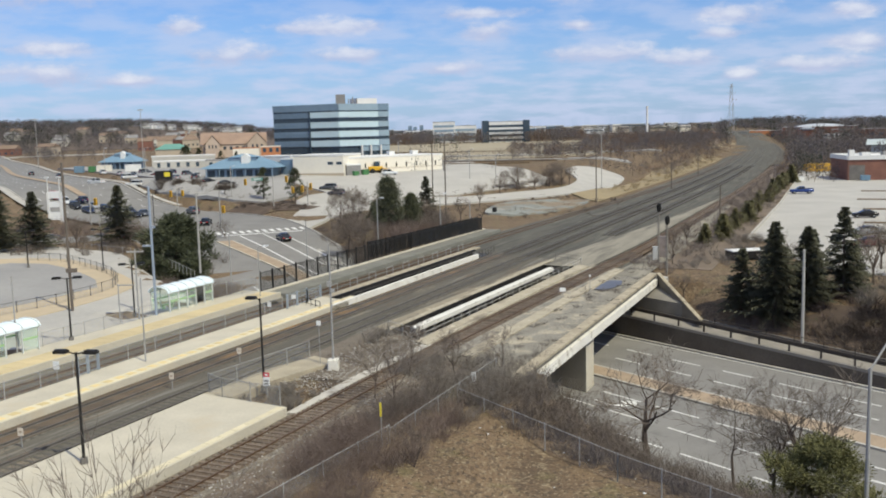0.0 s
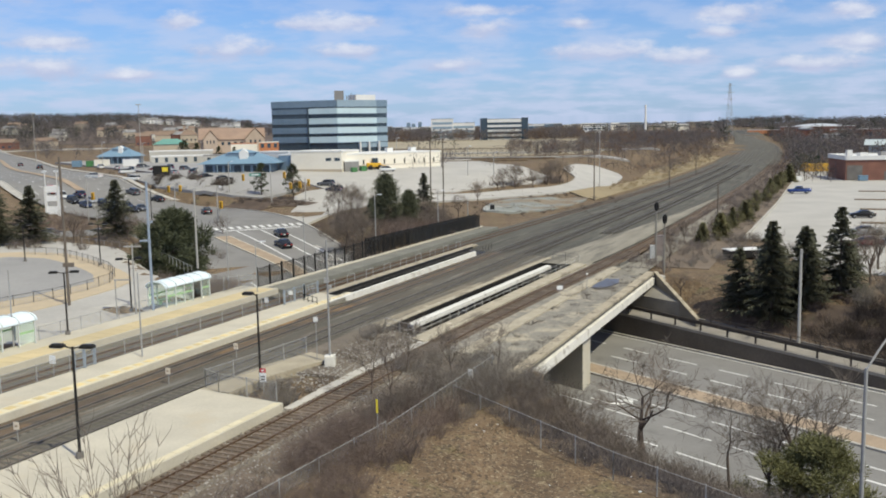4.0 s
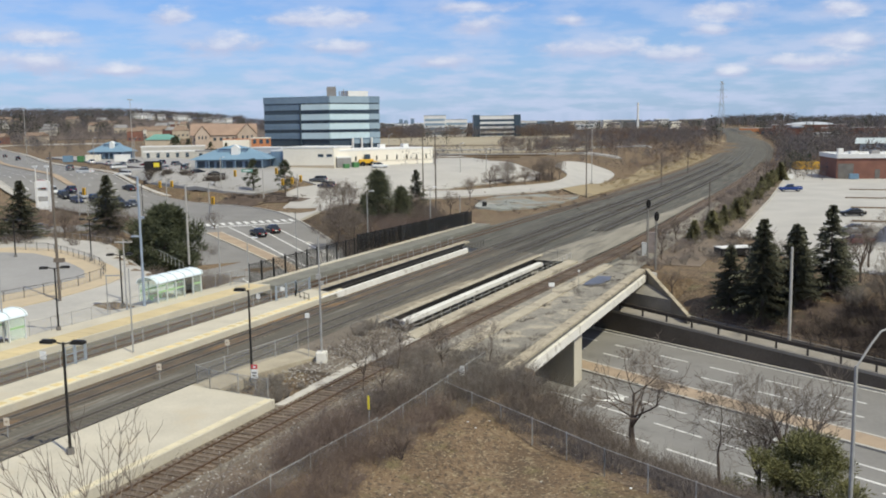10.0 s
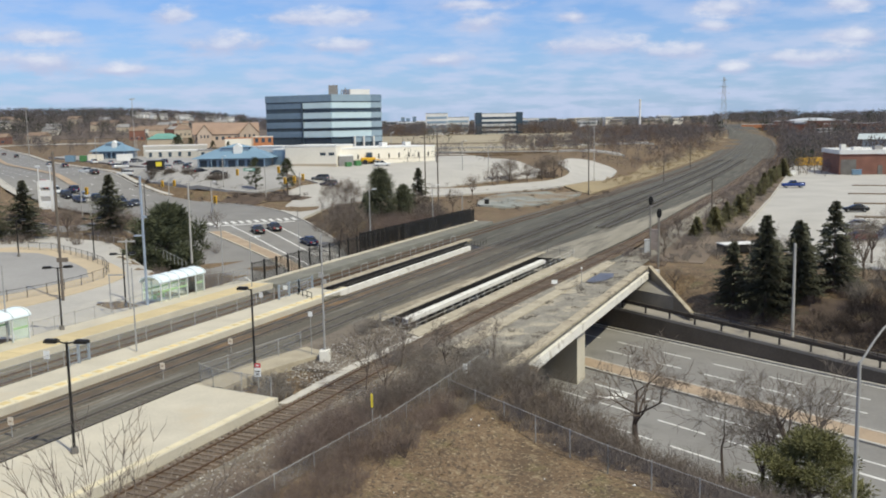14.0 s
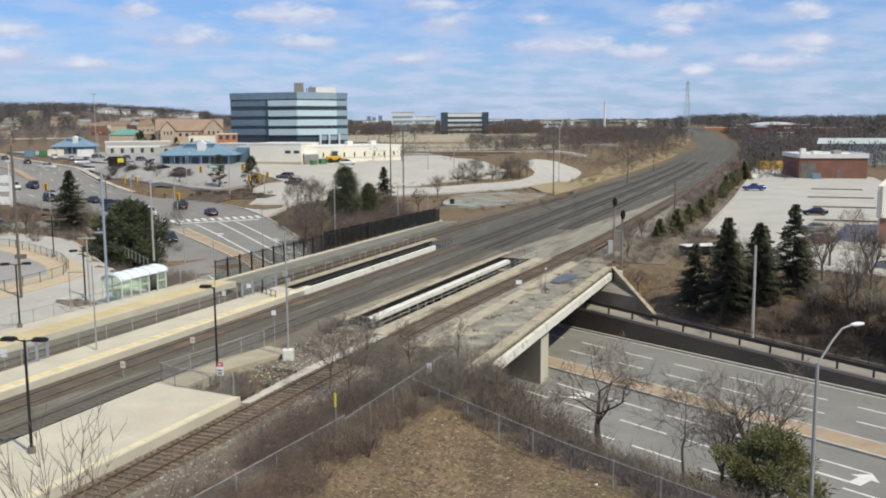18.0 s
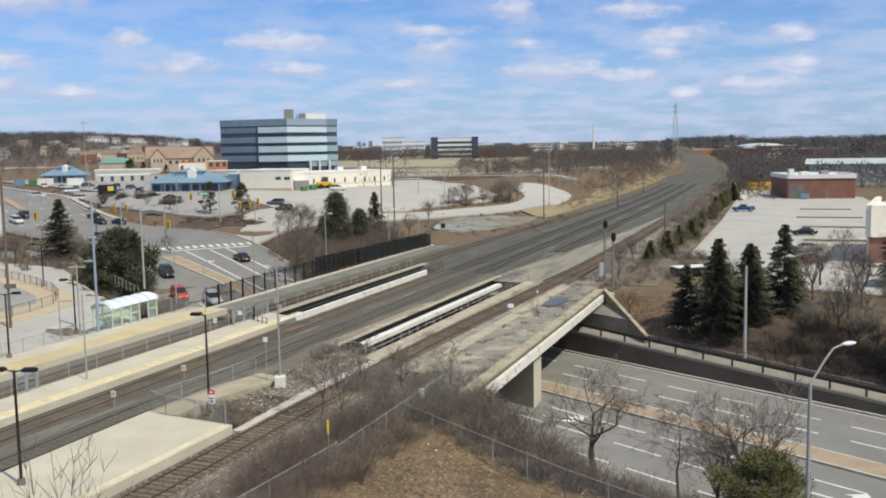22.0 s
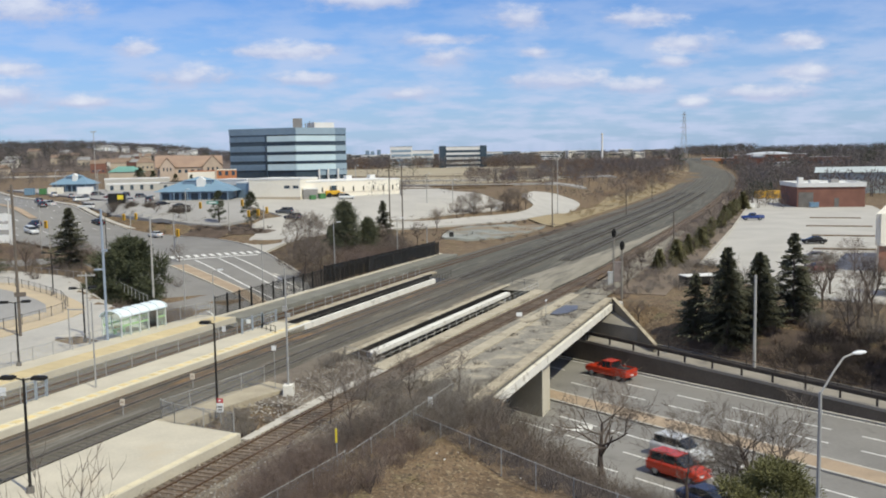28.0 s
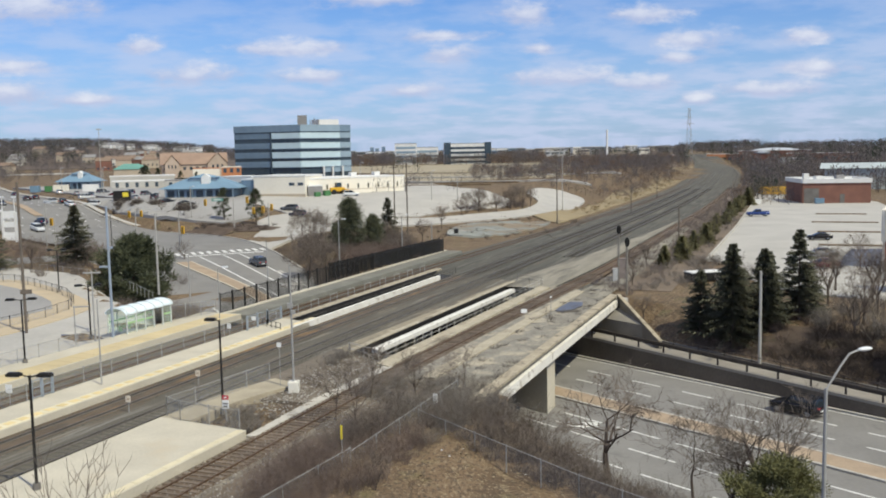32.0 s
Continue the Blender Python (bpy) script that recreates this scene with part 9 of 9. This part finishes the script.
OUT = 11.2
MOVES = [
    ("sedan", "dark blue", "dark blue saloon car driving on the sunken road", [(0, 66, OUT), (5.5, 136.8, OUT), (6.1, 144.6, OUT), (7, 156.5, OUT), (13.5, 229, 9.6), (14.5, 237, 8.6), (16.5, 252, 6.4), (18, 263.5, 5.6), (19, 272, 6.4), (20, 285, 9.5), (21.5, 303, 10.8), (32, 430, 10.4)]),
    ("sedan", "white", "white saloon car driving on the sunken road", [(0, -210, OUT), (18.6, 124.1, OUT), (19.2, 134, OUT), (19.8, 145, OUT), (20.7, 161, OUT), (24.5, 231, 10), (25, 238, 8), (25.5, 246.5, 6.8), (27.5, 287, 9.6), (28.5, 303, 10.8), (30, 322, 10.8), (32, 350, 10.6)]),
    ("suv", "grey", "dark grey sports utility vehicle on the sunken road", [(0, -205, OUT), (23.9, 121, OUT), (24.5, 128.6, OUT), (25.1, 137, OUT), (25.5, 143, OUT), (31, 226, 10.4), (32, 242, 8)]),
    ("pickup", "red", "red pickup truck driving on the sunken road", [(0, -240, OUT), (27.5, 144.9, OUT), (28.1, 153.6, OUT), (28.7, 162, OUT), (32, 212, 10.8)]),
    ("suv", "black", "black sports utility vehicle on the sunken road", [(0, -250, OUT), (28.1, 121.5, OUT), (28.7, 129.2, OUT), (29.3, 138.7, OUT), (30, 149, OUT), (30.8, 161, OUT), (32, 180, OUT)]),
    ("suv", "black", "black sports utility vehicle on the sunken road", [(0, -230, OUT), (31.2, 121.5, OUT), (31.6, 126.5, OUT), (32, 131.8, OUT)]),
    ("sedan", "black", "black saloon car leaving the underpass", [(0, -121, OUT), (16.5, 159, OUT), (21, 226.5, 10), (22, 241.5, 7.4), (23, 259, 6), (24, 276, 7.6), (25, 296.5, 10.8), (25.5, 303.5, 11), (28.5, 330, 11), (32, 358, 10.6)]),
    ("sedan", "black", "black saloon car that waited at the stop line", [(0, 246.6, 6.6), (13.9, 246.8, 6.6), (14.5, 251, 6.4), (16.5, 266, 5.2), (18, 279, 5.6), (19, 290, 8.2), (20, 305, 10.2), (21, 314, 10.6), (24, 334, 9.8), (32, 392, 9.8)]),
    ("sedan", "black", "black saloon car waiting beside another at the stop line", [(0, 194, 9.4), (2.5, 223.5, 6.8), (3, 231, 6), (3.5, 234.5, 5), (5.5, 244, 3.4), (13.7, 244.2, 3.2), (14.5, 249, 3.2), (16.5, 262, 2.6), (18, 275, 3.4), (20, 299, 6.8), (22, 312, 7.4), (24, 327, 6.6), (32, 386, 6.4)]),
    ("suv", "grey", "dark sports utility vehicle turning at the crossing", [(0, 297, 9), (1, 307, 10.6), (2, 316, 11), (5.5, 338, 8.4), (32, 590, 8)]),
    ("sedan", "black", "dark saloon car turning at the crossing", [(0, 272, -2), (1, 284, 5.6), (2, 297, 10.2), (3, 308, 11), (5.5, 329, 10), (32, 560, 10)]),
    ("sedan", "black", "dark saloon car turning at the crossing", [(0, 258, -19), (1.5, 265, -9.5), (2.5, 270, -4), (3.5, 278, 2), (5.5, 299, 10.4), (6, 303, 11), (9, 322, 11), (13, 345, 9), (32, 520, 8.6)]),
    ("sedan", "black", "black saloon car driving down to the underpass", [(0, 300, -4), (14.5, 300, -4), (16.5, 262, -6.2), (18.5, 232, -7), (19.5, 219, -6), (24.5, 145.6, -4.9), (25.1, 136, -4.9), (25.5, 130.2, -4.9), (32, 34, -4.9)]),
    ("sedan", "dark blue", "dark blue saloon car driving down to the underpass", [(0, 300.5, -8), (14.6, 300.5, -8), (16.5, 264, -9.6), (19.5, 212, -11), (24.6, 131.8, -12.4), (25.4, 120.3, -13), (32, 22, -13)]),
    ("suv", "red", "red sports utility vehicle on the sunken road", [(0, 336, -8), (14.2, 336, -8), (18, 276, -9), (20.5, 240, -8.9), (21, 232, -8.8), (27.5, 136, -8.5), (28.1, 127.8, -8.5), (29, 117, -8.5), (32, 75, -8.5)]),
    ("suv", "white", "white sports utility vehicle on the sunken road", [(0, 307, -4), (15.4, 307, -4), (18, 267, -5.5), (20, 238, -5.6), (21.5, 219, -5.3), (27.5, 138.2, -5), (28.1, 130.2, -5), (29, 118, -5), (32, 75, -5)]),
    ("sedan", "dark blue", "dark blue saloon car on the sunken road", [(0, 315, -8), (16.2, 315, -8), (20, 240, -11), (27.5, 131, -12), (27.8, 127, -12), (32, 66, -12)]),
    ("suv", "black", "black sports utility vehicle bound for the underpass", [(0, 314, -4), (16.4, 314, -4), (20, 258, -6.5), (22, 233, -7), (23, 221, -6), (28.4, 147.6, -5), (29, 140.3, -5), (29.6, 132, -5), (32, 97, -5)]),
    ("sedan", "silver", "silver saloon car keeping to the kerb lane", [(0, 258, -24), (19.6, 258, -24), (21.2, 250, -14), (22.5, 233, -12.6), (28.7, 137, -13), (29.3, 128.6, -13), (32, 92, -13)]),
    ("sedan", "grey", "dark grey saloon car keeping to the kerb lane", [(0, 262, -32), (19.8, 262, -32), (22.2, 254, -15), (23.5, 238, -12.6), (29.4, 137, -13), (30, 129.5, -13), (32, 104, -13)]),
    ("suv", "black", "black sports utility vehicle beside another bound for the underpass", [(0, 322, -8), (17.2, 322, -8), (21, 258, -9), (23, 231, -8.4), (23.5, 225.5, -8.4), (28.7, 141, -8.8), (29.3, 133.6, -8.8), (30.4, 121, -8.8), (32, 101, -8.8)]),
    ("sedan", "silver", "silver saloon car waiting in the queue", [(0, 321, -4), (17.6, 321, -4), (20.5, 292, -6), (22.5, 268, -22), (25, 266, -56), (32, 266, -62)]),
    ("suv", "white", "white sports utility vehicle waiting in the queue", [(0, 329, -8), (19, 329, -8), (23, 319, -8), (32, 318.5, -8)]),
    ("sedan", "grey", "grey saloon car waiting in the turning lane", [(0, 302, -0.6), (16.6, 302, -0.6), (18.6, 284, -4), (20.4, 264, -22), (22.6, 262, -56), (32, 262, -70)]),
    ("sedan", "black", "black saloon car waiting in the turning lane", [(0, 309, -0.7), (17.2, 309, -0.7), (19.6, 284, -4), (21.4, 265, -22), (23.8, 263, -56), (32, 263, -74)]),
    ("suv", "silver", "silver sports utility vehicle in the turning lane", [(0, 316, -0.9), (18.0, 316, -0.9), (21.2, 286, -4), (23.4, 266, -22), (25.8, 264, -56), (32, 264, -78)]),
    ("suv", "dark blue", "dark blue sports utility vehicle in the queue", [(0, 328.5, -4), (20, 328.5, -4), (24, 327, -4), (32, 326.5, -4)]),
    ("sedan", "white", "white saloon car far along the road", [(0, 470, -9), (32, 345, -8.5)]),
    ("suv", "black", "dark sports utility vehicle far along the road", [(0, 410, 7), (32, 720, 7)]),
    ("sedan", "grey", "grey saloon car far along the road", [(0, 520, -5), (32, 360, -4.5)]),
    ("sedan", "black", "black saloon car far along the road", [(0, 455, 4), (32, 800, 4)]),
]

# ---------------------------------------------------------------- sleepers
def sleepers():
    for n, (ob, line) in enumerate(TRACKS):
        bm = bmesh.new()
        box(bm, -0.12, 0.12, -1.3, 1.3, -0.3, -0.085)
        me = mesh("sleeper", bm, SLEEPER)
        wood = SLEEPER if n == 0 else SLEEPER_DARK
        s = Soup()
        dist, nxt, made = 0.0, 0.0, 0
        z_low = RAIL_Z - (0.08 if n == 3 else 0.0)
        for i in range(len(line) - 1):
            p, q = line[i], line[i + 1]
            L = (q - p).length
            while nxt <= dist + L:
                c = p.lerp(q, (nxt - dist) / L)
                d = (q - p).normalized()
                u = RD[0] * c.x + RD[1] * c.y
                rot = Matrix(((d.x, -d.y, 0, c.x), (d.y, d.x, 0, c.y), (0, 0, 1, c.z + z_low), (0, 0, 0, 1)))
                if n == 0 and 24 < u < 130:
                    o = new("sleeper", me)
                    o.parent = ob
                    o.matrix_world = rot
                elif u < 420 and u > 10:
                    k = len(s.v)
                    for v in ((-0.115, -1.3, -0.165), (0.115, -1.3, -0.165), (0.115, 1.3, -0.165), (-0.115, 1.3, -0.165), (-0.115, -1.3, -0.25), (0.115, -1.3, -0.25), (0.115, 1.3, -0.25), (-0.115, 1.3, -0.25)):
                        s.v.append(rot @ Vector(v))
                    s.f += [(k, k + 1, k + 2, k + 3), (k, k + 4, k + 5, k + 1), (k + 2, k + 6, k + 7, k + 3), (k + 1, k + 5, k + 6, k + 2), (k + 3, k + 7, k + 4, k)]
                nxt += 0.56 if n == 0 else 0.62
            dist += L
        if s.v:
            o = new("sleepers", s.mesh("sleepers", wood))
            o.parent = ob
            o["kind"] = "stuff"


sleepers()


def stones(name, n, place, size, material, label, seed):
    """Loose stones and litter scattered over a patch of ground."""
    rng = random.Random(seed)
    s = Soup()
    for k in range(n):
        p = place(rng)
        r = size * rng.uniform(0.5, 1.6)
        i = len(s.v)
        for d in ((1, 0, 0), (0, 1, 0), (-1, 0, 0), (0, -1, 0), (0.1, 0.1, 0.8), (0, 0, -0.6)):
            s.v.append(p + Vector(d) * r * rng.uniform(0.7, 1.3))
        s.f += [(i, i + 1, i + 4), (i + 1, i + 2, i + 4), (i + 2, i + 3, i + 4), (i + 3, i, i + 4), (i + 1, i, i + 5), (i + 2, i + 1, i + 5), (i + 3, i + 2, i + 5), (i, i + 3, i + 5)]
    tagged(new(name, s.mesh(name, material)), label, "stones", kind="stuff")


STONE_PALE = mat("stone_pale", (0.46, 0.43, 0.38), (0.3, 0.28, 0.25), 0.9, scale=2, fine=12)
STONE_DARK = mat("stone_dark", (0.26, 0.23, 0.2), (0.15, 0.13, 0.11), 0.9, scale=2, fine=12)
stones("ballast_stones", 5000, lambda r: rail(r.uniform(26, 78), r.uniform(26.6, 32.0), -0.3), 0.06, STONE_DARK, "dark loose ballast stones along the siding", 1)
stones("ballast_stones", 1200, lambda r: rail(r.uniform(26, 78), r.uniform(26.6, 32.0), -0.3), 0.055, STONE_PALE, "pale loose ballast stones along the siding", 2)
stones("rubble", 900, lambda r: rail(r.uniform(52, 72), r.uniform(32.4, 37.0), -0.2), 0.06, STONE_PALE, "pale rubble on the stony ground", 3)
stones("rubble", 700, lambda r: rail(r.uniform(54, 72), r.uniform(32.2, 38.5), -0.21), 0.05, STONE_DARK, "dark rubble on the stony ground", 4)
stones("gravel", 2600, lambda r: (lambda v, w: rail(at_w(w, v), v, -0.3))(r.uniform(21.6, 30.2), r.uniform(45, 84)), 0.035, STONE_DARK, "dark gravel on the bridge deck", 5)
stones("gravel", 2200, lambda r: (lambda v, w: rail(at_w(w, v), v, -0.3))(r.uniform(21.6, 28.2), r.uniform(45, 84)), 0.03, STONE_PALE, "pale gravel on the bridge deck", 6)
stones("litter", 90, lambda r: (lambda p: Vector((p.x, p.y, gz(p.x, p.y) + 0.05)))(road(r.uniform(-46, -6), r.uniform(16, 37))), 0.06, SIGN_WHITE, "scraps of pale litter in the grass", 7)
MOVING = [drive(*m) for m in MOVES]


def motions():
    for ob, rows in MOVING:
        walk(ob, rows)


motions()
